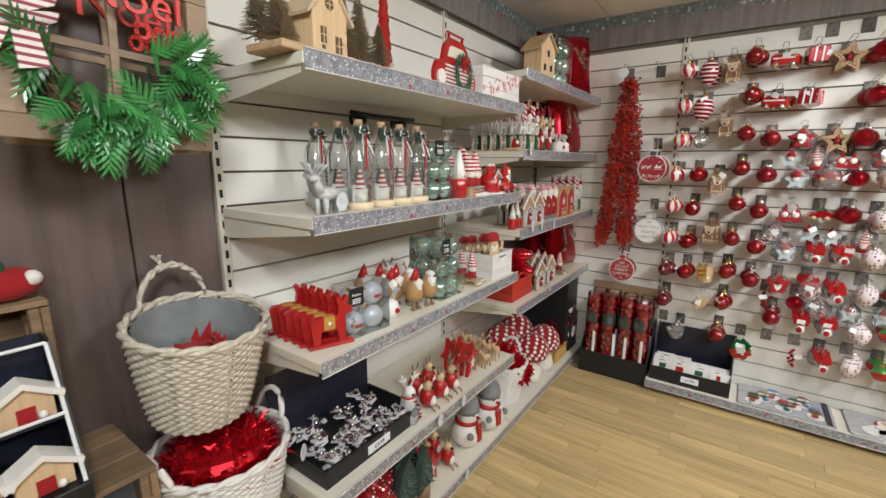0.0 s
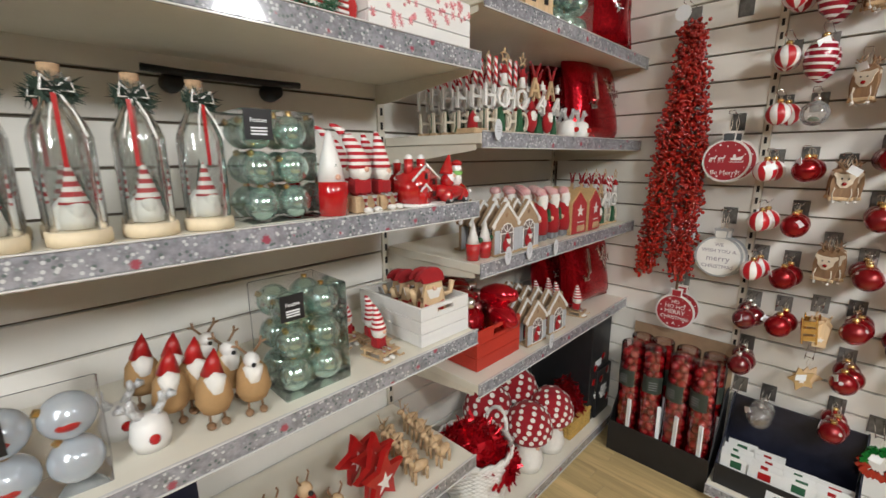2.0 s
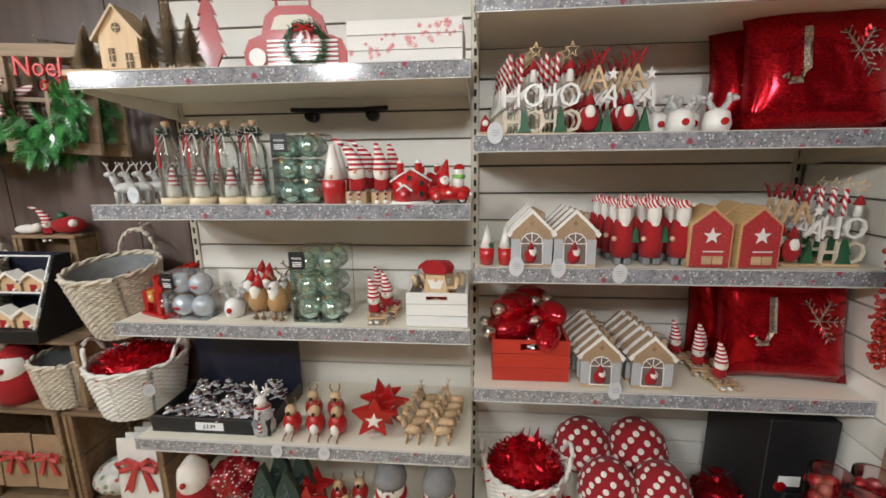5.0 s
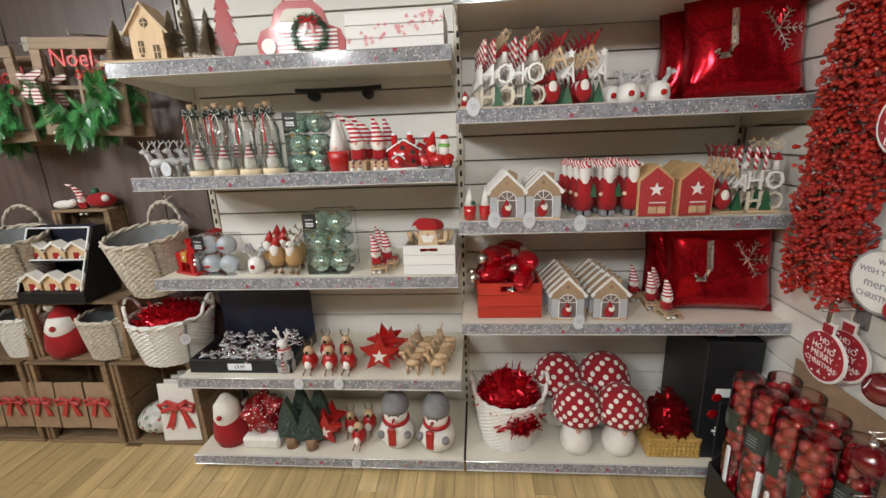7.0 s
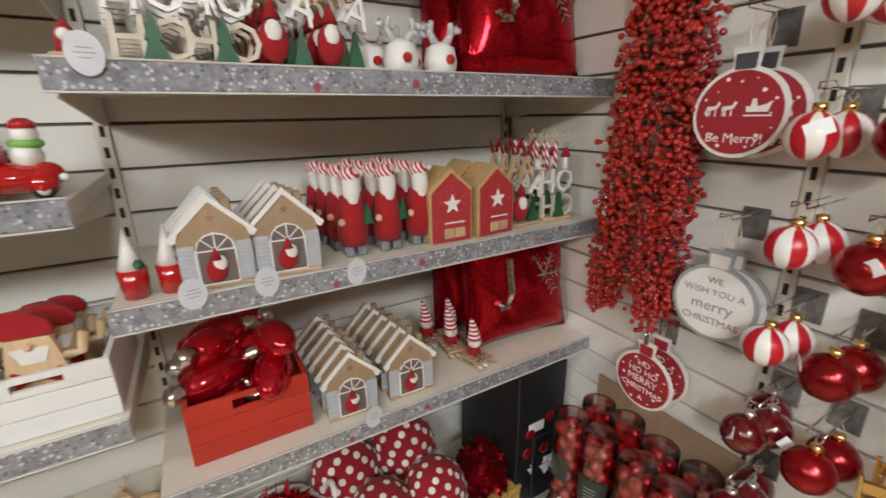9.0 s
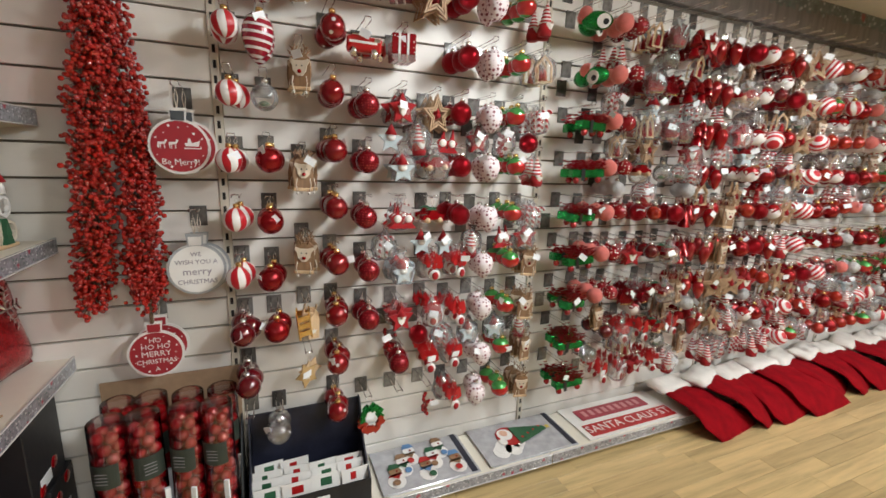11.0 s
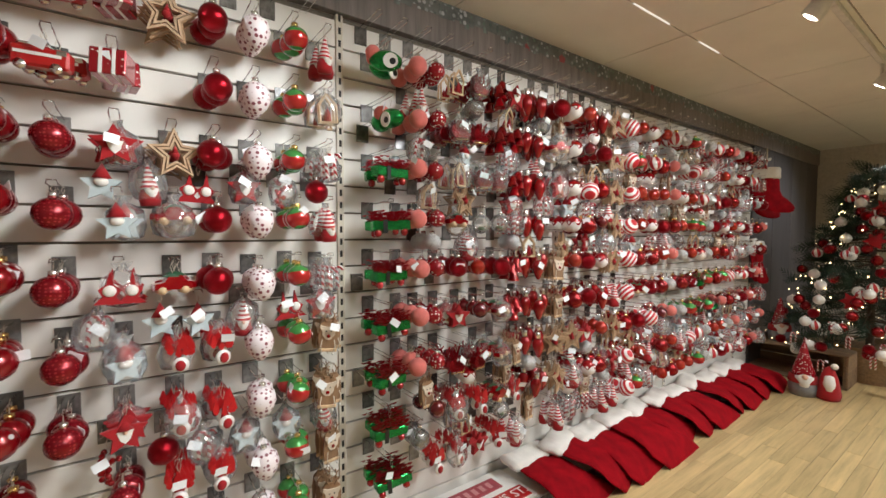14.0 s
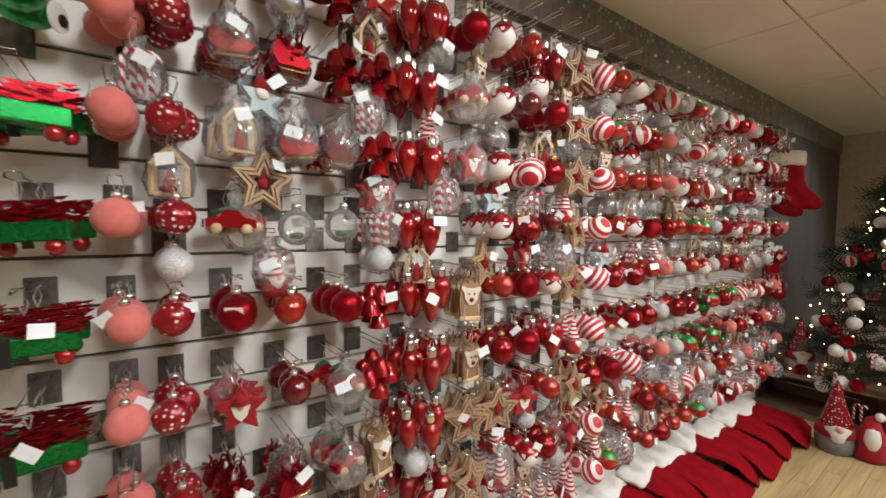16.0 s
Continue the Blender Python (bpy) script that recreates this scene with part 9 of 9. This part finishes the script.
# ---- far corner: tree, gnomes ----
M_FIRD = plain("dark fir needles", (0.012, 0.035, 0.016), 0.6, vary=0.5, scale=9, relief=0)
rr = random.Random(101)
TX, TY = 7.25, 0.42
tree = thing("christmas_tree", "tall artificial fir tree with lights and red and white ornaments", "tree")
part("trunk", tube([(0, 0, 0.0), (0, 0, 2.0)], 0.035, 8, 0.010), plain("bark brown", (0.06, 0.04, 0.025), 0.9), tree)
lb, nd = bmesh.new(), bmesh.new()
for i in range(170):
    f = rr.random() ** 0.85
    z = 0.35 + f * 1.62
    L = 0.78 * (1 - f) ** 0.9 + 0.08
    a = rr.random() * 6.283
    p0 = Vector((0, 0, z))
    d = Vector((math.cos(a), math.sin(a), rr.uniform(-0.30, 0.05))).normalized()
    Lb = L * rr.uniform(0.75, 1.08)
    p1 = p0 + d * Lb
    bm_tube(lb, [p0, p1], 0.008, 4, 0.003)
    for k in range(int(6 + 12 * Lb)):
        q = p0 + d * Lb * rr.uniform(0.3, 1.0)
        fir_tip(nd, q, d + Vector((rr.gauss(0, 0.55), rr.gauss(0, 0.55), rr.gauss(0, 0.45))), 9, rr, rr.uniform(0.09, 0.15))
part("limbs", lb, MATS["bark brown"], tree)
part("needles", nd, M_FIRD, tree, "dark green needles")
put(tree, TX, TY, 0.02)


def on_tree(f, a, k=0.93):
    r = (0.78 * (1 - f) ** 0.9 + 0.08) * k
    return (TX + r * math.cos(a), TY + r * math.sin(a), 0.30 + f * 1.62)


em, nt, nds, lk, bs_ = nodes_of("warm fairy light")
bs_.inputs["Emission Color"].default_value = (1.0, 0.72, 0.36, 1)
bs_.inputs["Emission Strength"].default_value = 8
li = bmesh.new()
for i in range(190):
    f, a = rr.random() ** 1.1, rr.random() * 6.283
    x, y, z = on_tree(f, a, rr.uniform(0.8, 1.02))
    bm_ball(li, (x - TX, y - TY, z - 0.02), 0.006, 6)
part("fairy_lights", li, em, tree, "tiny warm fairy lights")
tmesh = {k: fig_mesh("tree_bauble", [(lathe(ball_prof(0.045, -0.05, 8), 14), m, True), (cap_bm(-0.006), M_SILV, True)]) for k, m in (("r", M_RED), ("w", M_WHITE), ("s", M_SWIRL), ("g", M_GLIT))}
names = {"r": "matte red bauble hung on the tree", "w": "white bauble hung on the tree", "s": "red and white swirl bauble on the tree", "g": "red glitter bauble hung on the tree"}
for i in range(96):
    k = "rwsgwr"[i % 6]
    o = tagged(new("tree_bauble", tmesh[k]), names[k], "bauble", "tree baubles")
    f, a = rr.random() ** 1.15 * 0.95, rr.uniform(1.9, 5.0)
    o.location = on_tree(f, a, rr.uniform(0.88, 1.03))
for i, (f, a) in enumerate(((0.62, 3.3), (0.45, 3.9), (0.80, 3.5), (0.30, 3.1))):
    o = copy_thing(bpy.data.objects["bow_board"].children[1], Matrix()) if False else None
    b = bmesh.new()
    for q in range(12):
        an = 6.283 * q / 6 + (0.5 if q > 5 else 0)
        rad = 0.085 if q < 6 else 0.055
        bm_slab(b, [(0, 0), (rad * 0.6 * math.cos(an - 0.35), rad * 0.6 * math.sin(an - 0.35)), (rad * math.cos(an), rad * math.sin(an)), (rad * 0.6 * math.cos(an + 0.35), rad * 0.6 * math.sin(an + 0.35))], 0.006, "yz", (-0.004 * (q // 6) * 2, 0, 0))
    fl = solid("poinsettia", b, M_FELT, "red felt poinsettia flower clipped to the tree", "decoration", "tree poinsettias")
    x, y, z = on_tree(f, a, 1.0)
    put(fl, x, y, z, math.degrees(a) - 180)
for i in range(14):
    f, a = rr.random() * 0.5, rr.uniform(2.4, 4.4)
    o = tagged(new("tree_candy_cane", ornament("7")[0]), "pair of candy canes hung on the tree", "ornament", "tree canes")
    x, y, z = on_tree(f, a, 1.0)
    put(o, x, y, z, rr.uniform(0, 360), 0, 0, 1.2)
planter = crate(0.86, 0.30, 0.50, "dark wooden crate in front of the tree")
put(planter, 7.12, 0.88, 0.001, 180)
p2 = solid("tree_tub", lathe([(0, 0.001), (0.27, 0.001), (0.33, 0.33), (0.31, 0.33), (0.29, 0.28), (0, 0.28)], 24), CRATE, "dark wooden tub holding the tree", "planter")
put(p2, TX, TY, 0)


def floor_gnome(s, label):
    b = [(x, M_SPECK if i == 3 else (M_GREY if i == 0 else m), k) for i, (x, m, k) in enumerate(gnome_bits())]
    b.append((lathe([(0.036, 0.045), (0.047, 0.05), (0.043, 0.075), (0.03, 0.085)], 14), M_FELT, True))
    return fig("plush_gnome", [(moved(x, Matrix.Scale(s, 4)), m, k) for x, m, k in b], label, "plush toy", "floor gnomes")


put(floor_gnome(2.25, "large plush gnome with a dotted red hat on the floor"), 6.22, 0.66, 0.002, 200)
put(floor_gnome(2.1, "plush gnome with a dotted red hat on the wooden crate"), 6.83, 1.00, 0.303, 205)
put(fig("plush_santa", [(lathe([(0, 0), (0.075, 0.003), (0.085, 0.04), (0.06, 0.17), (0.035, 0.25), (0, 0.28)], 16), M_FELT, True), (moved(lathe([(0, 0.05), (0.03, 0.07), (0.042, 0.14), (0.03, 0.20), (0, 0.21)], 12), Matrix.Translation((0.045, 0, 0))), M_WFELT, True), (ball((0.02, 0.03, 0.28), 0.026, 10), M_WFELT, True)], "slim red plush santa standing on the floor", "plush toy"), 6.25, 0.50, 0.002, 195)
put(solid("sign_card", box((-0.12, -0.05, 0), (0.12, 0.05, 0.002)), WHITEP, "white card lying on the wooden crate", "card"), 6.70, 0.80, 0.303, 60)

# ---- ceiling: track, known and added spot heads, glowing seam strips ----
track = solid("light_track", box((2.0, 0.135, CEIL - 0.030), (X1, 0.165, CEIL - 0.001), 0.003), plain("white track", (0.70, 0.68, 0.64), 0.4), "white lighting track on the ceiling", "track", kind="structure")
# rear track is an unseen addition
solid("light_track_rear", box((0.9, -3.0, CEIL - 0.030), (0.93, -0.6, CEIL - 0.001), 0.003), MATS["white track"], "white lighting track added on the ceiling behind, out of view", "track", kind="structure")
lens, nt, nds, lk, bs_ = nodes_of("lit lamp lens")
bs_.inputs["Emission Color"].default_value = (1.0, 0.94, 0.85, 1)
bs_.inputs["Emission Strength"].default_value = 30
# also builds heads for the added fill spots, away from the track
for x, y, tx, ty, watts in SPOTS:
    t = thing("track_spotlight", "white spotlight with a lit lens, most of them added unseen as fill", "spotlight", "track spotlights")
    d = look((x, y, CEIL - 0.155), (tx, ty, 0.9))
    hd = part("head", lathe([(0.030, -0.012), (0.042, -0.010), (0.040, 0.03), (0.030, 0.085), (0.018, 0.10), (0, 0.10)], 18), MATS["white track"], t, "white lamp head", True)
    hd.matrix_basis = d
    ln = part("lens", lathe([(0, 0.004), (0.037, 0.004), (0.037, 0.006), (0, 0.006)], 16), lens, t, "bright lens")
    ln.matrix_basis = d
    part("arm", tube([(x, y, CEIL - 0.10), (x, y, CEIL - 0.001)], 0.008, 8), MATS["white track"], t)

# thin strips along one tile seam, given a faint emission
slit, nt, nds, lk, bs_ = nodes_of("lit slot")
bs_.inputs["Emission Color"].default_value = (1.0, 0.95, 0.88, 1)
bs_.inputs["Emission Strength"].default_value = 0.7
for x0, x1 in ((3.56, 3.90), (4.24, 4.50)):
    solid("slot_light", box((x0, 0.704, CEIL - 0.004), (x1, 0.713, CEIL - 0.0005), 0.001), slit, "narrow glowing strip along a seam between the ceiling tiles", "light")


# ---- floor planks ----
PW, PL = 0.085, 0.62
pl_mesh = to_mesh("plank", box((0.0008, 0.0008, -0.006), (PL - 0.0008, PW - 0.0008, 0.0), 0.0006), OAK)
rnd = random.Random(5)
for j in range(int((YB - 0.02 - Y0) / PW)):
    y = YB - 0.02 - (j + 1) * PW
    off = rnd.random() * PL
    for i in range(-1, int(X1 / PL) + 1):
        x = i * PL + off
        if x + PL > X1 or x + PL < 0.4:
            continue
        piece("plank", pl_mesh, floor, (x, y, 0.0))
